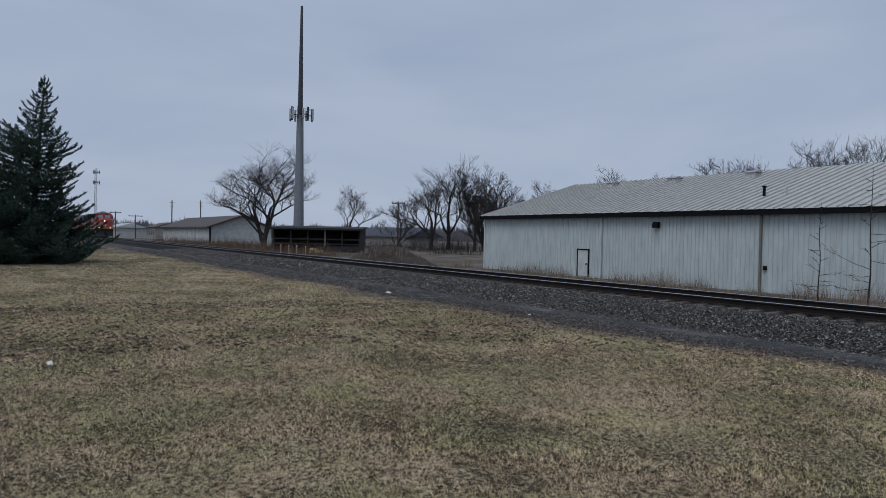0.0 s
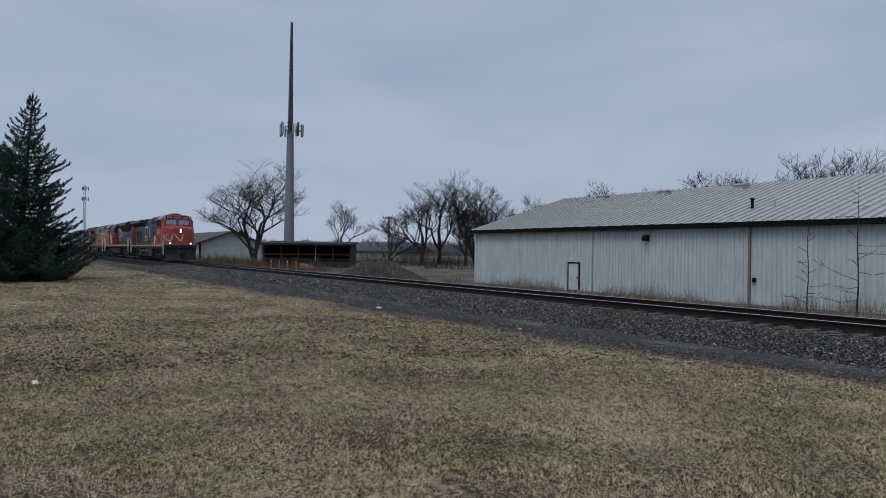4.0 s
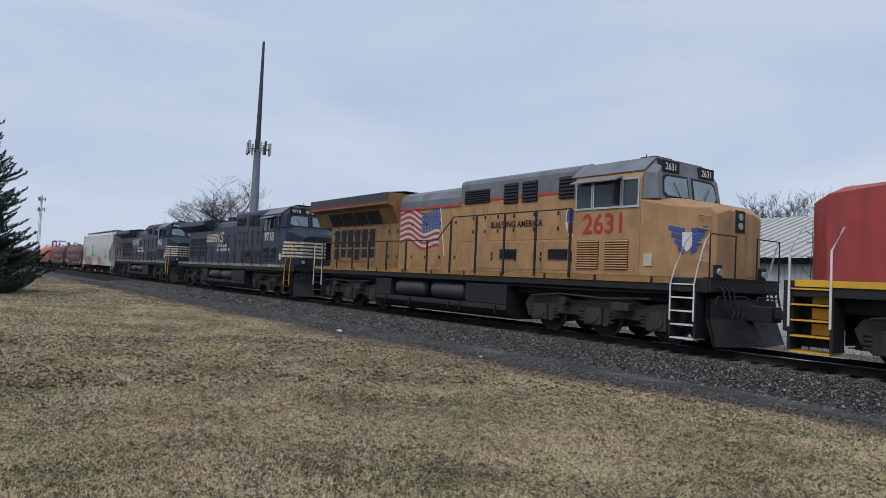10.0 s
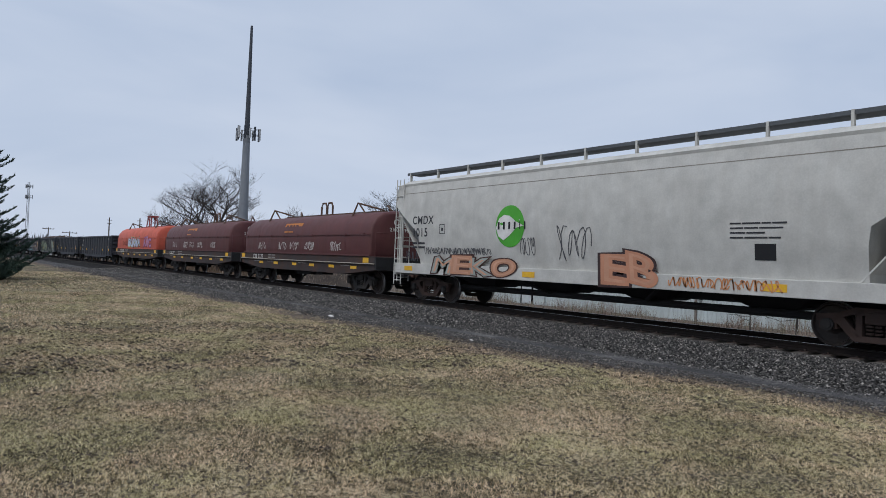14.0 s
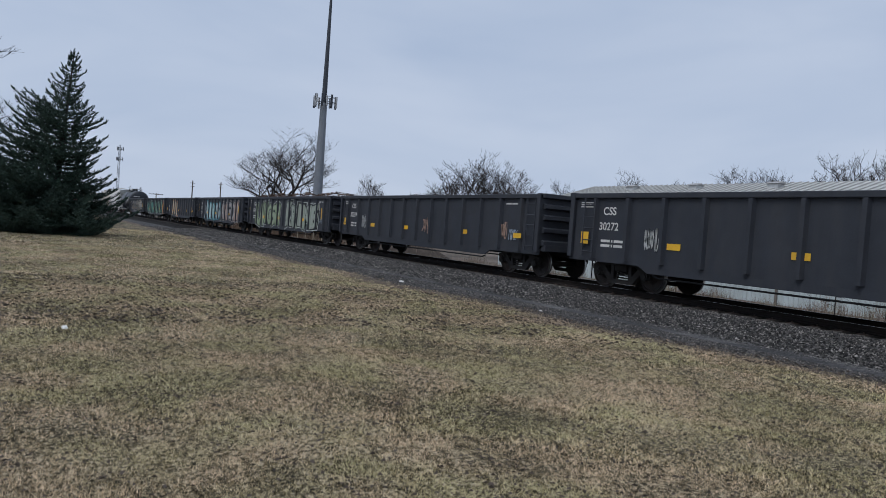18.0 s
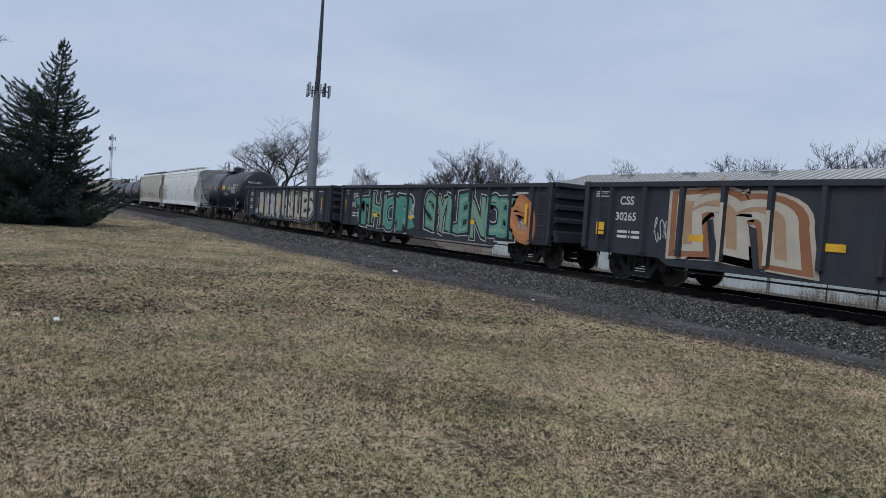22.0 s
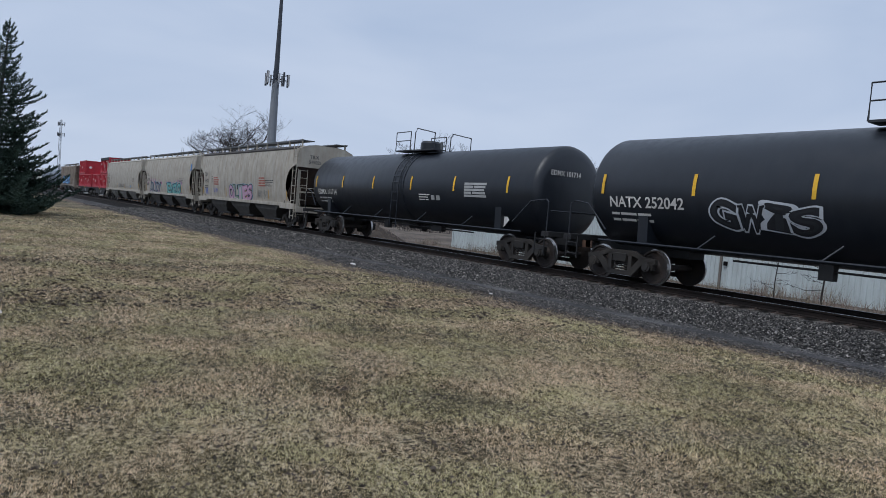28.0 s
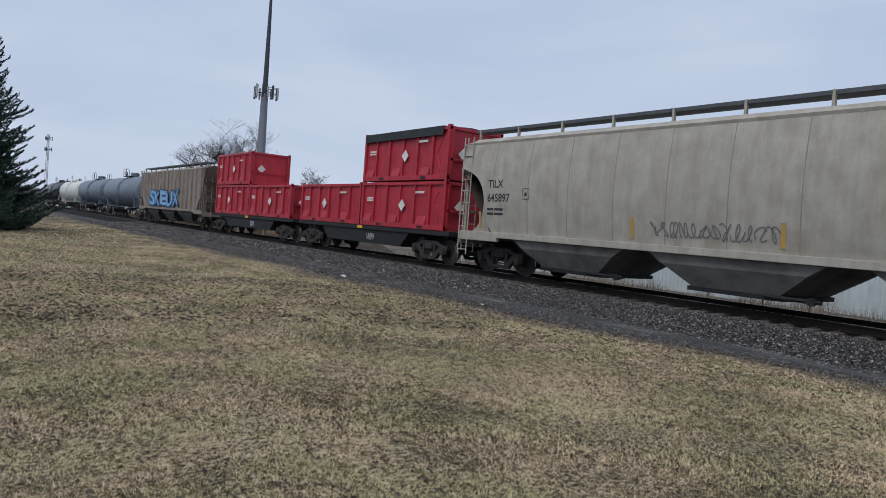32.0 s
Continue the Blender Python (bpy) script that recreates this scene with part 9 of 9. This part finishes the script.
    # tanks and hoppers
    c, h, ys, zc = tank_car(-441.1, -455.8, TANKB, 1.49, "GATX 6221", 0.42, 0.13)
    lettering("SR13450", h * 0.62, zc + 0.24, lambda z: ys(z) - 0.004, 0.17, white, c)
    lettering("FRA-AIP", h * 0.4, zc - 0.02, lambda z: ys(z) - 0.004, 0.16, white, c)
    patch(c, 0.15 * h, zc + 0.0, 0.75, 0.3, lambda z: ys(z) - 0.004, yel, "hazard_plate")
    c, h, ys = hopper(-455.8, -475.2, HOPWHITE, "pd", "SHPX", "43035")
    for x in (-7.0, -4.0, -1.0, 2.2, 5.0, 7.2):
        patch(c, x, 1.32, 0.1, 0.42, lambda z: ys(z) - 0.003, paint("tanStrip", (0.45, 0.28, 0.08)))
    c, h, ys = hopper(-475.2, -493.4, HOPBEIGE, "pd", "", "")
    bars(c, -h + 1.1, 2.65, ys, [[0.3, 0.3, 0.3], [0.2, 0.2, 0.2, 0.2]], 0.18, 0.4, paint("fadedInk", (0.3, 0.28, 0.24)))
    scribble(c, -1.2, 2.6, 1.5, 2.1, ys, (0.1, 0.09, 0.08), 12, 0.016)
    scribble(c, -6.8, -3.9, 1.45, 2.2, ys, (0.42, 0.27, 0.12), 13, 0.02)
    patch(c, 3.2, 1.55, 0.45, 0.3, lambda z: ys(z) - 0.003, GRILLE, "consolidated_stencil")
    c, h, ys, zc = tank_car(-493.4, -511.25, TANKB, 1.47, "NATX 252042", 0.44, 0.22)
    piece("GWiS", c, -h * 0.5 - 0.1, -h * 0.5 + 2.3, zc - 0.85, zc - 0.2, ys, [(0.014, 0.015, 0.018)], (0.5, 0.52, 0.55), None, (0.02, 0.022, 0.026), 44)
    c, h, ys, zc = tank_car(-511.25, -529.3, TANKB, 1.46, "EDMX 101714", 0.44, 0.27, 0.235)
    for f, r, num, s in ((-529.3, -548.0, "519021", 1), (-548.0, -566.4, "519200", 2), (-566.4, -587.0, "645897", 3)):
        # slope sheets in the end openings get a dark base colour with rust stains
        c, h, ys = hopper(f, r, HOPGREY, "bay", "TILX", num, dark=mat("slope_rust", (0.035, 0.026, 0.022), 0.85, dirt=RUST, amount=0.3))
        if s == 1:
            piece("OLIES", c, -1.9, 2.3, 1.14, 2.1, ys, [(0.42, 0.24, 0.36), (0.2, 0.29, 0.2), (0.24, 0.33, 0.3), (0.48, 0.27, 0.4)], (0.03, 0.04, 0.05), (0.25, 0.4, 0.5), (0.5, 0.36, 0.45), 91)
            scribble(c, -7.0, -6.5, 1.4, 1.9, ys, (0.1, 0.16, 0.5), 92, 0.014)
            scribble(c, -5.2, -4.3, 1.5, 1.9, ys, (0.12, 0.15, 0.5), 93, 0.014)
            bars(c, -5.2, 2.5, ys, [[0.3, 0.5], [1.1], [0.5, 0.5], [1.1]], 0.08, 0.14, paint("warnRed", (0.35, 0.1, 0.07)))
            bars(c, 3.4, 2.5, ys, [[0.3, 0.5], [1.1], [0.5, 0.5], [1.1]], 0.08, 0.14, paint("warnRed", (0.35, 0.1, 0.07)))
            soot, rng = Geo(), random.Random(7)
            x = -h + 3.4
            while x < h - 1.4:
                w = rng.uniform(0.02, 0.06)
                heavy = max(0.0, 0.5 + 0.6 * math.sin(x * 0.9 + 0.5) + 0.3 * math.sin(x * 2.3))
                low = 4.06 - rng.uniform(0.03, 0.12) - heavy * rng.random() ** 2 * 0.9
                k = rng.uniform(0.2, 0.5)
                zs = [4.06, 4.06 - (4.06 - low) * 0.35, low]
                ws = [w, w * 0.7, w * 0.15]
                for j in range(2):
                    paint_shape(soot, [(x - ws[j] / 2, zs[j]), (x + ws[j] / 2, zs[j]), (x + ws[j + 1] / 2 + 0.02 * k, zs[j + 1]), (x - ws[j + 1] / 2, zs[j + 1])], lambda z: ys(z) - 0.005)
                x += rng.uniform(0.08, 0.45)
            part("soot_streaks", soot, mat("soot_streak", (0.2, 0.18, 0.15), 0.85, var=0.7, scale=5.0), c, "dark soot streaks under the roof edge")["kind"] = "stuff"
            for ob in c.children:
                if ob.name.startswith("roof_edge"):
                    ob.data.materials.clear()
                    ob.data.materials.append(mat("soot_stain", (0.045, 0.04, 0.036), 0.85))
            for k in range(2):
                scribble(c, 3.2 + k, 4.0 + k, 1.4, 1.9, ys, (0.2, 0.2, 0.19), 94 + k, 0.012)
        if s == 2:
            piece("ALKY", c, -6.1, -1.9, 1.14, 2.15, ys, [(0.15, 0.165, 0.2), (0.12, 0.13, 0.165)], (0.008, 0.008, 0.014), (0.08, 0.27, 0.45), (0.3, 0.32, 0.35), 95, dots=(0.36, 0.05, 0.26))
            piece("ENZO", c, 0.4, 4.6, 1.12, 2.1, ys, [(0.1, 0.3, 0.31), (0.12, 0.34, 0.33)], (0.01, 0.02, 0.03), (0.1, 0.35, 0.5), (0.2, 0.45, 0.42), 96, dots=(0.3, 0.1, 0.32))
            scribble(c, 7.4, 7.7, 3.0, 3.6, ys, (0.05, 0.2, 0.5), 97, 0.018)
        if s == 3:
            scribble(c, -2.0, 1.2, 1.45, 1.85, ys, (0.15, 0.15, 0.15), 98, 0.013)
            scribble(c, 4.2, 5.0, 1.4, 1.75, ys, (0.15, 0.3, 0.5), 99, 0.014)
        for x in (-h + 0.95, -2.6, 1.2, 4.9, h - 1.1):
            patch(c, x, 1.38, 0.11, 0.52, lambda z: ys(z) - 0.012, paint("tanStrip", (0.45, 0.28, 0.08)))
    flat_car(-587.0, -600.3, [(-0.05, 5.95, 1.16, 2.93, False), (-6.15, -0.15, 1.16, 2.9, False), (-0.05, 5.95, 2.97, 4.87, True)], 201)
    flat_car(-600.3, -614.3, [(0.2, 6.2, 1.16, 2.9, False), (-5.95, 0.1, 1.16, 2.93, False), (-5.95, 0.1, 2.97, 4.87, False)], 211)
    c, h, ys = hopper(-614.3, -634.4, RIBHOP, "ribbed", "", "")
    piece("SKEUX", c, -5.5, 3.6, 1.3, 2.6, -1.59, [(0.1, 0.3, 0.55), (0.06, 0.2, 0.42), (0.2, 0.38, 0.6)], (0.02, 0.03, 0.1), None, (0.25, 0.45, 0.65), 120)
    tank_car(-634.4, -653.5, TANKG, 1.5, "")
    tank_car(-653.5, -672.5, TANKG, 1.5, "")
    tank_car(-672.5, -691.5, TANKW, 1.5, "")
    tank_car(-691.5, -710.5, TANKB, 1.5, "")


def motions():
    """The train rolls by at one speed, its wheels turning at the rate of its way."""
    for car, x in CARS:
        walk(car, [(0, pose(x, TRACK_Y, RAIL_Z)), (32, pose(x + 32 * SPEED, TRACK_Y, RAIL_Z))])
    for wheels, r in ((WHEELS_SMALL, 0.44), (WHEELS_LARGE, 0.52)):
        step = math.degrees(SPEED / r) / FPS
        walk(wheels[0], [(k / FPS, pose(0, 0, 0, 0, step * k, 0)) for k in range(32 * FPS + 1)])
        keys = wheels[0].animation_data
        for w in wheels[1:]:
            w.rotation_mode = "QUATERNION"
            w.animation_data_create()
            w.animation_data.action = keys.action
            w.animation_data.action_slot = keys.action_slot


# ---- build ----
build_ground()
build_warehouse()
build_far_buildings()
build_masts()
build_locomotives()
build_freight()
build_plants()
build_grass()
build_rails()
bpy.data.scenes.remove(LETTERS)
motions()
